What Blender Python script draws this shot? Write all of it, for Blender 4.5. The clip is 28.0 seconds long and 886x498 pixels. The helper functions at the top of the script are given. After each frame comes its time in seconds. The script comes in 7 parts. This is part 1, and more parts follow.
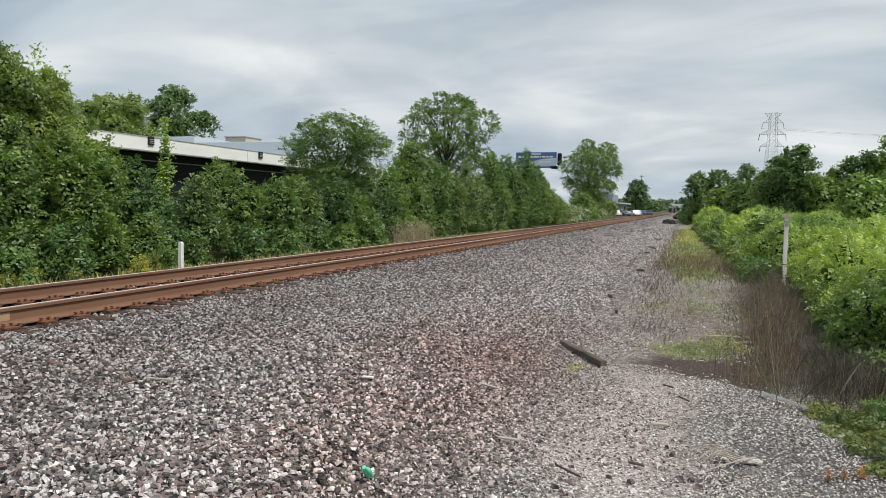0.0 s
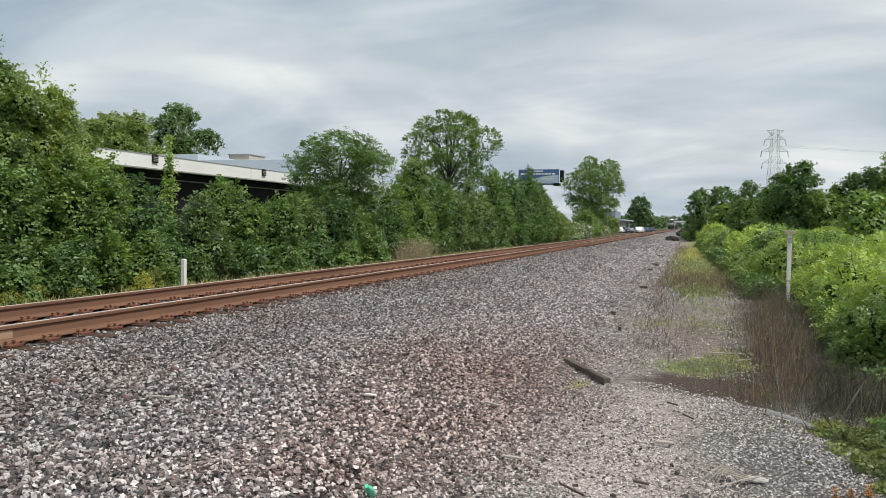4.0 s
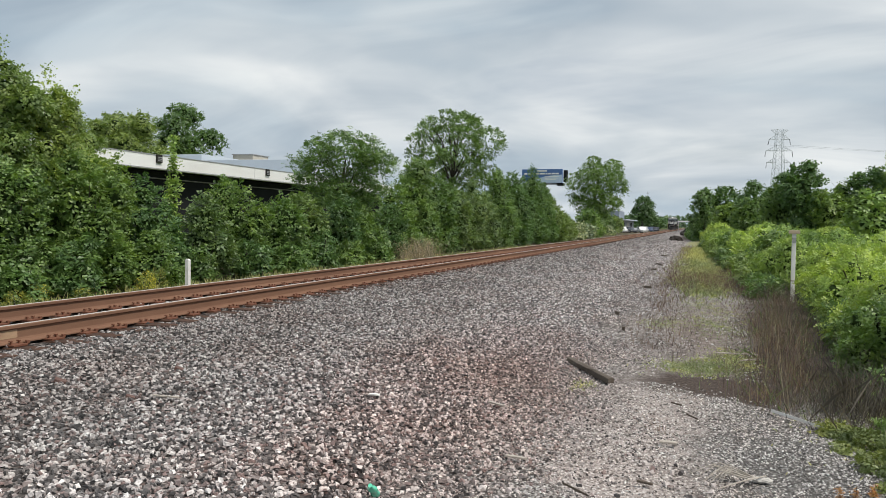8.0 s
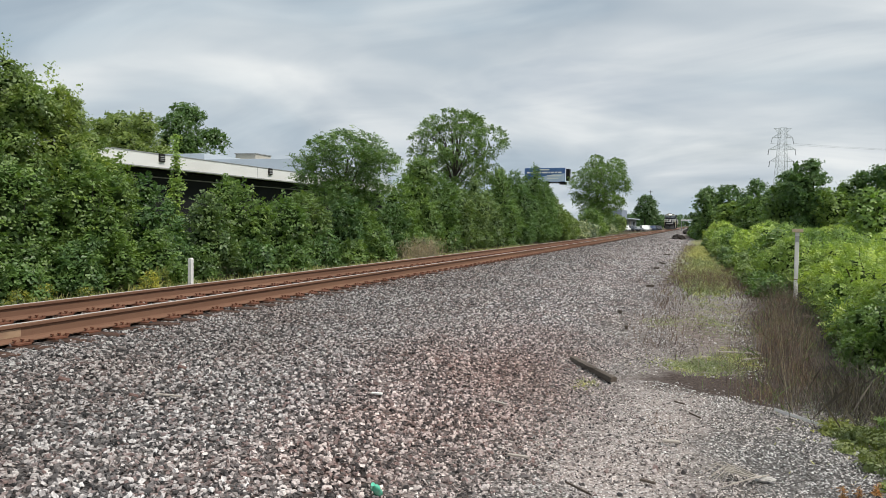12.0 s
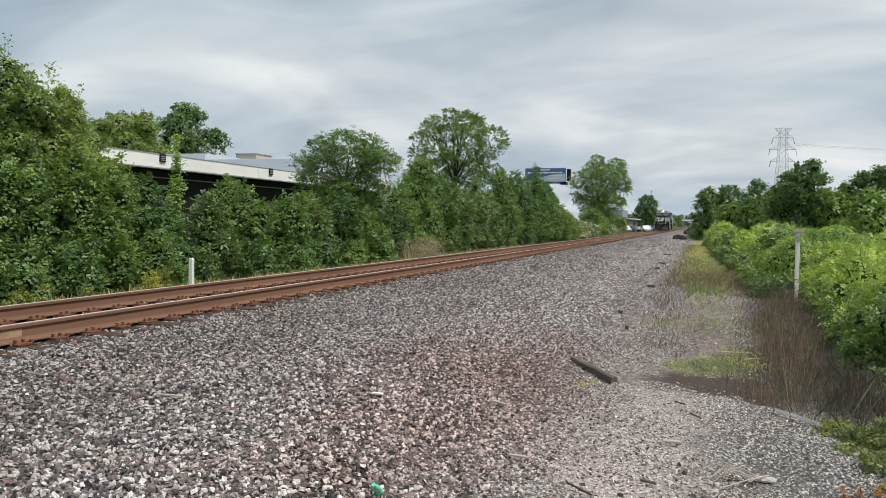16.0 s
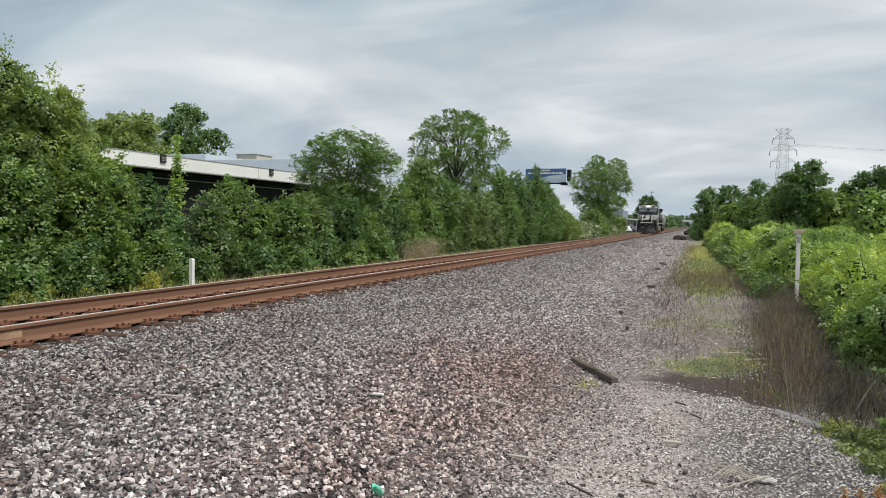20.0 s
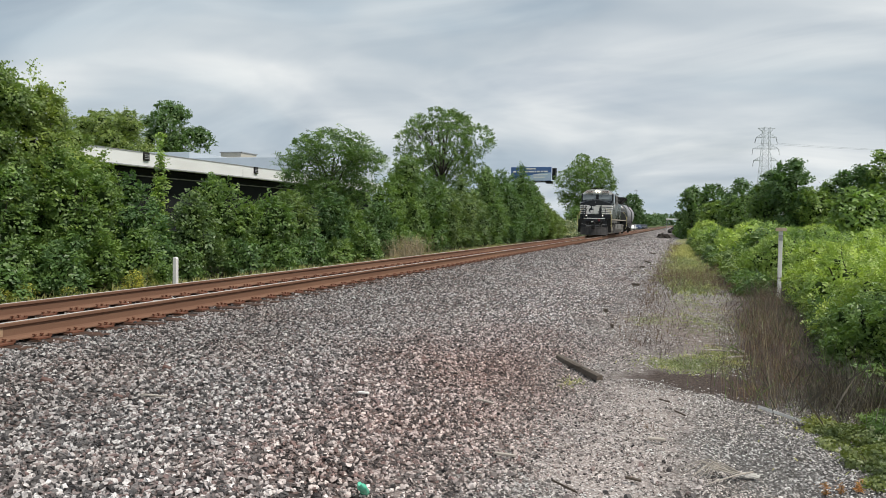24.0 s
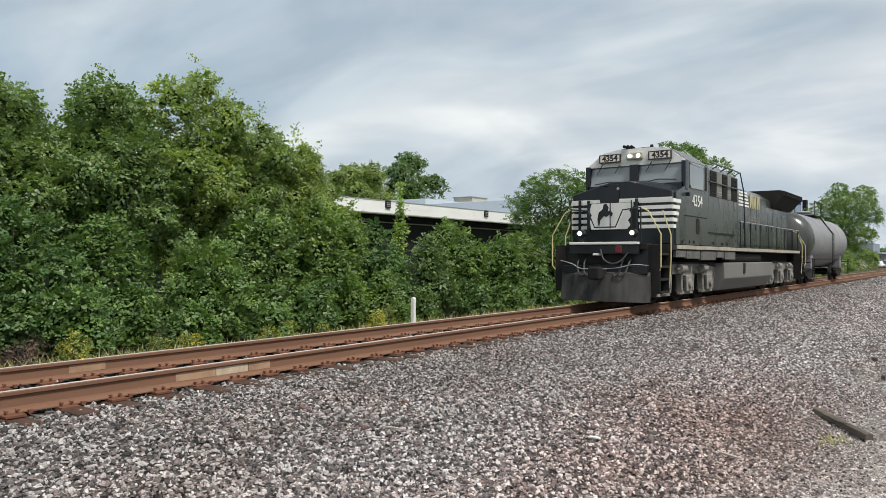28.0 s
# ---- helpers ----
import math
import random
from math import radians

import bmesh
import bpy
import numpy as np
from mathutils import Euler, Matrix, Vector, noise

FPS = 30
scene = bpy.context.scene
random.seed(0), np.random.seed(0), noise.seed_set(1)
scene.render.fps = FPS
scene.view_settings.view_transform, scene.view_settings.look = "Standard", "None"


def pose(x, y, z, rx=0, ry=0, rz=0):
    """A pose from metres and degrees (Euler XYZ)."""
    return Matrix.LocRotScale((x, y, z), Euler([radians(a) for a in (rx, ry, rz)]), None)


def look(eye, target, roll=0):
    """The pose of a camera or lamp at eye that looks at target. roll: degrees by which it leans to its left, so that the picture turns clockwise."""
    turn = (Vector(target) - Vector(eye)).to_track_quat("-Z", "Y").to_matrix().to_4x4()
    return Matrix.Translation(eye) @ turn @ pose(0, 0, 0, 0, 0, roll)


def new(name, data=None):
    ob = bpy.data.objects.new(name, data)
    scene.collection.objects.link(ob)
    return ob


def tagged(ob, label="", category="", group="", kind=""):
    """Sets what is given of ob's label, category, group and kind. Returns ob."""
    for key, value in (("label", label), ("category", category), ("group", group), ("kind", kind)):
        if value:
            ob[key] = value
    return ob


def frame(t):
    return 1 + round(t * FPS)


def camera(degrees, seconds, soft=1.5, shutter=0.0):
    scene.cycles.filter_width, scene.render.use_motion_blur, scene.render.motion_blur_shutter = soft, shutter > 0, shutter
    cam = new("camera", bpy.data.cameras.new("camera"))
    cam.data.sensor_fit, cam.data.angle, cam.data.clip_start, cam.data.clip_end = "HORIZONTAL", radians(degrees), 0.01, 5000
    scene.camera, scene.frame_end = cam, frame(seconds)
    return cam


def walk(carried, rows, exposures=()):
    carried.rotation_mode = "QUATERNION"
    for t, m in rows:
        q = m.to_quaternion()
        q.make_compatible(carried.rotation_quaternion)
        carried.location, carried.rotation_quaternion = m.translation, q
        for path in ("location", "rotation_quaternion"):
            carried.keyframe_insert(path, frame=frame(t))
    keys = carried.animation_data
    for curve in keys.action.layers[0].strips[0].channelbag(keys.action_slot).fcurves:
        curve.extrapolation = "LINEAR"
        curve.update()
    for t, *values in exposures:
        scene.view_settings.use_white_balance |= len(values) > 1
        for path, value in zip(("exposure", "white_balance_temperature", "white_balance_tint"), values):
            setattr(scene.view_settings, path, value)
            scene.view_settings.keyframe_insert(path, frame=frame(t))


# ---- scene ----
# The camera stands beside the track: the track runs along +y, rail tops at z = 0, its centre line at x = 0.
cam = camera(63.2, 28.0, soft=0.8)
EYE = (8.03, 0.0, 1.27)
TURNS = [  # seconds, yaw, pitch, lean
    (0, 18.82, -3.52, 1.30), (0.5, 18.83, -3.51, 1.28), (1, 18.85, -3.36, 1.25), (1.5, 18.92, -3.06, 1.24), (2, 18.98, -2.73, 1.23),
    (2.5, 19.03, -2.43, 1.24), (3, 19.04, -2.23, 1.24), (3.5, 19.05, -2.18, 1.23), (5.5, 19.19, -2.17, 1.23), (6, 19.25, -2.18, 1.22),
    (6.5, 19.29, -2.18, 1.22), (7, 19.31, -2.19, 1.22), (7.5, 19.32, -2.19, 1.22), (8, 19.35, -2.19, 1.21), (8.5, 19.42, -2.20, 1.20),
    (9, 19.48, -2.21, 1.20), (9.5, 19.52, -2.24, 1.19), (10, 19.57, -2.25, 1.19), (10.5, 19.58, -2.27, 1.18), (11, 19.57, -2.27, 1.18),
    (12, 19.55, -2.28, 1.16), (12.5, 19.55, -2.28, 1.16), (14.5, 19.56, -2.28, 1.17), (15, 19.57, -2.28, 1.17), (16, 19.60, -2.27, 1.17),
    (16.5, 19.62, -2.24, 1.17), (17, 19.62, -2.23, 1.17), (18.5, 19.62, -2.23, 1.17), (20, 19.63, -2.23, 1.17), (20.5, 19.62, -2.23, 1.17),
    (22.5, 18.85, -2.41, 1.12), (23, 18.49, -2.44, 1.12), (23.5, 18.37, -2.44, 1.13), (24, 18.48, -2.34, 1.16), (24.5, 18.77, -2.14, 1.20),
    (25, 19.07, -1.99, 1.21), (25.5, 19.48, -1.83, 1.26), (26, 20.52, -1.60, 1.29), (26.5, 22.43, -1.30, 1.35), (27, 25.49, -0.72, 1.66),
    (27.5, 30.12, -0.11, 1.40), (28, 36.53, 0.65, 0.30)]
walk(cam, [(t, pose(*EYE, 90 + p, 0, y) @ pose(0, 0, 0, 0, 0, r)) for t, y, p, r in TURNS], ((0, 0.0), (26.5, 0.0), (27.5, 0.06), (28, 0.12)))

# ---- light: bright overcast sky with thin blue gaps, a soft high sun behind the camera ----
SUN_EL, SUN_AZ = 56.0, 108.0      # height; compass direction clockwise from +y


def make_world():
    world = bpy.data.worlds.new("sky")
    scene.world = world
    world.use_nodes = True
    n, l = world.node_tree.nodes, world.node_tree.links
    n.clear()
    sky = n.new("ShaderNodeTexSky")
    sky.sky_type, sky.sun_disc = "NISHITA", False
    sky.sun_elevation, sky.sun_rotation = radians(SUN_EL), radians(SUN_AZ)
    sky.dust_density = 2.0
    co = n.new("ShaderNodeTexCoord")
    # the cloud layer is a plane seen from below: direction / height
    sep = n.new("ShaderNodeSeparateXYZ")
    l.new(co.outputs["Generated"], sep.inputs[0])
    up = n.new("ShaderNodeMath"); up.operation = "MAXIMUM"; up.inputs[1].default_value = 0.0
    l.new(sep.outputs["Z"], up.inputs[0])
    low = n.new("ShaderNodeMath"); low.operation = "ADD"; low.inputs[1].default_value = 0.30
    l.new(up.outputs[0], low.inputs[0])
    div = n.new("ShaderNodeVectorMath"); div.operation = "DIVIDE"
    comb = n.new("ShaderNodeCombineXYZ")
    for k in range(3):
        l.new(low.outputs[0], comb.inputs[k])
    l.new(co.outputs["Generated"], div.inputs[0]); l.new(comb.outputs[0], div.inputs[1])

    def cloud(scale, detail, rough, stretch, turn, shift, distort):
        mp = n.new("ShaderNodeMapping")
        mp.inputs["Scale"].default_value = (scale * stretch, scale, scale)
        mp.inputs["Rotation"].default_value = (0, 0, radians(turn))
        mp.inputs["Location"].default_value = shift
        l.new(div.outputs[0], mp.inputs["Vector"])
        t = n.new("ShaderNodeTexNoise")
        t.inputs["Scale"].default_value, t.inputs["Detail"].default_value = 1.0, detail
        t.inputs["Roughness"].default_value, t.inputs["Distortion"].default_value = rough, distort
        l.new(mp.outputs[0], t.inputs["Vector"])
        return t.outputs["Fac"]

    def ramp(fac, *stops):
        r = n.new("ShaderNodeValToRGB")
        while len(r.color_ramp.elements) < len(stops):
            r.color_ramp.elements.new(0.5)
        for e, (p, c) in zip(r.color_ramp.elements, stops):
            e.position, e.color = p, (*c, 1) if len(c) == 3 else c
        l.new(fac, r.inputs[0])
        return r.outputs[0]

    def mix(kind, fac, a, b):
        m = n.new("ShaderNodeMix"); m.data_type, m.blend_type = "RGBA", kind
        for s, v in ((m.inputs["Factor"], fac), (m.inputs["A"], a), (m.inputs["B"], b)):
            if isinstance(v, (int, float)):
                s.default_value = v
            elif isinstance(v, tuple):
                s.default_value = (*v, 1)
            else:
                l.new(v, s)
        return m.outputs["Result"]

    body = cloud(1.15, 4, 0.45, 0.7, 35, (3.1, 1.7, 0.4), 0.6)
    shade = ramp(body, (0.36, (4.0, 5.0, 5.85)), (0.5, (5.65, 6.3, 6.75)), (0.64, (7.75, 8.1, 8.2)))
    wisps = cloud(2.6, 5, 0.5, 0.5, 40, (7.3, 0.2, 2.0), 0.8)
    fine = ramp(wisps, (0.34, (0.80, 0.83, 0.87)), (0.68, (1.14, 1.12, 1.1)))
    clouds = mix("MULTIPLY", 1.0, shade, fine)
    gaps = cloud(1.6, 5, 0.5, 0.6, 30, (0.4, 5.2, 1.0), 0.4)
    gap = ramp(gaps, (0.56, (0, 0, 0)), (0.74, (0.55, 0.55, 0.55)))
    blue = mix("MIX", 0.35, sky.outputs[0], (4.6, 5.2, 6.0))
    both = mix("MIX", gap, clouds, blue)
    bg = n.new("ShaderNodeBackground")
    bg.inputs["Strength"].default_value = 0.1
    l.new(both, bg.inputs["Color"])
    out = n.new("ShaderNodeOutputWorld")
    l.new(bg.outputs[0], out.inputs[0])


make_world()
sun = new("sun", bpy.data.lights.new("sun", "SUN"))
sun.data.energy, sun.data.angle, sun.data.color = 3.6, radians(7), (1.0, 0.95, 0.87)
d = Vector((math.sin(radians(SUN_AZ)) * math.cos(radians(SUN_EL)), math.cos(radians(SUN_AZ)) * math.cos(radians(SUN_EL)), math.sin(radians(SUN_EL))))
sun.matrix_world = look(d * 100, (0, 0, 0))


# ---- materials ----
def material(name, rough=0.7, metal=0.0, spec=0.5):
    m = bpy.data.materials.new(name)
    m.use_nodes = True
    b = m.node_tree.nodes["Principled BSDF"]
    b.inputs["Roughness"].default_value, b.inputs["Metallic"].default_value = rough, metal
    b.inputs["Specular IOR Level"].default_value = spec
    return m, m.node_tree.nodes, m.node_tree.links, b


def noise_of(n, l, scale, detail=4, rough=0.55, coord="Object", stretch=(1, 1, 1), out="Fac"):
    if coord == "Position":
        src = n.new("ShaderNodeNewGeometry").outputs["Position"]
    else:
        src = n.new("ShaderNodeTexCoord").outputs[coord]
    mp = n.new("ShaderNodeMapping")
    mp.inputs["Scale"].default_value = stretch
    l.new(src, mp.inputs["Vector"])
    t = n.new("ShaderNodeTexNoise")
    t.inputs["Scale"].default_value, t.inputs["Detail"].default_value, t.inputs["Roughness"].default_value = scale, detail, rough
    l.new(mp.outputs[0], t.inputs["Vector"])
    return t.outputs[out]


def ramp_of(n, l, fac, *stops):
    r = n.new("ShaderNodeValToRGB")
    while len(r.color_ramp.elements) < len(stops):
        r.color_ramp.elements.new(0.5)
    for e, (p, c) in zip(r.color_ramp.elements, stops):
        e.position, e.color = p, ((c, c, c, 1) if isinstance(c, (int, float)) else (*c, 1))
    l.new(fac, r.inputs[0])
    return r.outputs[0]


def blend(n, l, kind, fac, a, b):
    m = n.new("ShaderNodeMix")
    m.data_type, m.blend_type = "RGBA", kind
    for s, v in ((m.inputs["Factor"], fac), (m.inputs["A"], a), (m.inputs["B"], b)):
        if isinstance(v, (int, float)):
            s.default_value = v
        elif isinstance(v, tuple):
            s.default_value = (*v, 1)
        else:
            l.new(v, s)
    return m.outputs["Result"]


def bump_of(n, l, b, height, strength, distance):
    u = n.new("ShaderNodeBump")
    u.inputs["Strength"].default_value, u.inputs["Distance"].default_value = strength, distance
    l.new(height, u.inputs["Height"])
    l.new(u.outputs[0], b.inputs["Normal"])


def paint(name, base, dirt, rough=0.45, metal=0.0, amount=0.5, scale=1.5, grain=30.0, bump=0.15, stretch=(1, 1, 0.35), spec=0.5):
    """Painted or bare surface: base colour, streaky dirt at two scales, fine relief."""
    m, n, l, b = material(name, rough, metal, spec)
    big = ramp_of(n, l, noise_of(n, l, scale, 5, 0.6, "Object", stretch), (0.38, 0.0), (0.72, 1.0))
    fine = ramp_of(n, l, noise_of(n, l, grain, 4), (0.3, 0.55), (0.75, 1.0))
    fac = blend(n, l, "MULTIPLY", 1.0, big, fine)
    fac = blend(n, l, "MULTIPLY", 1.0, fac, (amount, amount, amount))
    l.new(blend(n, l, "MIX", fac, base, dirt), b.inputs["Base Color"])
    l.new(ramp_of(n, l, fac, (0.0, rough), (1.0, min(1, rough + 0.35))), b.inputs["Roughness"])
    bump_of(n, l, b, noise_of(n, l, grain * 1.5, 3), bump, 0.01)
    return m


def brake_dust(n, l):
    """Grime that the trains leave beside the track, thinning out down the bank: 1 at the ties, 0 at the path."""
    sep = n.new("ShaderNodeSeparateXYZ")
    l.new(n.new("ShaderNodeNewGeometry").outputs["Position"], sep.inputs[0])
    ad = n.new("ShaderNodeMath"); ad.operation = "MULTIPLY_ADD"; ad.inputs[1].default_value = 2.2
    l.new(noise_of(n, l, 0.7, 4, 0.6, "Position"), ad.inputs[0]); l.new(sep.outputs["X"], ad.inputs[2])
    mr = n.new("ShaderNodeMapRange")
    mr.inputs["From Min"].default_value, mr.inputs["From Max"].default_value = 6.6, 3.4
    l.new(ad.outputs[0], mr.inputs["Value"])
    return mr.outputs[0]


def rust_spill(n, l):
    """A broad reddish stain on the bank, ragged at its edge."""
    mp = n.new("ShaderNodeMapping")
    mp.vector_type = "TEXTURE"
    mp.inputs["Location"].default_value, mp.inputs["Scale"].default_value = (5.85, 7.6, -0.5), (1.35, 3.3, 9)
    l.new(n.new("ShaderNodeNewGeometry").outputs["Position"], mp.inputs["Vector"])
    ln = n.new("ShaderNodeVectorMath"); ln.operation = "LENGTH"
    l.new(mp.outputs[0], ln.inputs[0])
    ad = n.new("ShaderNodeMath"); ad.operation = "MULTIPLY_ADD"; ad.inputs[1].default_value = 1.2
    l.new(noise_of(n, l, 1.6, 5, 0.65, "Position"), ad.inputs[0]); l.new(ln.outputs["Value"], ad.inputs[2])
    mr = n.new("ShaderNodeMapRange")
    mr.inputs["From Min"].default_value, mr.inputs["From Max"].default_value, mr.inputs["To Max"].default_value = 2.1, 1.1, 0.7
    l.new(ad.outputs[0], mr.inputs["Value"])
    return mr.outputs[0]


def stone_material(name, stops, island=True):
    m, n, l, b = material(name, 0.85, 0, 0.3)
    src = n.new("ShaderNodeNewGeometry").outputs["Random Per Island"] if island else n.new("ShaderNodeObjectInfo").outputs["Random"]
    tone = ramp_of(n, l, src, *stops)
    grain = ramp_of(n, l, noise_of(n, l, 90, 4), (0.3, 0.72), (0.7, 1.12))
    # rust and brake dust lie in broad drifts over the bed
    drift = ramp_of(n, l, noise_of(n, l, 0.55, 4, 0.6, "Position"), (0.45, 0.0), (0.66, 0.45))
    col = blend(n, l, "MULTIPLY", 1.0, tone, grain)
    col = blend(n, l, "MULTIPLY", drift, col, (0.88, 0.76, 0.70))
    col = blend(n, l, "MULTIPLY", brake_dust(n, l), col, (0.68, 0.68, 0.67))
    col = blend(n, l, "MULTIPLY", rust_spill(n, l), col, (0.93, 0.78, 0.74))
    l.new(col, b.inputs["Base Color"])
    bump_of(n, l, b, noise_of(n, l, 140, 4), 0.4, 0.006)
    return m


STONE_STOPS = ((0.0, (0.036, 0.035, 0.036)), (0.2, (0.122, 0.116, 0.117)), (0.42, (0.25, 0.234, 0.23)), (0.55, (0.28, 0.204, 0.192)),
               (0.68, (0.5, 0.465, 0.458)), (0.9, (0.71, 0.67, 0.66)), (1.0, (0.94, 0.91, 0.89)))
# fine path gravel: white, pinkish and grey chips
GRIT_STOPS = ((0.0, (0.07, 0.065, 0.062)), (0.2, (0.17, 0.158, 0.15)), (0.4, (0.33, 0.305, 0.29)), (0.6, (0.5, 0.47, 0.452)), (0.8, (0.7, 0.67, 0.65)), (1.0, (0.92, 0.91, 0.89)))


def leaf_material(name, dark, mid, light, through_light=0.28, rough=0.42):
    m, n, l, b = material(name, rough, 0, 0.5)
    rnd = n.new("ShaderNodeNewGeometry").outputs["Random Per Island"]
    tone = ramp_of(n, l, rnd, (0.0, dark), (0.55, mid), (1.0, light))
    patch = ramp_of(n, l, noise_of(n, l, 0.9, 3, 0.6, "Position"), (0.3, 0.82), (0.7, 1.2))
    col = blend(n, l, "MULTIPLY", 1.0, tone, patch)
    # young shoots are yellower and lighter than the old leaves
    shoots = ramp_of(n, l, noise_of(n, l, 2.7, 3, 0.6, "Position"), (0.33, (0.74, 0.79, 0.88)), (0.5, (0.97, 0.99, 1.0)), (0.66, (1.32, 1.24, 0.95)))
    col = blend(n, l, "MULTIPLY", 1.0, col, shoots)
    # every plant has a shade of its own
    own = ramp_of(n, l, n.new("ShaderNodeObjectInfo").outputs["Random"], (0.0, (0.8, 0.86, 0.9)), (0.5, (1.02, 1.02, 1.0)), (1.0, (1.36, 1.25, 1.02)))
    col = blend(n, l, "MULTIPLY", 1.0, col, own)
    l.new(col, b.inputs["Base Color"])
    tr = n.new("ShaderNodeBsdfTranslucent")
    l.new(blend(n, l, "MULTIPLY", 1.0, col, (1.15, 1.25, 0.6)), tr.inputs["Color"])
    mx = n.new("ShaderNodeMixShader")
    mx.inputs[0].default_value = through_light
    l.new(b.outputs[0], mx.inputs[1]); l.new(tr.outputs[0], mx.inputs[2])
    l.new(mx.outputs[0], n["Material Output"].inputs[0])
    return m


def glow(name, color, strength):
    m = bpy.data.materials.new(name)
    m.use_nodes = True
    n, l = m.node_tree.nodes, m.node_tree.links
    n.remove(n["Principled BSDF"])
    e = n.new("ShaderNodeEmission")
    e.inputs[0].default_value, e.inputs[1].default_value = (*color, 1), strength
    l.new(e.outputs[0], n["Material Output"].inputs[0])
    return m


STONE = stone_material("crushed_stone", STONE_STOPS)
# the same stone brightened for the far bank, light put into its colour
STONE_FAR_LIT = stone_material("far_lit_crushed_stone", [(p, tuple(min(v * 1.1 + 0.015, 0.95) for v in c)) for p, c in STONE_STOPS])
GRIT = stone_material("path_gravel", GRIT_STOPS)
STONE_ONE = stone_material("crushed_stone_single", STONE_STOPS, island=False)
LEAF_HEDGE = leaf_material("hedge_leaf", (0.125, 0.205, 0.054), (0.148, 0.232, 0.064), (0.188, 0.276, 0.083), 0.32)
LEAF_DARK = leaf_material("dark_leaf", (0.09, 0.162, 0.053), (0.108, 0.188, 0.062), (0.138, 0.224, 0.078), 0.3)
LEAF_BRIGHT = leaf_material("bright_leaf", (0.26, 0.365, 0.095), (0.305, 0.41, 0.115), (0.36, 0.46, 0.145), 0.36)
LEAF_WILLOW = leaf_material("willowy_leaf", (0.13, 0.195, 0.062), (0.152, 0.22, 0.073), (0.188, 0.258, 0.092), 0.3)
LEAF_OLIVE = leaf_material("olive_weed_leaf", (0.13, 0.165, 0.055), (0.17, 0.205, 0.07), (0.23, 0.26, 0.1), 0.3)
LEAF_TALL = leaf_material("young_tree_leaf", (0.175, 0.255, 0.082), (0.208, 0.288, 0.098), (0.265, 0.34, 0.13), 0.36)
LEAF_FAR = leaf_material("far_leaf", (0.065, 0.125, 0.045), (0.09, 0.16, 0.06), (0.14, 0.22, 0.09), 0.22)
LEAF_YELLOW = leaf_material("goldenrod", (0.1, 0.15, 0.035), (0.22, 0.25, 0.05), (0.5, 0.44, 0.08))
LEAF_BLOOM = leaf_material("pale_bloom", (0.09, 0.14, 0.05), (0.28, 0.33, 0.2), (0.6, 0.6, 0.45))
GRASS = leaf_material("grass_blade", (0.24, 0.265, 0.115), (0.33, 0.345, 0.165), (0.46, 0.45, 0.26), 0.3)
DRY = leaf_material("dead_stalk", (0.082, 0.053, 0.05), (0.125, 0.085, 0.079), (0.2, 0.15, 0.136), 0.15, 0.8)
STRAW_GREY = leaf_material("grey_stalk", (0.055, 0.048, 0.041), (0.095, 0.085, 0.073), (0.18, 0.16, 0.14), 0.1, 0.8)
DEAD_LEAF = leaf_material("rusty_dead_leaf", (0.2, 0.095, 0.04), (0.3, 0.15, 0.07), (0.42, 0.26, 0.14), 0.3, 0.8)
STRAW = leaf_material("straw_stalk", (0.22, 0.17, 0.11), (0.36, 0.29, 0.2), (0.52, 0.44, 0.32), 0.15, 0.8)
BARK = paint("bark", (0.05, 0.041, 0.034), (0.1, 0.088, 0.072), 0.9, 0, 0.7, 3, 25, 0.6, (1, 1, 0.3))
RUST = paint("rusty_rail", (0.18, 0.095, 0.061), (0.285, 0.165, 0.105), 0.8, 0.1, 0.8, 0.8, 40, 0.3, (1, 0.25, 1), 0.3)
RUST_RED = paint("red_rust", (0.15, 0.062, 0.038), (0.23, 0.105, 0.062), 0.85, 0.1, 0.7, 6, 60, 0.3, (1, 1, 1), 0.3)
# dark green for the balls inside crowns, their shade put into the colour
CROWN_SHADE = paint("inner_crown_shade", (0.035, 0.06, 0.018), (0.06, 0.085, 0.03), 0.95, 0, 0.7, 12, 40, 0.5, (1, 1, 1), 0.1)
RAIL_TOP = paint("worn_steel", (0.6, 0.56, 0.52), (0.36, 0.28, 0.22), 0.42, 0.3, 0.5, 2, 50, 0.05, (1, 0.1, 1))
TIE = paint("creosoted_wood", (0.055, 0.034, 0.026), (0.16, 0.085, 0.057), 0.9, 0, 0.8, 5, 30, 0.6, (0.3, 1, 1), 0.2)
# faint blue in this black imitates the sky it reflects
BLACK = paint("sky_tinted_black_paint", (0.007, 0.009, 0.013), (0.05, 0.05, 0.05), 0.27, 0.0, 0.35, 0.9, 40, 0.08)
# sides' black made paler: dust, plus reflected sky put into the colour
BLACK_SIDE = paint("dusty_skylit_black_paint", (0.044, 0.048, 0.046), (0.14, 0.138, 0.126), 0.22, 0.0, 0.6, 0.7, 40, 0.08)
GRIME = paint("oily_grime", (0.016, 0.0155, 0.0155), (0.05, 0.045, 0.041), 0.7, 0.0, 0.6, 3, 40, 0.4, spec=0.2)
TRUCK_GREY = paint("dusty_truck_frame", (0.25, 0.235, 0.215), (0.09, 0.083, 0.076), 0.75, 0, 0.8, 4, 40, 0.4)
TANK_GREY = paint("fuel_tank_dust", (0.15, 0.145, 0.138), (0.24, 0.228, 0.21), 0.55, 0, 0.8, 1.5, 30, 0.2)
PLOW = paint("scraped_plow", (0.014, 0.014, 0.015), (0.15, 0.138, 0.132), 0.55, 0.1, 0.7, 2.2, 40, 0.25, (1, 1, 0.2))
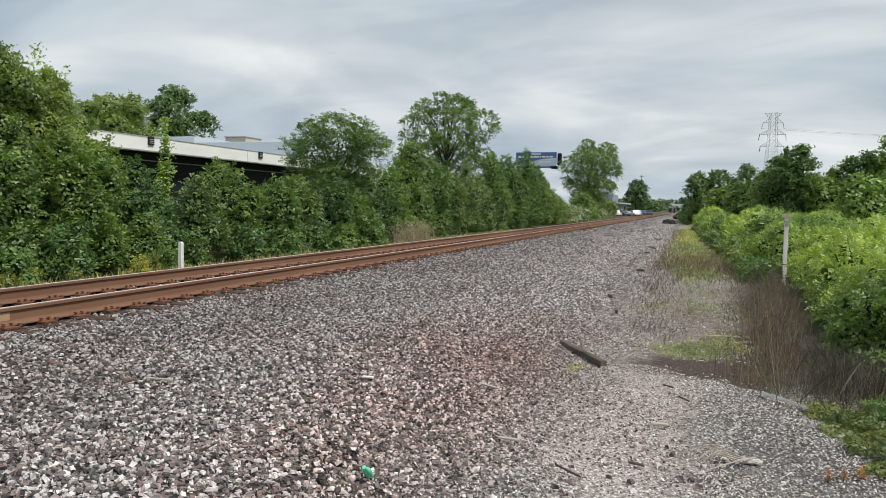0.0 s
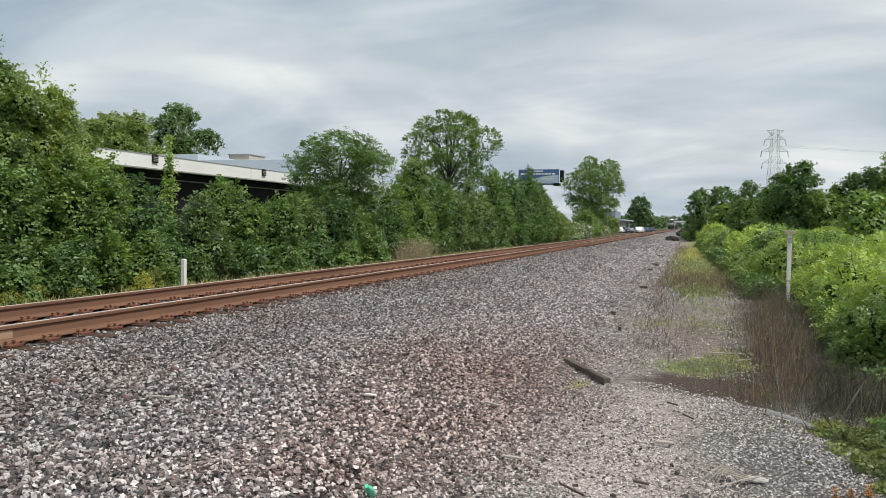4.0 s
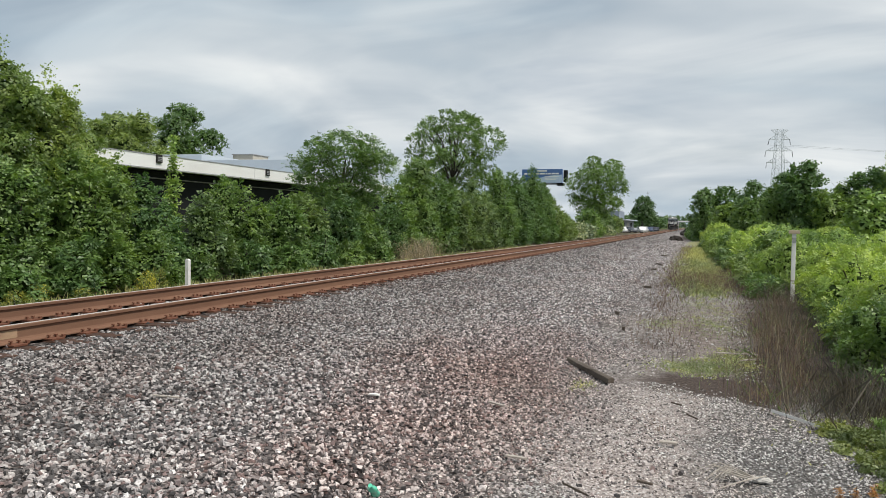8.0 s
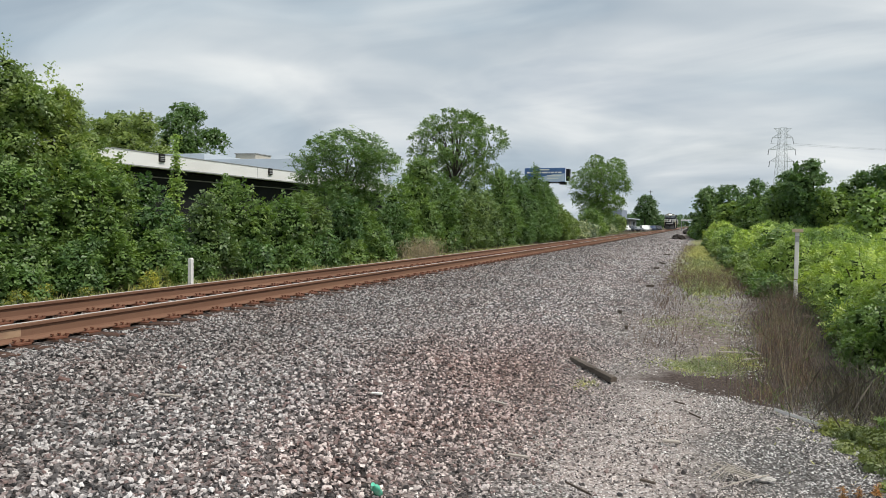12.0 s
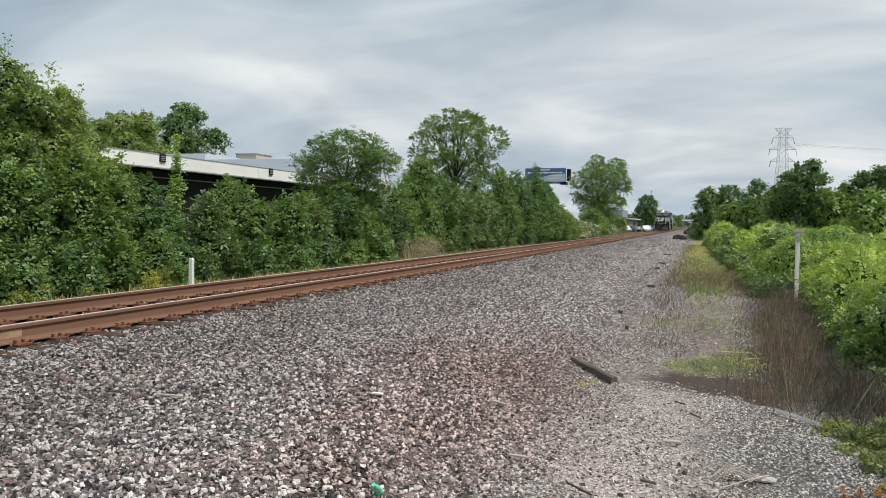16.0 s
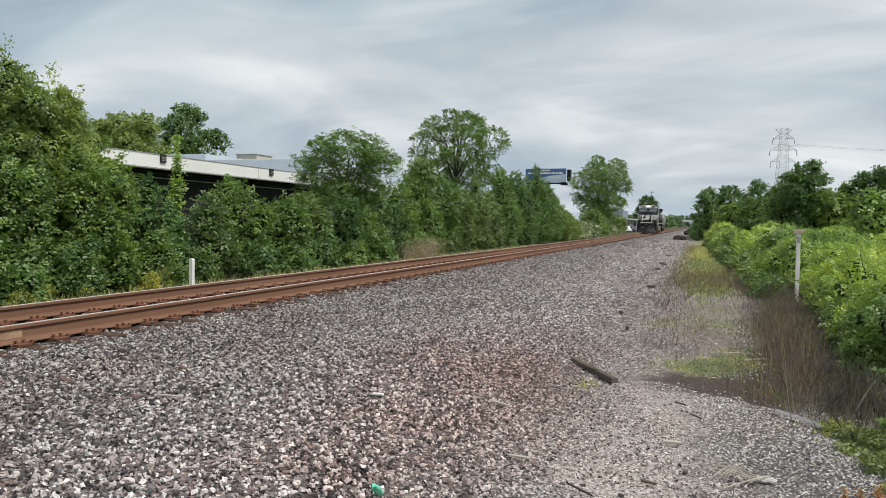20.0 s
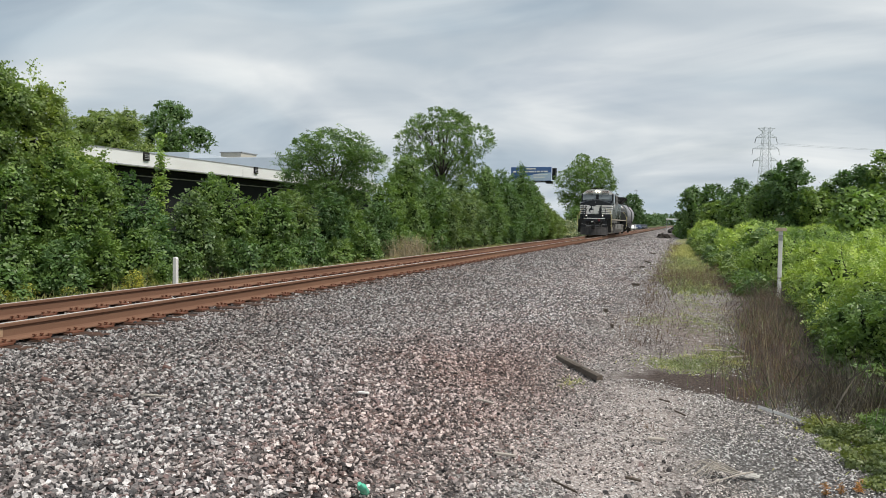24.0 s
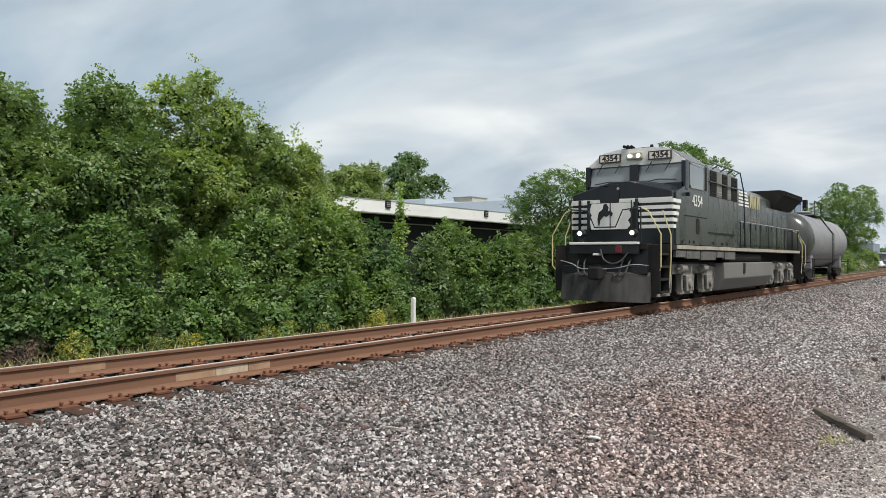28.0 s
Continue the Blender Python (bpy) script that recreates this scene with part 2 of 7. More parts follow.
SKIRT = paint("dusty_skirt", (0.13, 0.125, 0.118), (0.06, 0.055, 0.05), 0.6, 0, 0.9, 1.8, 30, 0.2)
WHITE = paint("white_paint", (0.82, 0.81, 0.78), (0.52, 0.49, 0.44), 0.45, 0, 0.55, 2.5, 40, 0.08)
YELLOW = paint("safety_yellow", (0.62, 0.54, 0.26), (0.45, 0.39, 0.22), 0.5, 0, 0.5, 4, 40, 0.05)
GOLD = paint("gold_paint", (0.42, 0.38, 0.22), (0.3, 0.27, 0.2), 0.5, 0, 0.5, 4, 40, 0.05)
RED = paint("red_cover", (0.14, 0.012, 0.02), (0.08, 0.03, 0.03), 0.5, 0, 0.5, 4, 40, 0.05)
CAR_TANK = paint("tank_car_grey", (0.2, 0.196, 0.212), (0.34, 0.33, 0.338), 0.48, 0, 0.6, 0.6, 30, 0.05, (1, 0.5, 1))
ROOF_WHITE = paint("white_roof_metal", (0.80, 0.80, 0.79), (0.58, 0.56, 0.53), 0.5, 0, 0.6, 0.5, 10, 0.1, (1, 0.3, 1))
ROOF_GREY = paint("grey_roof_metal", (0.46, 0.51, 0.56), (0.36, 0.39, 0.42), 0.5, 0, 0.5, 0.4, 10, 0.1)
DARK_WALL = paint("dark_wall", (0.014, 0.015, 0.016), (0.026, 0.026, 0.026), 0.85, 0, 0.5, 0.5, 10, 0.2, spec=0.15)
TAN_BLOCK = paint("tan_block", (0.45, 0.42, 0.36), (0.33, 0.3, 0.26), 0.85, 0, 0.5, 0.6, 10, 0.2)
POST_WHITE = paint("weathered_white_wood", (0.78, 0.77, 0.75), (0.45, 0.42, 0.38), 0.7, 0, 0.7, 5, 60, 0.3, (1, 1, 0.3))
RUSTY_SIGN = paint("faded_tan_sign", (0.50, 0.42, 0.31), (0.33, 0.2, 0.12), 0.7, 0, 0.6, 8, 60, 0.2)
OLD_WOOD = paint("weathered_timber", (0.085, 0.065, 0.05), (0.2, 0.17, 0.14), 0.95, 0, 0.8, 6, 50, 0.8, (1, 0.15, 1))
DARK_EARTH = paint("dark_earth", (0.03, 0.026, 0.024), (0.075, 0.062, 0.052), 0.95, 0, 0.7, 5, 40, 0.8, (1, 1, 1), 0.1)
RAG = paint("dirty_cloth", (0.6, 0.58, 0.55), (0.28, 0.25, 0.22), 0.9, 0, 0.8, 14, 60, 0.6)
PALE_WOOD = paint("bleached_wood", (0.42, 0.38, 0.33), (0.25, 0.21, 0.18), 0.9, 0, 0.7, 10, 60, 0.5)
# pylon steel made paler, distance haze put into its colour
PYLON = paint("haze_pale_steel", (0.5, 0.53, 0.56), (0.4, 0.42, 0.45), 0.6, 0.0, 0.5, 0.3, 8, 0.0)
STEEL = paint("galvanised_steel", (0.36, 0.37, 0.38), (0.28, 0.24, 0.22), 0.55, 0.4, 0.5, 1, 20, 0.05)
CABLE = paint("cable", (0.08, 0.08, 0.085), (0.12, 0.12, 0.12), 0.6, 0, 0.3, 1, 20, 0.0)
HOSE = paint("rubber_hose", (0.02, 0.02, 0.02), (0.2, 0.19, 0.18), 0.6, 0, 0.6, 8, 40, 0.1)
GLASS_GREEN = material("green_plastic", 0.15)[0]
GLASS_GREEN.node_tree.nodes["Principled BSDF"].inputs["Base Color"].default_value = (0.16, 0.74, 0.5, 1)
GLASS_GREEN.node_tree.nodes["Principled BSDF"].inputs["Transmission Weight"].default_value = 0.1
# grey-blue base colour imitates sky reflected in the glass
WINDOW = material("sky_tinted_window_glass", 0.08, 0, 0.9)[0]
WINDOW.node_tree.nodes["Principled BSDF"].inputs["Base Color"].default_value = (0.19, 0.22, 0.235, 1)
BRICK = paint("dull_red_brown", (0.11, 0.06, 0.05), (0.2, 0.14, 0.12), 0.9, 0, 0.7, 20, 80, 0.4)
LAMP = glow("lit_lamp", (1.0, 0.9, 0.74), 45.0)
LAMP_SOFT = glow("lit_number_board", (1.0, 0.9, 0.78), 0.4)
LAMP_DITCH = glow("lit_ditch_lamp", (1.0, 0.93, 0.8), 1.5)
SILL = paint("dirty_tan_sill", (0.4, 0.36, 0.3), (0.17, 0.145, 0.12), 0.6, 0, 0.7, 3, 40, 0.1)
RAIL_PALE = paint("scraped_pale_rail", (0.4, 0.27, 0.17), (0.2, 0.105, 0.068), 0.75, 0.1, 0.95, 3.5, 25, 0.2, (1, 1, 1))
CHALK = paint("pale_chalk_mark", (0.52, 0.44, 0.33), (0.26, 0.16, 0.1), 0.8, 0, 0.9, 9, 60, 0.1)


# ---- mesh helpers ----
def part(name, bm, mat, parent=None, label=""):
    """One bmesh as one mesh object under a thing or a part."""
    me = bpy.data.meshes.new(name)
    bm.normal_update()
    bm.to_mesh(me)
    bm.free()
    for m in (mat if isinstance(mat, (list, tuple)) else [mat]):
        me.materials.append(m)
    ob = new(name, me)
    ob.parent = parent
    return tagged(ob, label)


def thing(name, m, label, category, group="", kind=""):
    ob = new(name)
    ob.empty_display_size = 0.2
    ob.matrix_basis = m
    return tagged(ob, label, category, group, kind)


def smooth(ob):
    ob.data.shade_smooth()
    return ob


def fast(name, verts, faces, mat, parent=None, label="", second=None):
    """A mesh from arrays; every face has the same number of corners."""
    me = bpy.data.meshes.new(name)
    verts, faces = np.asarray(verts, np.float32), np.asarray(faces, np.int32)
    me.vertices.add(len(verts)); me.vertices.foreach_set("co", verts.ravel())
    k = faces.shape[1]
    me.loops.add(faces.size); me.loops.foreach_set("vertex_index", faces.ravel())
    me.polygons.add(len(faces)); me.polygons.foreach_set("loop_start", np.arange(0, faces.size, k, dtype=np.int32))
    if second is not None:          # faces from this number on take the second material
        me.polygons.foreach_set("material_index", (np.arange(len(faces)) >= second).astype(np.int32))
    me.update(calc_edges=True)
    me.shade_flat()
    for m in (mat if isinstance(mat, (list, tuple)) else [mat]):
        me.materials.append(m)
    ob = new(name, me)
    ob.parent = parent
    return tagged(ob, label)


def box(bm, x0, x1, y0, y1, z0, z1, bevel=0.0):
    r = bmesh.ops.create_cube(bm, size=1, matrix=Matrix.LocRotScale(((x0 + x1) / 2, (y0 + y1) / 2, (z0 + z1) / 2), None, (x1 - x0, y1 - y0, z1 - z0)))
    if bevel:
        es = list({e for v in r["verts"] for e in v.link_edges})
        bmesh.ops.bevel(bm, geom=es, offset=bevel, segments=2, affect="EDGES", profile=0.5)
    return bm


def rod(bm, a, b, r, r2=None, seg=10, caps=True):
    a, b = Vector(a), Vector(b)
    m = Matrix.Translation((a + b) / 2) @ (b - a).to_track_quat("Z", "Y").to_matrix().to_4x4()
    bmesh.ops.create_cone(bm, cap_ends=caps, segments=seg, radius1=r, radius2=r if r2 is None else r2, depth=(b - a).length, matrix=m)
    return bm


def tube(bm, pts, r, seg=8):
    """A bent round bar through pts; r is a number or one for each point."""
    pts = [Vector(p) for p in pts]
    rs = r if isinstance(r, (list, tuple)) else [r] * len(pts)
    rings = []
    for i, p in enumerate(pts):
        d = (pts[min(i + 1, len(pts) - 1)] - pts[max(i - 1, 0)]).normalized()
        u = d.orthogonal().normalized() if not rings else (prev - d * prev.dot(d)).normalized()
        prev = u
        w = d.cross(u)
        rings.append([bm.verts.new(p + (u * math.cos(a) + w * math.sin(a)) * rs[i]) for a in (2 * math.pi * k / seg for k in range(seg))])
    for a, b in zip(rings, rings[1:]):
        for k in range(seg):
            bm.faces.new((a[k], a[(k + 1) % seg], b[(k + 1) % seg], b[k]))
    bm.faces.new(rings[0][::-1]); bm.faces.new(rings[-1])
    return bm


def bent(pts, n=5):
    """More points along a smooth line through pts."""
    pts = [Vector(p) for p in pts]
    q = [pts[0] * 2 - pts[1], *pts, pts[-1] * 2 - pts[-2]]
    out = []
    for i in range(1, len(q) - 2):
        for k in range(n):
            t = k / n
            out.append(0.5 * (2 * q[i] + (q[i + 1] - q[i - 1]) * t + (2 * q[i - 1] - 5 * q[i] + 4 * q[i + 1] - q[i + 2]) * t * t + (3 * q[i] - q[i - 1] - 3 * q[i + 1] + q[i + 2]) * t ** 3))
    return out + [pts[-1]]


def prism(bm, outline, axis, lo, hi, bevel=0.0):
    """A flat outline drawn out along an axis: outline in (y, z) for x, (x, z) for y, (x, y) for z."""
    def at(p, w):
        return {"x": (w, p[0], p[1]), "y": (p[0], w, p[1]), "z": (p[0], p[1], w)}[axis]
    a = [bm.verts.new(at(p, lo)) for p in outline]
    b = [bm.verts.new(at(p, hi)) for p in outline]
    fs = [bm.faces.new(a), bm.faces.new(b)]
    n = len(outline)
    for i in range(n):
        fs.append(bm.faces.new((a[i], a[(i + 1) % n], b[(i + 1) % n], b[i])))
    bmesh.ops.recalc_face_normals(bm, faces=fs)
    if bevel:
        es = list({e for f in fs for e in f.edges})
        bmesh.ops.bevel(bm, geom=es, offset=bevel, segments=2, affect="EDGES", profile=0.5)
    return bm


def lathe(bm, profile, m, seg=24):
    """A turned shape: profile of (radius, height) round the local z of m."""
    rings = []
    for r, h in profile:
        rings.append([bm.verts.new(m @ Vector((r * math.cos(a), r * math.sin(a), h))) for a in (2 * math.pi * k / seg for k in range(seg))])
    fs = []
    for a, b in zip(rings, rings[1:]):
        for k in range(seg):
            fs.append(bm.faces.new((a[k], a[(k + 1) % seg], b[(k + 1) % seg], b[k])))
    fs.append(bm.faces.new(rings[0][::-1])); fs.append(bm.faces.new(rings[-1]))
    bmesh.ops.recalc_face_normals(bm, faces=fs)
    return bm


def lettering(name, text, size, m, mat, parent, label="", bold=0.0):
    cu = bpy.data.curves.new(name, "FONT")
    cu.body, cu.size, cu.extrude, cu.align_x, cu.align_y = text, size, 0.004, "CENTER", "CENTER"
    cu.offset = bold
    tmp = new(name + "_font", cu)
    me = bpy.data.meshes.new_from_object(tmp.evaluated_get(bpy.context.evaluated_depsgraph_get()))
    bpy.data.objects.remove(tmp)
    me.materials.clear(); me.materials.append(mat)
    ob = new(name, me)
    ob.parent, ob.matrix_basis = parent, m
    return tagged(ob, label)


# ---- the lie of the land ----
PROFILE_X = (-400, -60, -20, -5.0, -3.4, -1.6, -1.3, 1.3, 1.6, 2.4, 4.6, 6.8, 8.2, 10.2, 14, 30, 60, 400)
PROFILE_Z = (-1.0, -1.0, -0.9, -0.78, -0.65, -0.28, -0.25, -0.25, -0.25, -0.30, -0.40, -0.53, -0.53, -0.5, -0.35, -0.3, -0.5, -0.8)


def lie(x, y):
    """Height of the ground."""
    x, y = np.asarray(x, float), np.asarray(y, float)
    z = np.interp(x, PROFILE_X, PROFILE_Z)
    rough = np.clip((np.abs(x) - 1.4) / 1.5, 0, 1)
    z = z + rough * (0.035 * np.sin(x * 1.9 + 0.6 * np.sin(y * 0.7)) * np.sin(y * 0.83 + 1.3) + 0.02 * np.sin(x * 4.3 + y * 2.1))
    return z


def lie1(x, y):
    return float(lie(x, y))


# ---- ground: one sheet to the horizon ----
def ground_material():
    m, n, l, b = material("ground", 0.95, 0, 0.15)
    pos = n.new("ShaderNodeNewGeometry").outputs["Position"]
    sep = n.new("ShaderNodeSeparateXYZ")
    l.new(pos, sep.inputs[0])
    # gravel: cells the size of crushed stone
    vor = n.new("ShaderNodeTexVoronoi")
    vor.inputs["Scale"].default_value = 25
    l.new(pos, vor.inputs["Vector"])
    cell = n.new("ShaderNodeSeparateColor")
    l.new(vor.outputs["Color"], cell.inputs[0])
    stone = ramp_of(n, l, cell.outputs[0], *STONE_STOPS)
    # cell rims darkened to imitate shade between the stones
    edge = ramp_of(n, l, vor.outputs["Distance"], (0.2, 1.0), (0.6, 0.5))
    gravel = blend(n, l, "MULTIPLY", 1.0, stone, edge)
    # the ground under the near stones is darkened: gap shade put into the colour
    gap_shade = n.new("ShaderNodeMapRange")
    gap_shade.inputs["From Min"].default_value, gap_shade.inputs["From Max"].default_value = 40, 20
    l.new(sep.outputs["Y"], gap_shade.inputs["Value"])
    gravel = blend(n, l, "MULTIPLY", gap_shade.outputs[0], gravel, (0.54, 0.515, 0.5))
    drift = ramp_of(n, l, noise_of(n, l, 0.55, 4, 0.6, "Position"), (0.45, 0.0), (0.66, 0.45))
    gravel = blend(n, l, "MULTIPLY", drift, gravel, (0.86, 0.66, 0.58))
    gravel = blend(n, l, "MULTIPLY", brake_dust(n, l), gravel, (0.68, 0.68, 0.67))
    gravel = blend(n, l, "MULTIPLY", rust_spill(n, l), gravel, (0.92, 0.75, 0.7))
    fine = n.new("ShaderNodeTexVoronoi")
    fine.inputs["Scale"].default_value = 52
    l.new(pos, fine.inputs["Vector"])
    chip = n.new("ShaderNodeSeparateColor")
    l.new(fine.outputs["Color"], chip.inputs[0])
    # chip cells get darker rims too, painted shade between chips
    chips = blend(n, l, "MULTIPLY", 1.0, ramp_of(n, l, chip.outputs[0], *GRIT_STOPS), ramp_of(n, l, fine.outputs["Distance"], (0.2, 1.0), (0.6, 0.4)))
    dirt = ramp_of(n, l, noise_of(n, l, 7, 6, 0.65, "Position"), (0.3, (0.07, 0.055, 0.048)), (0.5, (0.17, 0.138, 0.122)), (0.75, (0.35, 0.295, 0.26)))
    def spot(cx, cy, rx, ry, soft=0.5):
        """A ragged patch of ground: 1 inside, 0 outside."""
        mp = n.new("ShaderNodeMapping")
        mp.vector_type = "TEXTURE"
        mp.inputs["Location"].default_value, mp.inputs["Scale"].default_value = (cx, cy, -0.55), (rx, ry, 9)
        l.new(pos, mp.inputs["Vector"])
        ln = n.new("ShaderNodeVectorMath"); ln.operation = "LENGTH"
        l.new(mp.outputs[0], ln.inputs[0])
        ad = n.new("ShaderNodeMath"); ad.operation = "MULTIPLY_ADD"; ad.inputs[1].default_value = 1.1
        l.new(noise_of(n, l, 2.6, 5, 0.65, "Position"), ad.inputs[0]); l.new(ln.outputs["Value"], ad.inputs[2])
        return map_to(ad.outputs[0], 1.5 + soft * 0.5, 1.5 - soft * 0.5)

    def map_to(v, lo, hi):
        mr = n.new("ShaderNodeMapRange")
        mr.inputs["From Min"].default_value, mr.inputs["From Max"].default_value = lo, hi
        l.new(v, mr.inputs["Value"])
        return mr.outputs[0]
    grit = blend(n, l, "MIX", ramp_of(n, l, noise_of(n, l, 1.1, 4, 0.6, "Position"), (0.36, 0.5), (0.56, 1.0)), dirt, chips)
    sand = ramp_of(n, l, noise_of(n, l, 60, 5, 0.7, "Position"), (0.3, (0.31, 0.245, 0.22)), (0.5, (0.46, 0.385, 0.355)), (0.7, (0.62, 0.55, 0.515)))
    black = ramp_of(n, l, noise_of(n, l, 34, 5, 0.7, "Position"), (0.35, (0.03, 0.028, 0.027)), (0.6, (0.1, 0.093, 0.088)), (0.75, (0.22, 0.21, 0.2)))
    mud = ramp_of(n, l, noise_of(n, l, 26, 7, 0.75, "Position"), (0.34, (0.028, 0.021, 0.018)), (0.54, (0.075, 0.057, 0.049)), (0.66, (0.13, 0.104, 0.09)), (0.8, (0.28, 0.24, 0.215)))
    sand = blend(n, l, "MIX", 0.5, sand, chips)
    black = blend(n, l, "MIX", 0.3, black, chips)
    grit = blend(n, l, "MIX", spot(7.75, 6.4, 0.75, 2.4), grit, sand)
    worn = [(spot(8.2, 13.0, 1.0, 4.5, 1.6), dirt), (spot(9.0, 6.0, 0.95, 2.2), black), (spot(8.35, 8.6, 0.85, 0.75), mud), (spot(9.0, 10.0, 0.6, 1.6), mud), (spot(9.6, 13.5, 0.8, 5.5), mud), (spot(8.4, 24.0, 1.0, 3.5, 1.2), mud)]
    straw = ramp_of(n, l, noise_of(n, l, 5, 6, 0.7, "Position"), (0.3, (0.15, 0.135, 0.085)), (0.5, (0.26, 0.255, 0.125)), (0.65, (0.33, 0.335, 0.16)), (0.85, (0.36, 0.33, 0.22)))
    worn += [(spot(8.35, 30, 0.8, 7.5), straw), (spot(8.3, 52, 0.9, 17), straw), (spot(8.1, 84, 0.9, 14), straw), (spot(7.4, 125, 1.9, 28), mud), (spot(6.6, 210, 2.5, 50), mud)]
    soil = ramp_of(n, l, noise_of(n, l, 2.3, 6, 0.7, "Position"), (0.3, (0.05, 0.042, 0.03)), (0.55, (0.10, 0.085, 0.055)), (0.8, (0.12, 0.13, 0.05)))
    turf = ramp_of(n, l, noise_of(n, l, 1.2, 6, 0.7, "Position"), (0.3, (0.055, 0.085, 0.025)), (0.7, (0.12, 0.16, 0.05)))
    wob = noise_of(n, l, 0.6, 5, 0.7, "Position")
    shift = n.new("ShaderNodeMath"); shift.operation = "MULTIPLY_ADD"
    shift.inputs[1].default_value, shift.inputs[2].default_value = 2.4, -1.2
    l.new(wob, shift.inputs[0])
    xx = n.new("ShaderNodeMath"); xx.operation = "ADD"
    l.new(sep.outputs["X"], xx.inputs[0]); l.new(shift.outputs[0], xx.inputs[1])

    def band(lo, hi):
        mr = n.new("ShaderNodeMapRange")
        mr.inputs["From Min"].default_value, mr.inputs["From Max"].default_value = lo, hi
        l.new(xx.outputs[0], mr.inputs["Value"])
        return mr.outputs[0]
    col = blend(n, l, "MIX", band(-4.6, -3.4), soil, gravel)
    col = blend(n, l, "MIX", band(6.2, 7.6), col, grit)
    col = blend(n, l, "MIX", band(9.0, 10.2), col, soil)
    for mask, tone in worn:
        col = blend(n, l, "MIX", mask, col, tone)
    col = blend(n, l, "MIX", band(13, 18), col, turf)
    col = blend(n, l, "MIX", band(-16, -12), turf, col)
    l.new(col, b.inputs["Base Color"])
    bump_of(n, l, b, vor.outputs["Distance"], 0.5, 0.03)
    return m


def make_ground():
    def steps(near_lo, near_hi, step, far):
        mid = np.arange(near_lo, near_hi + 1e-6, step)
        out = [near_hi + (far - near_hi) * (k / 22) ** 3 for k in range(1, 23)]
        back = [near_lo - (far + near_lo) * (k / 22) ** 3 for k in range(22, 0, -1)]
        return np.concatenate([back, mid, out])
    xs, ys = steps(-6, 14, 0.2, 3500), steps(-6, 60, 0.4, 3500)
    X, Y = np.meshgrid(xs, ys)
    Z = lie(X, Y)
    v = np.stack([X, Y, Z], -1).reshape(-1, 3)
    w, h = len(xs), len(ys)
    i = (np.arange(h - 1)[:, None] * w + np.arange(w - 1)[None]).ravel()
    f = np.stack([i, i + 1, i + 1 + w, i + w], 1)
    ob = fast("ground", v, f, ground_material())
    ob.data.shade_smooth()
    tagged(ob, "gravel embankment with a worn dirt path and weedy verges", "ground", kind="structure")
    return ob


# ---- crushed stone: real stones on the embankment ----
STONE_SHAPES = []
for k in range(20):
    rs = np.random.RandomState(100 + k)
    ang = np.array((0.6, 2.3, 3.8, 5.4)) + rs.uniform(-0.35, 0.35, 4)
    thin = rs.uniform(0.6, 0.95)
    foot = np.stack([np.cos(ang), np.sin(ang) * thin, -0.7 + 0 * ang], 1) * rs.uniform(0.8, 1.1, (4, 1))
    ang = np.array((0.9, 3.0, 5.1)) + rs.uniform(-0.5, 0.5, 3)
    crest = np.stack([np.cos(ang) * 0.8, np.sin(ang) * thin * 0.8, 0.4 + rs.uniform(-0.14, 0.14, 3)], 1) * rs.uniform(0.8, 1.15, (3, 1))
    STONE_SHAPES.append(np.concatenate([foot, crest]))
# four corners below, three above: an angular broken stone
STONE_TRIS = np.array(((0, 1, 4), (1, 5, 4), (1, 2, 5), (2, 3, 5), (3, 6, 5), (3, 0, 6), (0, 4, 6), (4, 5, 6)))


def turns(rs, n, tilt=0.38):
    """Random headings with a tilt."""
    a, t, d = rs.uniform(0, 6.283, n), rs.normal(0, tilt, n), rs.uniform(0, 6.283, n)
    t = np.clip(t, -1.1, 1.1)
    z = np.zeros(n)
    one = z + 1
    rz = np.stack([np.cos(a), -np.sin(a), z, np.sin(a), np.cos(a), z, z, z, one], 1).reshape(n, 3, 3)
    rx = np.stack([one, z, z, z, np.cos(t), -np.sin(t), z, np.sin(t), np.cos(t)], 1).reshape(n, 3, 3)
    rd = np.stack([np.cos(d), -np.sin(d), z, np.sin(d), np.cos(d), z, z, z, one], 1).reshape(n, 3, 3)
    return rd @ rx @ rz


def stones(name, rs, x, y, size, label, parent=None, lift=0.25, mat=None, slim=(1.28, 0.86, 0.8)):
    n = len(x)
    shape = np.array(STONE_SHAPES)[rs.randint(len(STONE_SHAPES), size=n)] * np.array(slim)
    v = np.einsum("nij,nkj->nki", turns(rs, n), shape) * size[:, None, None]
    v += np.stack([x, y, lie(x, y) + size * rs.uniform(lift - 0.3, lift + 0.9, n)], 1)[:, None]
    f = STONE_TRIS[None] + (np.arange(n) * 7)[:, None, None]
    return fast(name, v.reshape(-1, 3), f.reshape(-1, 3), mat or STONE, parent, label)


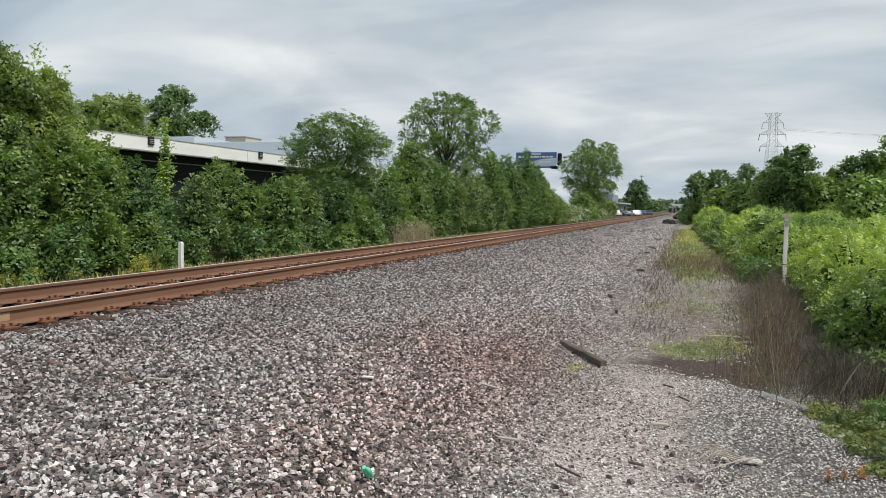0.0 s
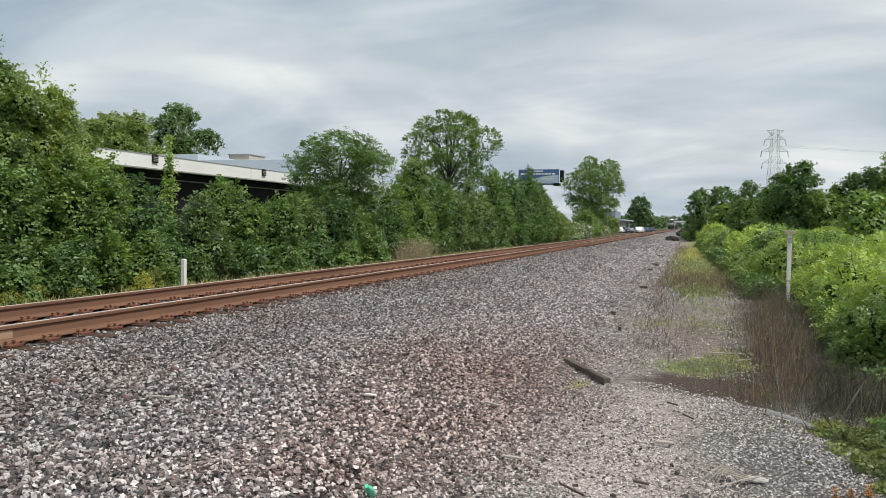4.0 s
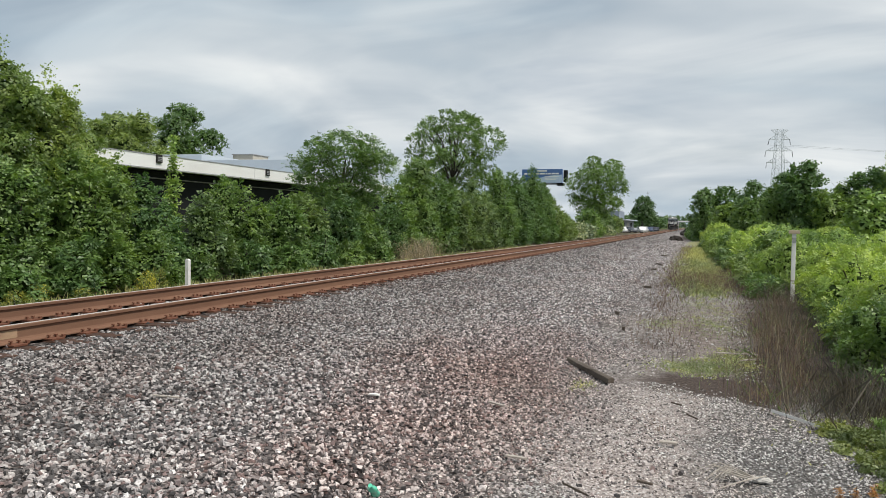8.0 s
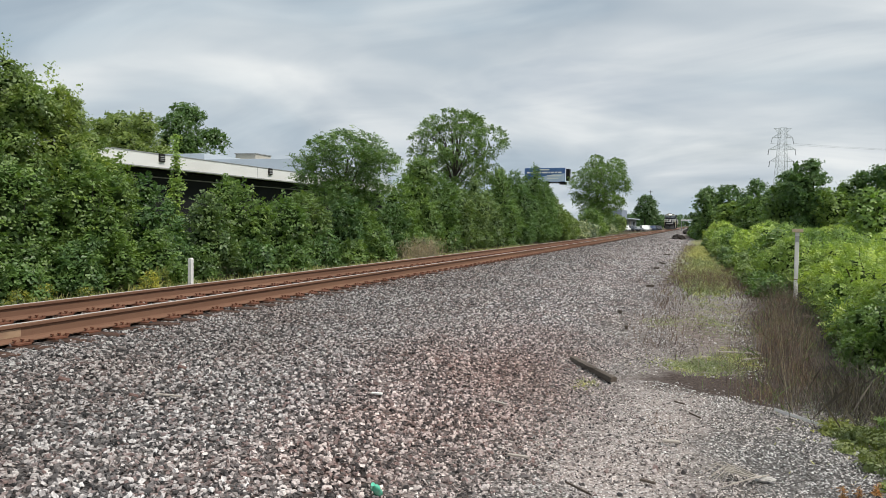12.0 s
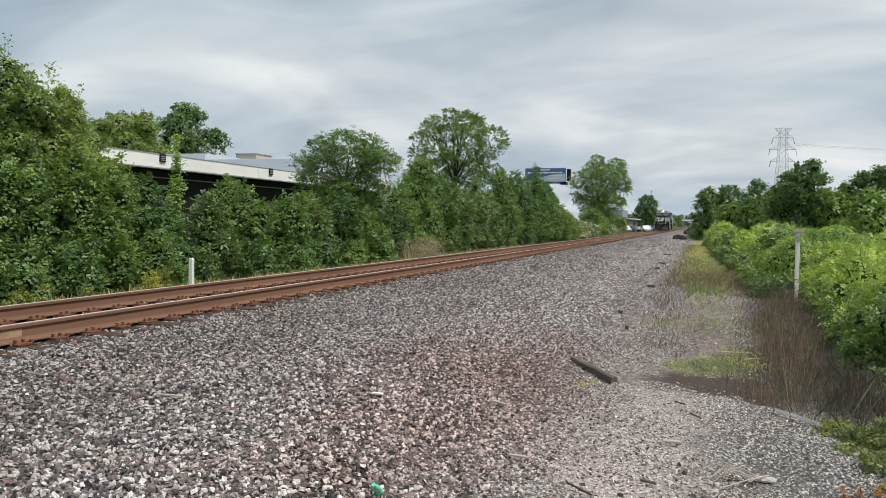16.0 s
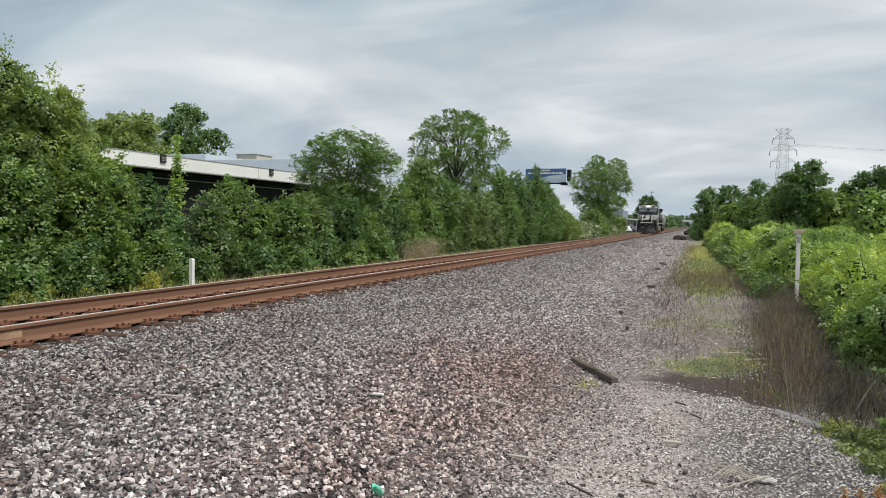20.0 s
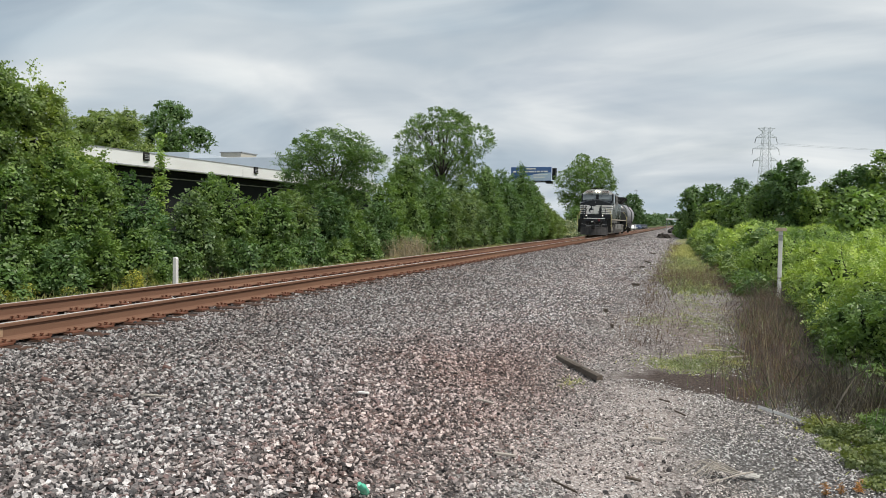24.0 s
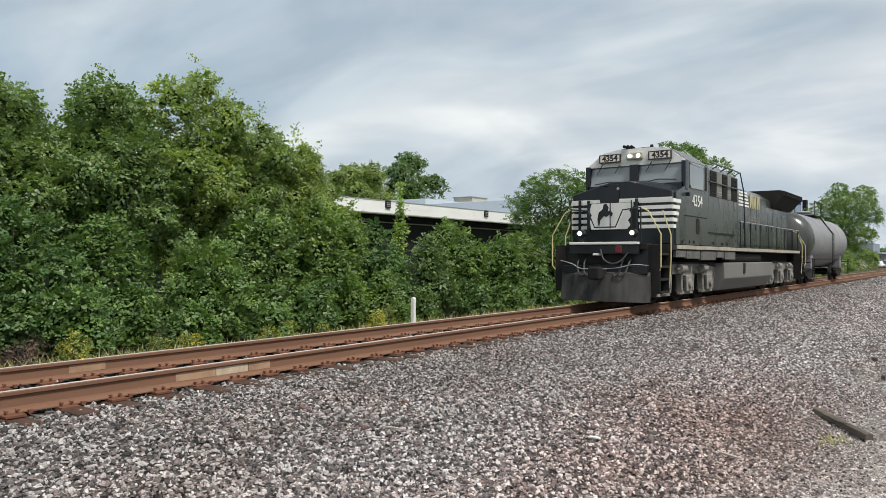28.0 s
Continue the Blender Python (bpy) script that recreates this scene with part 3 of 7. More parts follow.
def make_ballast(ground):
    rs = np.random.RandomState(7)

    def field(n, x0, x1, y0, y1, s0, s1, keep=None):
        x, y = rs.uniform(x0, x1, n), rs.uniform(y0, y1, n)
        s = (s0 + (s1 - s0) * rs.beta(1.6, 3.2, n)) * np.clip(1.0 - (x - 5.6) * 0.22, 0.5, 1.0) ** (0 if s1 < 0.024 else 1)
        if keep is not None:
            k = keep(x, y)
            x, y, s = x[k], y[k], s[k]
        return x, y, s

    def off_ties(x, y):
        return (np.abs(((y + 0.25) % 0.5) - 0.25) > 0.12) | (np.abs(x) > 1.12) | (rs.uniform(0, 1, len(x)) < 0.12)
    def fade(x, y):
        on_tie = (np.abs(((y + 0.25) % 0.5) - 0.25) < 0.105) & (x < 1.27) & (rs.uniform(0, 1, len(x)) > 0.12)
        return (rs.uniform(0, 1, len(x)) < np.clip((7.7 + 0.35 * np.sin(y * 1.3) - x) / 1.5, 0.03, 1)) & ~on_tie
    sets = [field(9000, 1.05, 7.6, -7.0, 1.4, 0.018, 0.036, fade),
            field(50000, 1.05, 8.0, 1.4, 7.0, 0.013, 0.031, fade),
            field(40000, 1.05, 8.0, 7.0, 12.0, 0.013, 0.027, fade),
            field(32000, 1.05, 7.9, 12.0, 24.0, 0.016, 0.031, fade),
            field(19000, 1.05, 7.2, 24.0, 48.0, 0.023, 0.042),
            field(9000, 1.32, 7.0, 48.0, 95.0, 0.035, 0.065),
            field(5200, -1.35, 1.32, 1.0, 24.0, 0.02, 0.04, off_ties),
            field(4200, -2.6, -1.3, 3.0, 30.0, 0.022, 0.045),
            field(1500, 7.0, 8.4, 11.0, 26.0, 0.012, 0.028)]
    bed = None
    for x, y, s in sets:
        ob = stones("ballast", rs, x, y, s, "loose crushed grey, brown and white ballast stones", mat=STONE_FAR_LIT if y.min() > 11.5 and x.min() > 0 else STONE)
        tagged(ob, category="gravel", kind="stuff")
        bed = bed or ob
    # small pale chips over the path, few where the soil is bare
    def bare(x, y):
        return (((x - 8.35) / 0.75) ** 2 + ((y - 8.6) / 0.55) ** 2 + 0.5 * np.sin(x * 7 + y * 4) * np.sin(y * 6) > 1) | (rs.uniform(0, 1, len(x)) < 0.07)
    for x, y, sz in (field(23000, 6.0, 8.5, 2.6, 8.4, 0.006, 0.015, lambda x, y: bare(x, y) & (rs.uniform(0, 1, len(x)) < (x - 5.9) / 1.1)),
                     field(19000, 8.2, 9.6, 2.6, 7.9, 0.006, 0.0145, lambda x, y: bare(x, y) & (np.sin(x * 5.1 + 1.1 * np.sin(y * 3)) + rs.normal(0, 0.9, len(x)) > -1.3)),
                     field(7500, 6.4, 8.9, 8.0, 16.0, 0.008, 0.02, lambda x, y: bare(x, y) & (np.sin(x * 3.7 + 1.1 * np.sin(y)) + rs.normal(0, 0.8, len(x)) > 0.0))):
        tagged(stones("path_gravel", rs, x, y, sz, "fine pale gravel scattered over the dirt path", mat=GRIT, slim=(1.3, 0.9, 0.55)), category="gravel", kind="stuff")
    # the stones nearest to the camera, one by one
    meshes = []
    for k, c in enumerate(STONE_SHAPES[:8]):
        bm = bmesh.new()
        vs = [bm.verts.new(p) for p in c]
        for q in STONE_TRIS:
            bm.faces.new([vs[i] for i in q])
        me = bpy.data.meshes.new("stone")
        bm.to_mesh(me); bm.free()
        me.materials.append(STONE_ONE)
        meshes.append(me)
    for k in range(300):
        x, y, s = random.uniform(4.2, 8.2), random.uniform(2.9, 5.6), random.uniform(0.02, 0.036)
        ob = new("stone", meshes[k % 8])
        ob.parent = bed
        ob.matrix_basis = Matrix.LocRotScale((x, y, lie1(x, y) + s * 0.55), Euler((random.uniform(-0.5, 0.5), random.uniform(-0.5, 0.5), random.uniform(0, 6.28))), (s, s, s))


# ---- the track ----
def make_track():
    track = thing("railway_track", pose(0, 0, 0), "rusty single railway track with wooden ties on ballast", "railway track", kind="structure")
    prof = [(-0.076, -0.21), (0.076, -0.21), (0.076, -0.198), (0.022, -0.176), (0.012, -0.155), (0.010, -0.055), (0.036, -0.042), (0.0375, -0.012),
            (0.030, -0.002), (0.018, 0.0), (-0.018, 0.0), (-0.030, -0.002), (-0.0375, -0.012), (-0.036, -0.042), (-0.010, -0.055), (-0.012, -0.155),
            (-0.022, -0.176), (-0.076, -0.198)]
    for sx in (0.755, -0.755):
        bm = bmesh.new()
        prism(bm, [(sx + a, b) for a, b in prof], "y", -40, 900)
        for f in bm.faces:
            if abs(f.normal.y) < 0.5 and f.calc_center_median().z > -0.0025:
                f.material_index = 1
        part("rail", bm, [RUST, RAIL_TOP], track, "rust-brown steel rail with a worn bright top")
    # scraped pale stretches of the rails, with a chalk mark
    for sx, y0, y1, mt, name in ((0.755, 4.75, 5.28, RAIL_PALE, "scraped_patch"), (0.755, 5.29, 5.75, CHALK, "chalk_mark"), (0.755, 5.77, 6.1, RAIL_PALE, "scraped_patch"), (-0.755, 4.3, 4.75, RAIL_PALE, "scraped_patch")):
        bm = bmesh.new()
        prism(bm, [(sx + 0.0102, -0.06), (sx + 0.0122, -0.15), (sx + 0.0145, -0.152), (sx + 0.0125, -0.06)], "y", y0, y1)
        part(name, bm, mt, track, "pale scraped patch on the rail's web")
    # ties
    rs = random.Random(4)
    bm = bmesh.new()
    box(bm, -1.3, 1.3, -0.115, 0.115, -0.40, -0.225, 0.012)
    tie_me = bpy.data.meshes.new("tie"); bm.to_mesh(tie_me); bm.free(); tie_me.materials.append(TIE)
    bm = bmesh.new()
    box(bm, -0.19, 0.19, -0.09, 0.09, -0.196, -0.176)
    for a, b in ((-0.1, -0.05), (0.1, 0.05), (-0.1, 0.05), (0.1, -0.05)):
        box(bm, a - 0.008, a + 0.008, b - 0.008, b + 0.008, -0.178, -0.145)
        box(bm, a - 0.02 - 0.008 * (a > 0), a + 0.012 + 0.008 * (a < 0), b - 0.013, b + 0.013, -0.15, -0.138)
    plate_me = bpy.data.meshes.new("tie_plate"); bm.to_mesh(plate_me); bm.free(); plate_me.materials.append(RUST_RED)
    bm = bmesh.new()
    box(bm, -0.09, 0.09, -0.02, 0.0, -0.2, -0.178); box(bm, -0.105, -0.075, -0.025, 0.015, -0.195, -0.158); box(bm, 0.075, 0.105, -0.025, 0.015, -0.195, -0.158)
    anchor_me = bpy.data.meshes.new("rail_anchor"); bm.to_mesh(anchor_me); bm.free(); anchor_me.materials.append(RUST_RED)
    for k in range(300):
        y = -12 + 0.5 * k
        ob = new("tie", tie_me); ob.parent = track
        ob.matrix_basis = pose(rs.uniform(-0.05, 0.05), y + rs.uniform(-0.02, 0.02), rs.uniform(-0.012, 0.006), 0, 0, rs.uniform(-1, 1))
        if -4 <= y < 56:
            for sx in (0.755, -0.755):
                p = new("tie_plate", plate_me); p.parent = track; p.matrix_basis = pose(sx, y, -0.03)
                if y < 36:
                    a = new("rail_anchor", anchor_me); a.parent = track; a.matrix_basis = pose(sx, y + 0.17, -0.03)
    far = bmesh.new()
    for k in range(700):
        y = 138 + 0.5 * k
        box(far, -1.3, 1.3, y - 0.115, y + 0.115, -0.40, -0.225)
    tagged(part("far_ties", far, TIE, track), kind="stuff")


ground = make_ground()
make_ballast(ground)
make_track()


# ---- plants ----
def leaves(rs, centres, normals, size, droop=0.3, narrow=0.5, spread=0.5, along=None):
    """Diamond leaves, folded along the middle, at the centres, facing roughly along the normals; along: the way they point."""
    n = len(centres)
    nrm = normals + rs.normal(0, spread, (n, 3)) + np.array((0, 0, 0.2))
    nrm /= np.linalg.norm(nrm, axis=1)[:, None]
    t = rs.normal(size=(n, 3)) - np.array((0, 0, droop))
    if along is not None:
        t = along + t * 0.28
    t -= nrm * (t * nrm).sum(1)[:, None]
    t /= np.linalg.norm(t, axis=1)[:, None] + 1e-9
    s = np.cross(nrm, t)
    L = (size * rs.uniform(0.6, 1.3, n))[:, None]
    W = L * narrow
    base, tip = centres - t * L * 0.5, centres + t * L * 0.5
    mid = centres - t * L * 0.08 + nrm * L * 0.06
    v = np.stack([base, mid + s * W * 0.5, tip, mid - s * W * 0.5], 1).reshape(-1, 3)
    return v, np.arange(4 * n).reshape(n, 4)


def fronds(rs, centres, normals, size, pairs=4):
    """Feather-shaped sprays: leaflets in pairs along a drooping rib."""
    n = len(centres)
    out = normals * 0.9 + rs.normal(0, 0.55, (n, 3)) + np.array((0, 0, 0.25))
    out /= np.linalg.norm(out, axis=1)[:, None]
    side = np.cross(out, np.array((0, 0, 1.0)) + rs.normal(0, 0.3, (n, 3)))
    side /= np.linalg.norm(side, axis=1)[:, None] + 1e-9
    up = np.cross(side, out)
    L = size * rs.uniform(0.7, 1.3, n)
    vs = []
    for k in range(pairs):
        a = (k + 0.6) / pairs
        p = centres + out * (L * a)[:, None] - np.array((0, 0, 1.0)) * (L * 0.45 * a * a)[:, None]
        for sg in (1, -1):
            w = (L * 0.36 * (1 - 0.35 * a))[:, None]
            tipv = p + side * sg * w + out * w * 0.35 - up * w * 0.25
            midv = (p + tipv) / 2
            c = out * w * 0.22
            vs.append(np.stack([p, midv - c, tipv, midv + c], 1))
    v = np.stack(vs, 1).reshape(-1, 3)
    return v, np.arange(len(v)).reshape(-1, 4)


def shell(rs, clumps, cover=2.0, leaf=0.12, per_spray=11, reach=4.2, fill=1.0, side=0, droop=0.35, lift=0.25):
    """Leaves in flat sprays, two rows along a drooping twig, over the outside of ellipsoid clumps, with larger leaves
    inside.
    Gives places, normals, sizes and directions. What lies deep inside a neighbouring clump is left out, and the side
    turned from the camera (side: +1 track to the east, -1 to the west) carries fewer leaves."""
    C = np.array(clumps, float)
    P, N, S, T = [], [], [], []
    up = np.array((0, 0, 1.0))
    L = leaf * reach
    camera_way = np.array((0.8 * side, -0.6 * abs(side), 0.25))

    def unit(v):
        return v / (np.linalg.norm(v, axis=-1, keepdims=True) + 1e-9)
    for i, (cx, cy, cz, rx, ry, rz) in enumerate(clumps):
        ctr, R = C[i, :3], C[i, 3:]
        area = 4 * math.pi * ((rx * ry) ** 1.6 / 3 + (rx * rz) ** 1.6 / 3 + (ry * rz) ** 1.6 / 3) ** (1 / 1.6)
        n = max(5, int(area * cover / (L * 2.0 * leaf)))
        d = unit(rs.normal(size=(n, 3)))
        c = ctr + d * R * rs.uniform(0.78, 1.06, n)[:, None]
        inside = (((c[:, None] - C[None, :, :3]) / C[None, :, 3:]) ** 2).sum(2)
        inside[:, i] = 9
        ok = (inside.min(1) > 0.72) & ((d[:, 2] > -0.5) | (rs.uniform(0, 1, n) < 0.5))
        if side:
            ok &= (d @ camera_way > -0.2) | (rs.uniform(0, 1, n) < 0.22)
        c, d = c[ok], d[ok]
        n, q = len(c), per_spray
        nn = unit(d / R)
        if n:
            axis = unit(nn * 0.85 + up * lift + rs.normal(0, 0.33, (n, 3)))
            pn = up * 0.6 + nn * 0.85 + rs.normal(0, 0.17, (n, 3))
            pn = unit(pn - axis * (pn * axis).sum(1)[:, None])
            sd = np.cross(pn, axis)
            long = L * rs.uniform(0.7, 1.3, (n, 1, 1))
            a = (np.arange(q) + 0.5)[None, :, None] / q + rs.normal(0, 0.04, (n, q, 1))
            sg = np.where(np.arange(q) % 2 == 0, 1.0, -1.0)[None, :, None]
            t = unit(axis[:, None] * 0.65 + sd[:, None] * sg * (1.05 - 0.6 * a) - up * 0.25)
            p = c[:, None] + axis[:, None] * long * (a - 0.62) - up * (long * droop * a * a) + t * leaf * 0.55 + rs.normal(0, leaf * 0.16, (n, q, 3))
            P.append(p.reshape(-1, 3)); N.append((pn[:, None] + np.zeros((n, q, 1))).reshape(-1, 3))
            T.append(t.reshape(-1, 3)); S.append((1.15 - 0.3 * a).reshape(-1))
        k = max(5, int(area * fill * 0.3 / (0.3 * (1.35 * leaf) ** 2)))
        d = unit(rs.normal(size=(k, 3)))
        p = ctr + d * R * rs.uniform(0.6, 0.84, k)[:, None]
        inside = (((p[:, None] - C[None, :, :3]) / C[None, :, 3:]) ** 2).sum(2)
        inside[:, i] = 9
        ok = inside.min(1) > 0.45
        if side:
            ok &= (d @ camera_way > -0.3) | (rs.uniform(0, 1, k) < 0.25)
        P.append(p[ok]); N.append(d[ok] + up * 0.4); S.append(np.full(ok.sum(), 1.35)); T.append(rs.normal(size=(ok.sum(), 3)))
    return np.concatenate(P), np.concatenate(N), np.concatenate(S), np.concatenate(T)


def cube_ball():
    """Unit ball of 24 four-cornered faces."""
    P, F = [], []
    for ax in range(3):
        for sg in (-1, 1):
            o = len(P)
            for a in (-1, 0, 1):
                for b in (-1, 0, 1):
                    q = [0, 0, 0]
                    q[ax], q[(ax + 1) % 3], q[(ax + 2) % 3] = sg, a * sg, b
                    P.append(np.array(q) / np.linalg.norm(q))
            for a in range(2):
                for b in range(2):
                    i = o + a * 3 + b
                    F.append((i, i + 3, i + 4, i + 1))
    return np.array(P), np.array(F)


BALL_P, BALL_F = cube_ball()


def shade_cores(rs, clumps, scale=0.53):
    """A rough dark ball inside every clump, standing in for shade among the leaves."""
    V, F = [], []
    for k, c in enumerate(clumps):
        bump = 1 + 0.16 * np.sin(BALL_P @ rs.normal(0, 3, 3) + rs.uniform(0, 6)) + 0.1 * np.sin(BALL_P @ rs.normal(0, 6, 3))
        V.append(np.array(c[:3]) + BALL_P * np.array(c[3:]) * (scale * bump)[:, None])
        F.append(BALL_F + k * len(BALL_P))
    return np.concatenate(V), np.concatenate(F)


def clump_set(rs, x, y, z0, rx, ry, height, n):
    """Clumps that fill a bush of that footprint and height, with an uneven top."""
    out = []
    for k in range(n):
        a, q = rs.uniform(0, 6.28), rs.uniform(0, 1) ** 0.5
        h = rs.uniform(0.12, 0.86) * (1 - 0.42 * q * q)
        r = rs.uniform(0.26, 0.44)
        out.append((x + rx * 0.72 * q * math.cos(a), y + ry * 0.72 * q * math.sin(a), z0 + height * h, rx * r, ry * r, max(min(0.25, height * 0.2), height * rs.uniform(0.13, 0.22))))
    for k in range(max(3, n // 2)):
        a = 6.28 * k / max(3, n // 2) + rs.uniform(-0.3, 0.3)
        out.append((x + rx * 0.62 * math.cos(a), y + ry * 0.62 * math.sin(a), z0 + height * rs.uniform(0.12, 0.26), rx * 0.34, ry * 0.34, height * 0.16))
    out.append((x, y, z0 + height * 0.42, rx * 0.7, ry * 0.7, height * 0.42))
    return out


def bush(rs, x, y, rx, ry, height, label, mat=None, leaf=0.11, cover=2.0, n=9, z0=None, narrow=0.72, category="bush", stems=5, group="", lift=0.3):
    z0 = lie1(x, y) if z0 is None else z0
    ob = thing("bush" if category == "bush" else category.replace(" ", "_"), pose(x, y, z0), label, category, group)
    thick = min(1.0, height / 1.6)
    for k in range(stems):
        a = rs.uniform(0, 6.28)
        q = rs.uniform(0.2, 0.6)
        top = Vector((rx * q * math.cos(a), ry * q * math.sin(a), height * rs.uniform(0.5, 0.8)))
        bm = tube(bmesh.new(), [(top.x * 0.15, top.y * 0.15, -0.05 * thick), (top.x * 0.45, top.y * 0.45, top.z * 0.45), top], [0.035 * thick, 0.022 * thick, 0.008 * thick], 6)
        part("stem", bm, BARK, ob)
    cl = clump_set(rs, 0, 0, 0, rx, ry, height, n)
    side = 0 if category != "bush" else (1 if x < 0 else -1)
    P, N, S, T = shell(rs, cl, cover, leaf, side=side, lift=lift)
    keep = P[:, 2] > 0.02
    P, N, S, T = P[keep], N[keep], S[keep], T[keep]
    v, f = leaves(rs, P, N, leaf * S, narrow=narrow, spread=0.2, along=T)
    # upright shoots that break the outline
    m = max(3, int(rx * ry * 1.6))
    sp = []
    for k in range(m):
        c = cl[rs.randint(len(cl) - 1)]
        base = np.array((c[0] + rs.normal(0, c[3] * 0.5), c[1] + rs.normal(0, c[4] * 0.5), c[2] + c[5] * 0.7))
        h = height * rs.uniform(0.06, 0.16)
        t = rs.uniform(0, 1, int(6 + 24 * h))
        sp.append(base + np.stack([rs.normal(0, 0.05, len(t)) + 0.1 * t * rs.normal(), rs.normal(0, 0.05, len(t)) + 0.1 * t * rs.normal(), t * h], 1))
    sp = np.concatenate(sp)
    v2, f2 = leaves(rs, sp, rs.normal(size=sp.shape), leaf * 0.9, narrow=narrow)
    v, f = np.concatenate([v, v2]), np.concatenate([f, f2 + len(v)])
    leafy = len(f)
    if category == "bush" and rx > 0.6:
        v3, f3 = shade_cores(rs, cl, 0.46)
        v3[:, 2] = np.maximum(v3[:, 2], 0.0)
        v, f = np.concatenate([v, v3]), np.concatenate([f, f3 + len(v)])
    fast("foliage", v, f, [mat or LEAF_HEDGE, CROWN_SHADE], ob, second=leafy)
    return ob


def tree(rs, x, y, height, crown_r, crown_base, label, mat=None, leaf=0.16, cover=2.0, clumps=26, trunk=0.16, limbs=7, flat=1.0, lean=0.0, drooping=0.0, z0=None, kind="leaf", core=0.62, fill=1.0, inner=0.25, squash=1.0, lump=0.28):
    """Trunk with limbs, each limb bearing clumps of leaves."""
    z0 = lie1(x, y) if z0 is None else z0
    ob = thing("tree", pose(x, y, z0), label, "tree")
    bm = bmesh.new()
    fork = crown_base + (height - crown_base) * 0.25
    tip = Vector((lean * height, 0, height * 0.84))
    tube(bm, [(0, 0, -0.1), (lean * fork * 0.4, 0.05, fork * 0.5), (lean * fork, 0, fork), tip * 0.75 + Vector((0.2, -0.1, fork * 0.25)), tip],
         [trunk * 1.25, trunk, trunk * 0.8, trunk * 0.45, trunk * 0.1], 8)
    cl = []
    mid = (height + crown_base) / 2
    for k in range(limbs):
        a = 6.28 * k / limbs + rs.uniform(-0.4, 0.4)
        h = rs.uniform(0.1, 0.95)
        zt = crown_base + (height - crown_base) * h
        reach = crown_r * math.sqrt(max(0.08, 1 - (2 * h - 0.95) ** 2)) * rs.uniform(0.5, 0.78)
        end = Vector((lean * zt + reach * math.cos(a), reach * math.sin(a), zt))
        st = Vector((lean * fork, 0, min(fork * rs.uniform(0.7, 1.1), zt * 0.8)))
        m1 = st.lerp(end, 0.5) + Vector((0, 0, 0.08 * height))
        tube(bm, [st, m1, end], [trunk * 0.4, trunk * 0.24, trunk * 0.05], 6)
        r = crown_r * lump * (0.85 if height > 9 else 0.55)
        cl.append((end.x, end.y, end.z, r, r, r * 0.85 * squash))
        for q in range(3):
            e2 = end + Vector((rs.normal(), rs.normal(), rs.normal() * 0.7)) * crown_r * 0.14
            tube(bm, [m1.lerp(end, 0.4), e2], [trunk * 0.16, trunk * 0.03], 5)
    for k in range(clumps):
        a, h = rs.uniform(0, 6.28), rs.uniform(0.06, 0.97)
        zt = crown_base + (height - crown_base) * h
        wide = math.sqrt(max(0.06, 1 - (2 * h ** flat - 0.95) ** 2))
        q = crown_r * wide * rs.uniform(inner, 0.86)
        r = crown_r * rs.uniform(0.75, 1.3) * lump
        cl.append((lean * zt + q * math.cos(a), q * math.sin(a), zt - r * 0.35, r, r, r * rs.uniform(0.6, 0.95) * squash))
    if core:
        cl.append((lean * mid, 0, mid, crown_r * core, crown_r * core, (height - crown_base) * 0.5 * core))
    part("trunk", bm, BARK, ob)
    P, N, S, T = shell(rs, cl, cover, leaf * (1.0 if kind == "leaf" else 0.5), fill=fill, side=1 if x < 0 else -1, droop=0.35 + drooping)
    if kind == "leaf" and height < 9 and leaf < 0.15:
        # leading shoots above the crown
        for k in range(26):
            c = cl[rs.randint(clumps)]
            m = 34
            t = rs.uniform(0, 1, m) ** 0.8
            lean_x, lean_y, h = rs.normal(0, 0.2), rs.normal(0, 0.2), rs.uniform(0.3, 0.75)
            q = np.array((c[0], c[1], c[2] + c[5] * 0.8)) + np.stack([lean_x * t + rs.normal(0, 0.08, m), lean_y * t + rs.normal(0, 0.08, m), t * h], 1)
            way = rs.normal(size=(m, 3)) + np.array((0, 0, 0.5))
            P, N, S, T = np.concatenate([P, q]), np.concatenate([N, rs.normal(size=(m, 3))]), np.concatenate([S, np.full(m, 0.95)]), np.concatenate([T, way])
    if kind == "leaf":
        v, f = leaves(rs, P, N, leaf * S, 0.3 + drooping, 0.72 if not drooping else 0.5, 0.2, T)
    else:
        outer = S < 1.3
        pick = outer & (rs.uniform(0, 1, len(S)) < 0.42)
        v, f = fronds(rs, P[pick], N[pick], leaf)
        v1, f1 = leaves(rs, P[~outer], N[~outer], leaf * 0.55, narrow=0.5)
        v, f = np.concatenate([v, v1]), np.concatenate([f, f1 + len(v)])
    leafy = len(f)
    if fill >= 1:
        v3, f3 = shade_cores(rs, cl, 0.42)
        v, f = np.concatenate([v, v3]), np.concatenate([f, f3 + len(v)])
    fast("crown", v, f, [mat or LEAF_DARK, CROWN_SHADE], ob, second=leafy)
    return ob


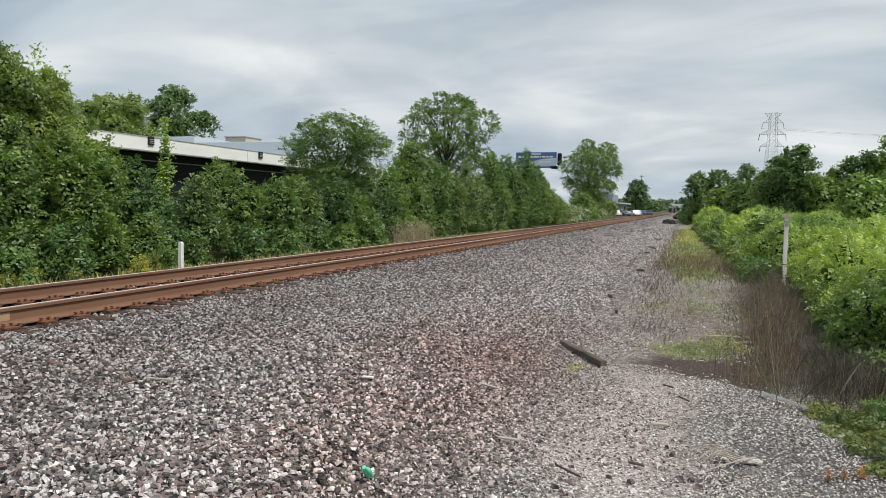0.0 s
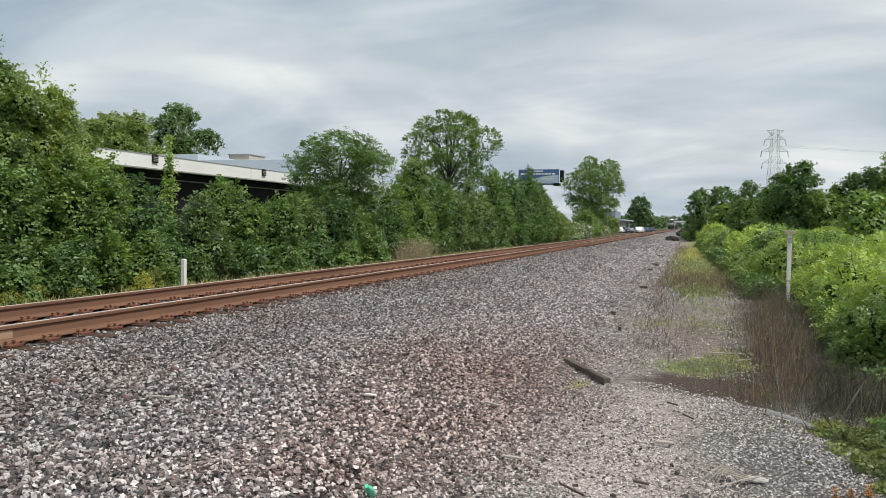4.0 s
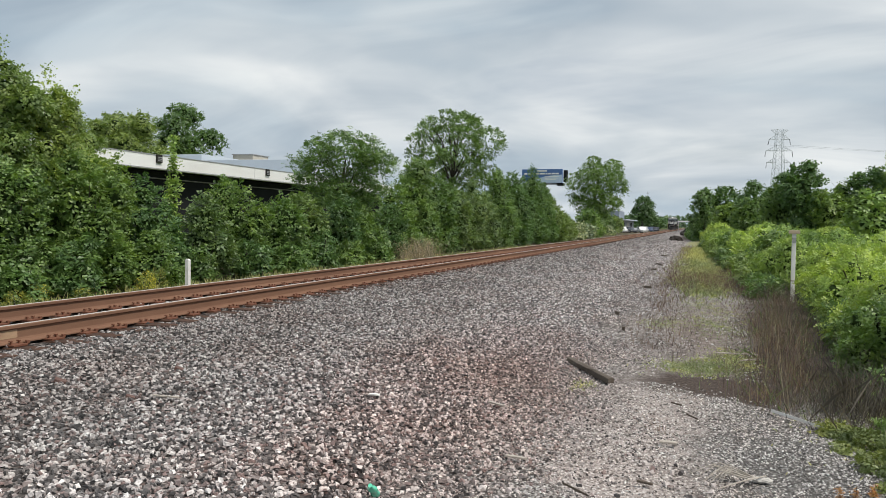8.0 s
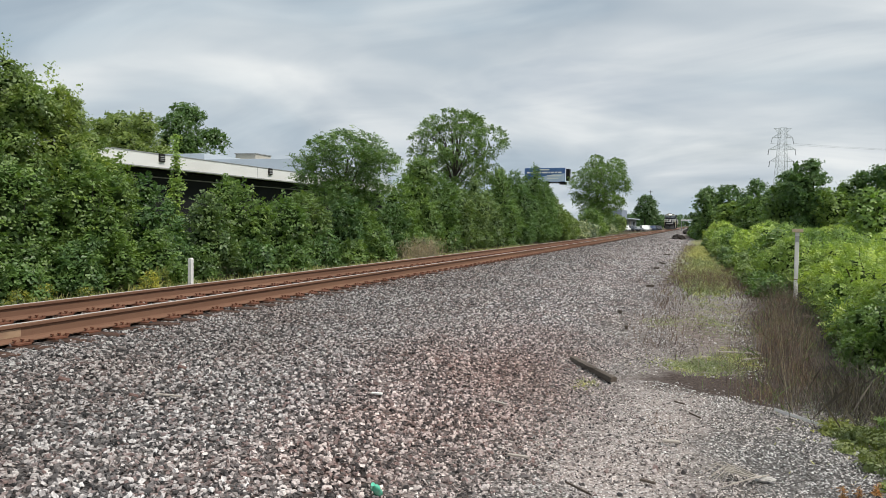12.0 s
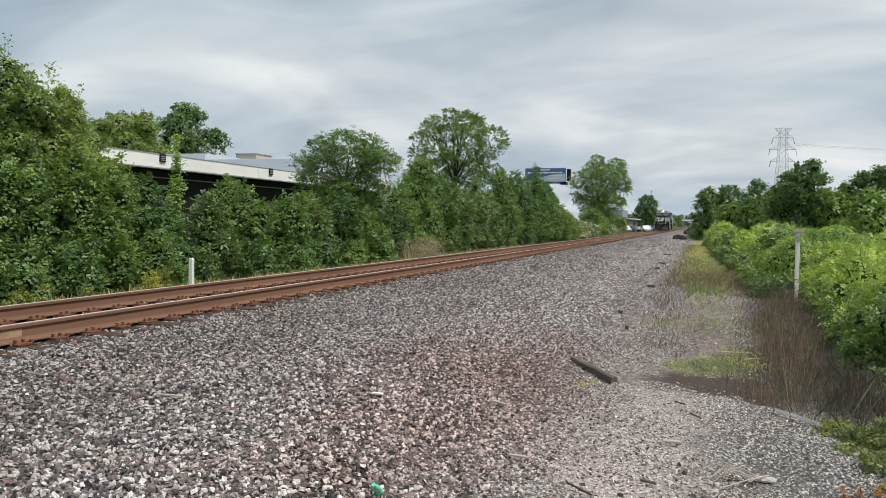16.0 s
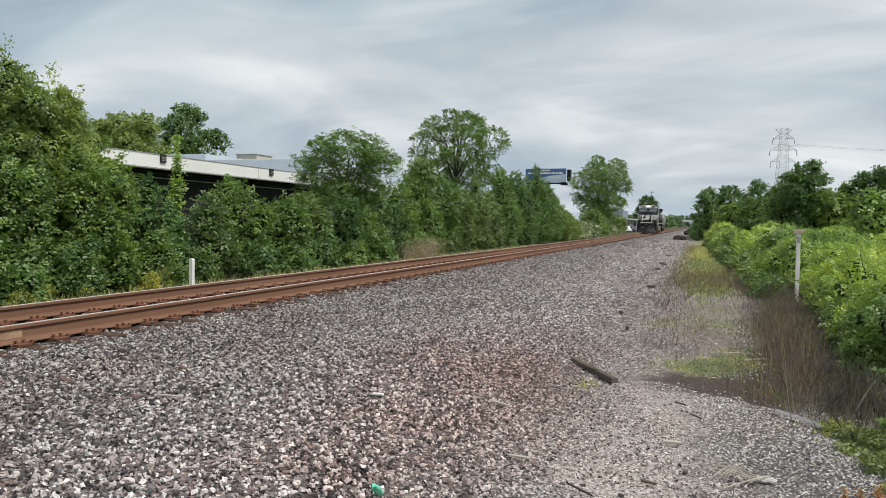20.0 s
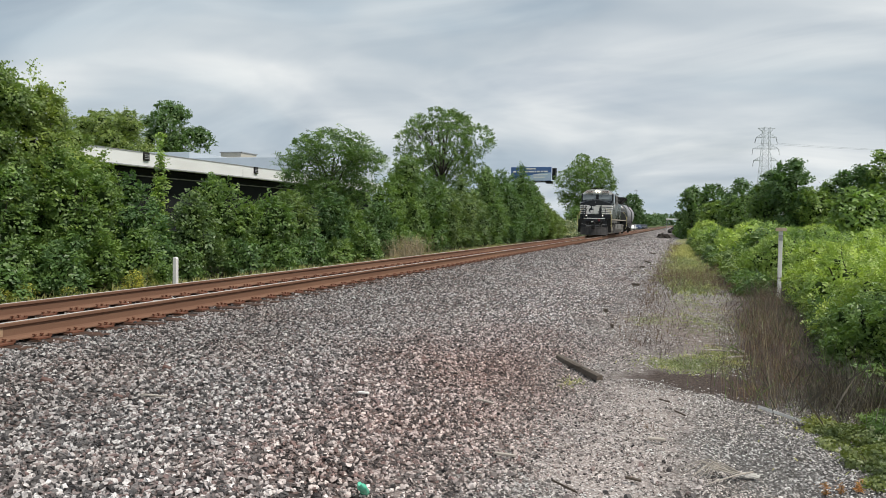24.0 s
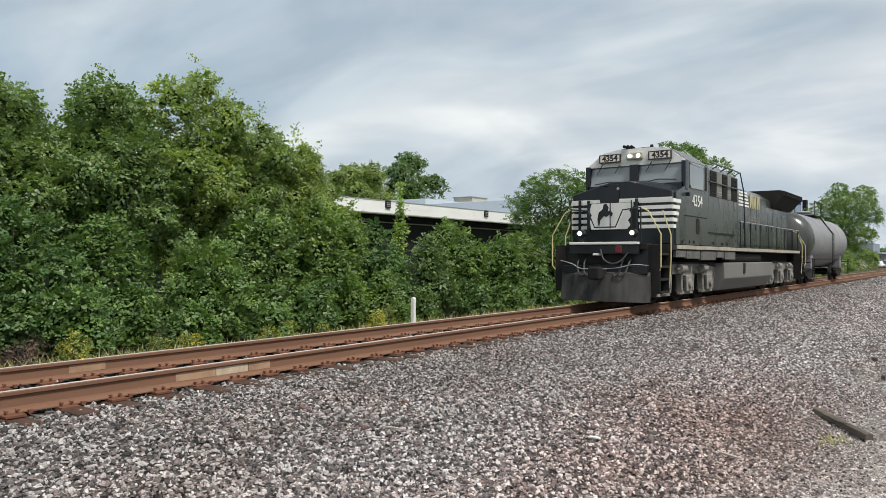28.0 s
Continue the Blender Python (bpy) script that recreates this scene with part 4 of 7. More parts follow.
def blades(name, rs, x, y, h, mat, label, category, width=0.008, lean=0.35):
    n = len(x)
    z = lie(x, y) - 0.01
    a = rs.uniform(0, 6.28, n)
    w = np.stack([np.cos(a), np.sin(a), 0 * a], 1) * (width * rs.uniform(0.6, 1.5, n))[:, None]
    b = np.stack([x, y, z], 1)
    t = b + np.stack([rs.normal(0, lean, n) * h, rs.normal(0, lean, n) * h, h], 1)
    m = (b + t) / 2 + np.array((0, 0, 1)) * (h * 0.08)[:, None]
    v = np.stack([b - w, b + w, m + w * 0.8, t, m - w * 0.8], 1).reshape(-1, 3)
    ob = fast(name, v, np.arange(5 * n).reshape(n, 5), mat)
    return tagged(ob, label, category, kind="stuff")


def make_plants():
    rs = np.random.RandomState(21)
    # --- the hedge beyond the track: tall young trees at its near end, then shrubs, rising again further off ---
    L1 = "dense leafy green shrub in the trackside hedge"
    # crowns of the tall clump
    for x, y, h, r, cb in ((-9.3, 11.9, 7.3, 1.8, 1.6), (-9.5, 9.6, 6.5, 1.9, 1.6), (-9.3, 13.7, 6.3, 1.6, 1.5), (-9.8, 7.2, 6.2, 1.9, 1.6), (-9.4, 4.7, 5.9, 1.9, 1.6), (-9.0, 2.2, 5.4, 1.9, 1.4), (-9.2, 15.4, 5.6, 1.5, 1.2), (-9.4, 16.8, 4.5, 1.3, 1.0)):
        tree(rs, x, y, h, r, cb, "young broad-leaved tree standing in the trackside hedge", LEAF_TALL, 0.085, 1.9, 26, 0.05, 9, 1.1, core=0.72, lump=0.32)
    for x, y, h, r, cb in ((-11.6, 10.6, 6.6, 2.2, 2.6), (-11.7, 7.6, 5.9, 2.2, 2.4), (-11.5, 13.2, 5.8, 2.0, 2.4)):
        tree(rs, x, y, h, r, cb, "young broad-leaved tree standing in the trackside hedge", LEAF_HEDGE, 0.12, 1.8, 30, 0.05, 8, 1.1, core=0.75, lump=0.34)
    shades = (LEAF_HEDGE, LEAF_DARK, LEAF_DARK, LEAF_HEDGE)
    for k, (x, y, rx, ry, h) in enumerate(((-7.5, 2.0, 1.4, 1.2, 2.8), (-7.8, 4.2, 1.3, 1.2, 3.2), (-7.3, 6.4, 1.3, 1.2, 3.4), (-7.7, 8.6, 1.4, 1.2, 3.7), (-7.2, 10.7, 1.3, 1.15, 3.3), (-7.7, 12.8, 1.4, 1.2, 4.0), (-7.3, 15.0, 1.3, 1.15, 4.3), (-8.4, 16.4, 1.2, 1.1, 4.3))):
        bush(rs, x, y, rx, ry, h, L1, shades[k % 4 if k < 6 else 0], 0.088, 1.8, 15)
    # front row in dark leaves, shade at the hedge foot put into colour
    for x, y, w, h in ((-6.5, 2.6, 0.8, 1.7), (-6.2, 5.1, 0.7, 1.3), (-6.5, 7.5, 0.8, 1.8), (-6.2, 9.7, 0.75, 1.3), (-6.1, 11.9, 0.7, 1.2), (-6.4, 13.7, 0.8, 1.7), (-6.2, 16.4, 0.8, 1.9), (-6.5, 18.4, 0.7, 1.3)):
        bush(rs, x, y, w, w, h, L1, LEAF_DARK, 0.09, 2.0, 8, stems=3)
    for k, (x, y, rx, ry, h) in enumerate(((-7.7, 17.9, 1.2, 1.15, 3.5), (-7.4, 20.0, 1.2, 1.15, 3.4), (-7.8, 22.2, 1.35, 1.25, 4.1), (-7.3, 24.4, 1.2, 1.15, 3.6), (-7.7, 26.7, 1.3, 1.3, 3.9), (-7.3, 29.2, 1.3, 1.3, 3.5), (-7.7, 31.9, 1.4, 1.4, 3.6), (-7.4, 34.4, 1.3, 1.3, 3.3))):
        bush(rs, x, y, rx, ry, h, L1, (LEAF_DARK, LEAF_WILLOW, LEAF_HEDGE, LEAF_HEDGE, LEAF_WILLOW, LEAF_DARK, LEAF_HEDGE, LEAF_DARK)[k], 0.1, 1.8, 14)
    for x, y, w, h in ((-6.4, 21.2, 0.8, 1.5), (-6.2, 23.4, 0.7, 1.2), (-6.4, 26.0, 0.9, 1.7), (-6.3, 28.6, 0.8, 1.4), (-6.2, 31.0, 0.9, 1.9), (-6.5, 37.5, 0.9, 1.6)):
        bush(rs, x, y, w, w * 1.2, h, L1, LEAF_DARK if h > 1.45 else LEAF_HEDGE, 0.1, 2.0, 8, stems=3)
    tree(rs, -8.5, 31.9, 6.4, 2.9, 3.0, "spreading sumac-like tree with feathery leaves", LEAF_DARK, 0.34, 2.2, 44, 0.09, 9, 1.5, kind="frond", squash=0.6, core=0.5, fill=0.9)
    for x, y, rx, ry, h in ((-7.8, 36.8, 1.6, 1.9, 5.0), (-7.9, 40.2, 1.7, 2.0, 6.0), (-7.7, 43.4, 1.6, 1.8, 6.1), (-7.9, 46.6, 1.7, 2.0, 5.6), (-7.8, 50.4, 1.7, 2.2, 5.2), (-8.0, 54.6, 1.8, 2.4, 5.6),
                            (-8.0, 59.5, 1.9, 2.8, 7.0), (-8.1, 65.0, 2.0, 3.0, 8.0), (-8.1, 71.0, 2.1, 3.2, 8.0), (-8.0, 77.5, 2.0, 3.4, 7.0), (-8.0, 84.0, 2.0, 3.4, 5.6), (-8.1, 90.5, 2.0, 3.4, 4.4)):
        bush(rs, x, y, rx, ry, h, L1, LEAF_WILLOW if 44 < y < 57 or y > 80 else LEAF_HEDGE if y < 62 else LEAF_DARK, 0.13, 1.8, 16)
    tree(rs, -12.3, 60.0, 11.5, 4.6, 4.9, "tall open-crowned tree rising over the hedge", LEAF_DARK, 0.125, 1.9, 24, 0.2, 18, 1.0, core=0, fill=0.3, inner=0.4, lump=0.25)
    # light green sapling in front of the building
    bush(rs, -9.5, 20.9, 0.3, 0.3, 5.0, "slim pale green sapling climbing above the hedge", LEAF_BRIGHT, 0.1, 2.0, 22)
    # further along the hedge
    for x, y, rx, ry, h, mt in ((-8.0, 97, 2.4, 4.5, 3.2, LEAF_BLOOM), (-7.6, 106, 2.2, 4.0, 2.8, LEAF_BLOOM), (-8.8, 116, 2.6, 4.5, 5.0, LEAF_HEDGE), (-9.4, 128, 2.4, 5, 5.0, LEAF_HEDGE), (-10.6, 141, 2.4, 6, 4.4, LEAF_WILLOW), (-9.0, 146, 1.8, 4, 2.6, LEAF_BLOOM), (-10.4, 163, 1.8, 5, 4.6, LEAF_WILLOW), (-12.4, 170, 2.4, 5, 5.6, LEAF_HEDGE), (-10.2, 176, 1.9, 5, 4.8, LEAF_WILLOW), (-15.5, 182, 2.6, 6, 6.0, LEAF_HEDGE)):
        bush(rs, x, y, rx, ry, h, "white-flowering shrub beside the track" if mt is LEAF_BLOOM else L1, mt, 0.24, 1.8, 10)
    tree(rs, -12.6, 150, 15.8, 6.4, 3.2, "large rounded tree with drooping branch ends", LEAF_DARK, 0.24, 2.1, 64, 0.28, 12, 1.6, lean=0.1, drooping=0.35, core=0.5, lump=0.28, fill=0.99)
    tree(rs, -20.0, 405, 18.5, 7.4, 2.5, "far rounded tree beyond the parking lot", LEAF_FAR, 0.7, 1.8, 34, 0.4, 8, 0.9)
    for x, y, h, r, mt in ((-60, 72, 15.2, 7.0, LEAF_WILLOW), (-62, 61, 14.0, 7.0, LEAF_WILLOW), (-62.3, 86, 18.6, 5.6, LEAF_DARK), (-66, 79, 14.4, 6.0, LEAF_WILLOW)):
        tree(rs, x, y, h, r, 4.0, "mature tree behind the low building", mt, 0.28, 1.5, 40, 0.22, 8, 0.9, core=0.7)
    # --- far side woods right of the path ---
    L2 = "dark green tree at the edge of the overgrown field"
    for x, y, h, r, cb, mt in ((8.9, 93, 6.4, 2.2, 0.4, LEAF_DARK), (11.6, 95, 7.2, 2.6, 0.6, LEAF_DARK), (11.4, 84, 4.6, 2.2, 0.4, LEAF_HEDGE), (14.0, 86, 7.0, 2.8, 0.6, LEAF_DARK), (13.2, 78, 4.8, 2.4, 0.3, LEAF_HEDGE),
                               (16.4, 80, 7.2, 2.8, 0.6, LEAF_DARK), (16.7, 70, 7.8, 2.4, 1.6, LEAF_DARK), (15.4, 72, 5.8, 2.2, 0.6, LEAF_DARK), (18.6, 70, 5.6, 2.4, 0.5, LEAF_HEDGE), (20.6, 72, 6.0, 2.6, 0.6, LEAF_HEDGE),
                               (22.6, 71, 7.4, 2.8, 0.6, LEAF_DARK), (24.8, 70, 8.4, 3.0, 0.8, LEAF_HEDGE), (27.8, 69, 9.0, 3.2, 0.8, LEAF_DARK), (17.2, 46, 3.9, 1.7, 0.4, LEAF_BRIGHT), (19.4, 52, 4.2, 2.0, 0.4, LEAF_HEDGE)):
        tree(rs, x, y, h, r, cb, L2, mt, 0.22, 1.7, 34, 0.1, 7, 0.85, core=0.8)
    # --- shrubs of the field ---
    L3 = "bright green wild shrub in the overgrown field"
    near = ((11.6, 10.2, 1.1, 1.1, 1.8), (10.3, 9.8, 0.7, 0.65, 1.15), (10.9, 9.0, 0.8, 0.75, 1.35), (11.1, 12.2, 1.15, 1.3, 1.75), (13.0, 10.4, 1.3, 1.4, 2.0), (12.6, 13.0, 1.5, 1.4, 1.9), (11.0, 14.6, 1.1, 1.2, 1.6), (11.25, 16.8, 1.2, 1.3, 1.7), (13.8, 17.2, 1.7, 1.6, 1.9), (11.7, 20.4, 1.2, 1.2, 1.7), (10.8, 23.4, 1.25, 1.5, 1.7), (14.2, 22.5, 1.8, 1.7, 1.9))
    beyond = ((12.4, 25.5, 1.4, 1.6, 1.8), (10.9, 27.5, 1.4, 1.9, 1.9), (13.4, 29.0, 1.8, 1.9, 1.8), (16.0, 28.0, 1.8, 1.9, 1.9), (10.9, 33.0, 1.4, 2.2, 1.8), (13.0, 35.5, 1.9, 2.1, 1.8), (16.0, 35.0, 2.0, 2.2, 1.9),
            (10.6, 39.5, 1.4, 2.4, 1.8), (13.6, 42.0, 2.0, 2.4, 1.9), (10.4, 47.0, 1.5, 2.8, 1.9), (13.8, 49.5, 2.1, 2.6, 2.0), (10.2, 55.0, 1.5, 3.0, 2.0), (13.4, 58.0, 2.2, 2.8, 2.2), (10.1, 64.0, 1.5, 3.4, 2.2), (10.0, 73.0, 1.6, 3.6, 2.6),
            (13.4, 66.0, 2.2, 3.0, 2.4), (17.5, 57.0, 2.2, 2.8, 2.2), (19.0, 42.0, 2.2, 2.4, 2.0))
    for i, (x, y, rx, ry, h) in enumerate(near + beyond):
        far = y > 26
        bush(rs, x, y, rx, ry, h, L3, LEAF_HEDGE if (i % 4 == 1 and far) or i in (1, 2) else LEAF_BRIGHT, 0.135 if far else 0.048 if y < 13 else 0.062, 1.7, 14, narrow=0.6, lift=0.5)
    for x, y, r, h in ((9.75, 20.2, 0.5, 0.7), (9.7, 22.6, 0.5, 0.6), (9.65, 25.0, 0.55, 0.8), (9.6, 27.6, 0.5, 0.6), (9.6, 30.5, 0.6, 0.9), (9.5, 34.0, 0.6, 0.7), (9.4, 38.0, 0.6, 0.9), (9.3, 43.0, 0.7, 0.9), (9.2, 49.0, 0.7, 1.0), (9.1, 57.0, 0.7, 1.0), (9.0, 66.0, 0.8, 1.1)):
        bush(rs, x, y, r, r * 2.2, h, "low weedy growth between the path and the shrubs", LEAF_WILLOW if h > 0.75 else LEAF_HEDGE, 0.09, 1.5, 8, category="weed", stems=3)
    for x, y, rx, ry, h in ((8.3, 101, 1.2, 4, 2.2), (8.0, 112, 1.3, 5, 2.6), (7.7, 124, 1.4, 5, 2.4), (9.8, 118, 2.0, 5, 4.2), (7.6, 138, 1.4, 6, 2.8), (9.6, 134, 2.0, 6, 5.0), (8.6, 158, 1.8, 8, 5.5), (8.4, 180, 1.8, 9, 5.5)):
        bush(rs, x, y, rx, ry, h, "dark green shrub at the far end of the path", LEAF_DARK, 0.24, 1.8, 10, stems=3)
    # --- low growth ---
    n = 5200
    x, y = rs.normal(-5.4, 0.5, n), rs.uniform(2, 60, n)
    blades("verge_grass", rs, x, y, rs.uniform(0.06, 0.28, n), GRASS, "rough green verge grass along the hedge", "grass", 0.012)
    for k, y in enumerate((8.4, 9.2, 11.3, 12.1, 12.9, 15.1, 15.7, 4.6, 6.8)):
        x = rs.uniform(-5.7, -5.2)
        bush(rs, x, y, 0.3, 0.36, rs.uniform(0.45, 0.8), "yellow-flowering goldenrod clump at the foot of the hedge", LEAF_YELLOW, 0.05, 1.2, 5, category="weed", stems=3, narrow=0.3)
    bush(rs, -5.5, 5.8, 0.4, 0.6, 0.7, "dry brown weed clump at the foot of the hedge", DRY, 0.1, 1.6, 5, category="weed", narrow=0.12, stems=4)
    # dead stalks beside the path, with some green among them
    def stalks(name, n, x, y, h, mat, label, width, lean):
        blades(name, rs, x, y, h, mat, label, "weeds", width, lean)
    def twiggy(name, n, x, y, h, mat, label, width, lean):
        """Upright stalks with short side twigs along their upper part."""
        zb = lie(x, y) - 0.01
        tip = np.stack([rs.normal(0, lean, n) * h, rs.normal(0, lean, n) * h, h], 1)
        root = np.stack([x, y, zb], 1)
        lines = [(root, root + tip, width)]
        for k in range(5):
            f = rs.uniform(0.35, 0.95, n)[:, None]
            a = rs.uniform(0, 6.28, n)
            q = (h * rs.uniform(0.12, 0.3, n))[:, None]
            st = root + tip * f
            lines.append((st, st + np.stack([np.cos(a) * 0.7, np.sin(a) * 0.7, rs.uniform(0.3, 1.0, n)], 1) * q, width * 0.7))
        V = []
        for p, e, w in lines:
            a = rs.uniform(0, 6.28, n)
            wv = np.stack([np.cos(a), np.sin(a), 0 * a], 1) * w
            V.append(np.stack([p - wv, p + wv, e], 1))
        v = np.concatenate(V).reshape(-1, 3)
        tagged(fast(name, v, np.arange(len(v)).reshape(-1, 3), mat), label, "weeds", kind="stuff")

    def weed_line(y):
        return np.minimum(8.95 + 0.095 * (y - 8.5), 9.75)
    n = 3800
    y = 7.9 + 15 * rs.uniform(0, 1, n) ** 1.25
    x = weed_line(y) + rs.normal(0, 0.3, n)
    patchy = 0.6 + 0.4 * np.sin(x * 5.1 + 1.3 * np.sin(y * 2.3)) * np.sin(y * 1.7 + x)
    twiggy("dead_weeds", n, x, y, (0.16 + 0.6 * rs.uniform(0, 1, n) ** 1.5) * patchy * np.exp(-((x - weed_line(y) - 0.08) / 0.7) ** 2), DRY, "thicket of dry purplish brown weed stalks beside the path", 0.0022, 0.2)
    n = 1300
    y = 7.9 + 14 * rs.uniform(0, 1, n)
    x = weed_line(y) + 0.2 + rs.normal(0, 0.35, n)
    twiggy("grey_stalks", n, x, y, rs.uniform(0.2, 0.66, n), STRAW_GREY, "greyish dry weed stalks among the brown ones", 0.002, 0.2)
    # brown growth right across the path, further off
    n = 1700
    twiggy("cross_weeds", n, rs.normal(8.3, 0.75, n), rs.normal(24, 2.4, n), rs.uniform(0.1, 0.5, n), DRY, "sparse brown weed stalks across the overgrown path", 0.003, 0.25)
    # grey brush before the hedge
    n = 900
    twiggy("dry_brush", n, rs.normal(-5.6, 0.4, n), rs.normal(35.0, 1.1, n), rs.uniform(0.3, 1.25, n), STRAW, "grey-brown dry brush at the foot of the hedge", 0.006, 0.3)
    n = 2600
    y = rs.normal(8.1, 0.5, n)
    x = rs.normal(9.85, 0.4, n)
    stalks("grey_weeds", n, x, y, rs.uniform(0.05, 0.5, n), STRAW_GREY, "grey tangle of old dead stalks under the shrubs", 0.0022, 0.4)
    n = 260
    y = rs.uniform(7.6, 14, n)
    x = weed_line(y) + 0.05 + rs.normal(0, 0.33, n)
    stalks("pale_stalks", n, x, y, rs.uniform(0.25, 0.65, n), STRAW, "tall straw-coloured stalks among the dead weeds", 0.0018, 0.12)
    n = 1300
    y = rs.uniform(7.8, 22, n)
    x = weed_line(y) + 0.3 + rs.normal(0, 0.4, n)
    stalks("weed_greens", n, x, y, rs.uniform(0.03, 0.26, n), LEAF_WILLOW, "green blades among the dry stalks", 0.0035, 0.6)
    n = 1300
    y = rs.uniform(9.8, 25, n)
    stalks("path_fuzz", n, rs.uniform(7.1, 9.4, n), y, rs.uniform(0.03, 0.2, n), DRY, "thin dry brown stalks standing on the path", 0.0025, 0.4)
    n = 3800
    y = 11 + 55 * rs.uniform(0, 1, n) ** 1.4
    side = np.where(rs.uniform(0, 1, n) < 0.42, -1, 1)
    x = 8.3 + side * rs.normal(0.95, 0.27, n)
    stalks("path_stalks", n, x, y, rs.uniform(0.05, 0.3, n) * np.clip(y / 22, 0.5, 1.3), DRY, "dry purplish brown stalks along the edges of the path", 0.004, 0.35)
    # grass patches on the path
    for cx, cy, sx, sy, n in ((8.1, 9.75, 0.24, 0.3, 3600), (8.6, 10.3, 0.2, 0.5, 1500), (7.5, 13.9, 0.2, 0.35, 700), (8.45, 14.0, 0.35, 1.0, 1800), (8.4, 17.5, 0.35, 1.2, 1200), (8.3, 21.9, 0.35, 1.6, 1800), (8.3, 28, 0.55, 3.0, 3600), (8.3, 36, 0.55, 3.5, 4200), (8.25, 47, 0.55, 5, 4200), (7.95, 60, 0.5, 6, 2200), (6.9, 8.0, 0.08, 0.15, 160), (10.2, 6.6, 0.45, 0.6, 2400), (9.7, 7.6, 0.4, 0.4, 1200)):
        x, y = rs.normal(cx, sx, n), rs.normal(cy, sy, n)
        blades("grass_patch", rs, x, y, rs.uniform(0.02, 0.085, n) * (0.5 if cy < 20 else 1.6), GRASS, "low yellowish green grass patch on the path", "grass", 0.008 if cy < 20 else 0.014, 1.0)
    n = 26
    twiggy("dead_shrub", n, rs.normal(7.8, 0.05, n), rs.normal(6.45, 0.04, n), rs.uniform(0.08, 0.2, n), DRY, "small leafless dead shrub on the path", 0.002, 0.6)
    for x, y in ((8.97, 5.25), (9.07, 5.3), (9.18, 5.34)):
        bush(rs, x, y, 0.022, 0.022, 0.13, "rust-brown dead weed at the gravel's edge", DEAD_LEAF, 0.018, 0.7, 5, category="weed", narrow=0.3, stems=3)
    for x, y, r, h in ((9.25, 7.15, 0.24, 0.16), (9.5, 6.8, 0.3, 0.2), (9.4, 6.05, 0.28, 0.18), (9.55, 5.65, 0.3, 0.2), (9.2, 6.5, 0.16, 0.08), (9.35, 5.45, 0.16, 0.1), (9.4, 7.05, 0.26, 0.13), (9.75, 6.95, 0.32, 0.2), (9.55, 6.35, 0.22, 0.12), (9.8, 6.2, 0.3, 0.18), (9.5, 5.6, 0.18, 0.1), (9.85, 5.5, 0.26, 0.15), (10.1, 5.8, 0.4, 0.22), (10.3, 6.4, 0.45, 0.3), (10.9, 7.4, 0.6, 0.45), (10.2, 7.4, 0.4, 0.3), (9.85, 7.2, 0.35, 0.22), (10.7, 6.9, 0.45, 0.35), (10.0, 9.6, 0.4, 0.6), (10.15, 10.9, 0.45, 0.75), (10.2, 12.2, 0.45, 0.6), (10.4, 13.4, 0.5, 0.8), (10.5, 15.0, 0.5, 0.7), (10.6, 16.6, 0.5, 0.8), (10.9, 18.2, 0.5, 0.8), (9.95, 8.5, 0.35, 0.45)):
        bush(rs, x, y, r, r, h, "low weedy plant at the gravel's edge", LEAF_HEDGE if y > 8 or x > 9.6 else LEAF_OLIVE, 0.055 if y > 8 else 0.024, 1.3, 7, category="weed", stems=3)


make_plants()


# ---- the train: engine and one tank car; both are keyed by the engine's nose (local y = 0, rearwards +y) ----
WHEELSETS = []


def wheelset(parent, y, r, mat_face):
    bm = bmesh.new()
    for s in (1, -1):
        m = Matrix.Translation((s * 0.69, 0, 0)) @ Matrix.Rotation(radians(90 * s), 4, "Y")
        lathe(bm, [(0.10, 0.09), (0.10, 0.15), (0.13, 0.15), (0.16, 0.10), (r - 0.13, 0.075), (r - 0.09, 0.125), (r, 0.125), (r, 0.02), (r + 0.028, 0.0), (r + 0.028, -0.02), (r - 0.09, -0.02), (0.12, 0.0)], m, 28)
    rod(bm, (-0.7, 0, 0), (0.7, 0, 0), 0.1, seg=12)
    ob = part("wheelset", bm, mat_face, parent, "steel wheels and axle")
    ob.matrix_basis = pose(0, y, r)
    WHEELSETS.append((ob, y, r))
    return ob


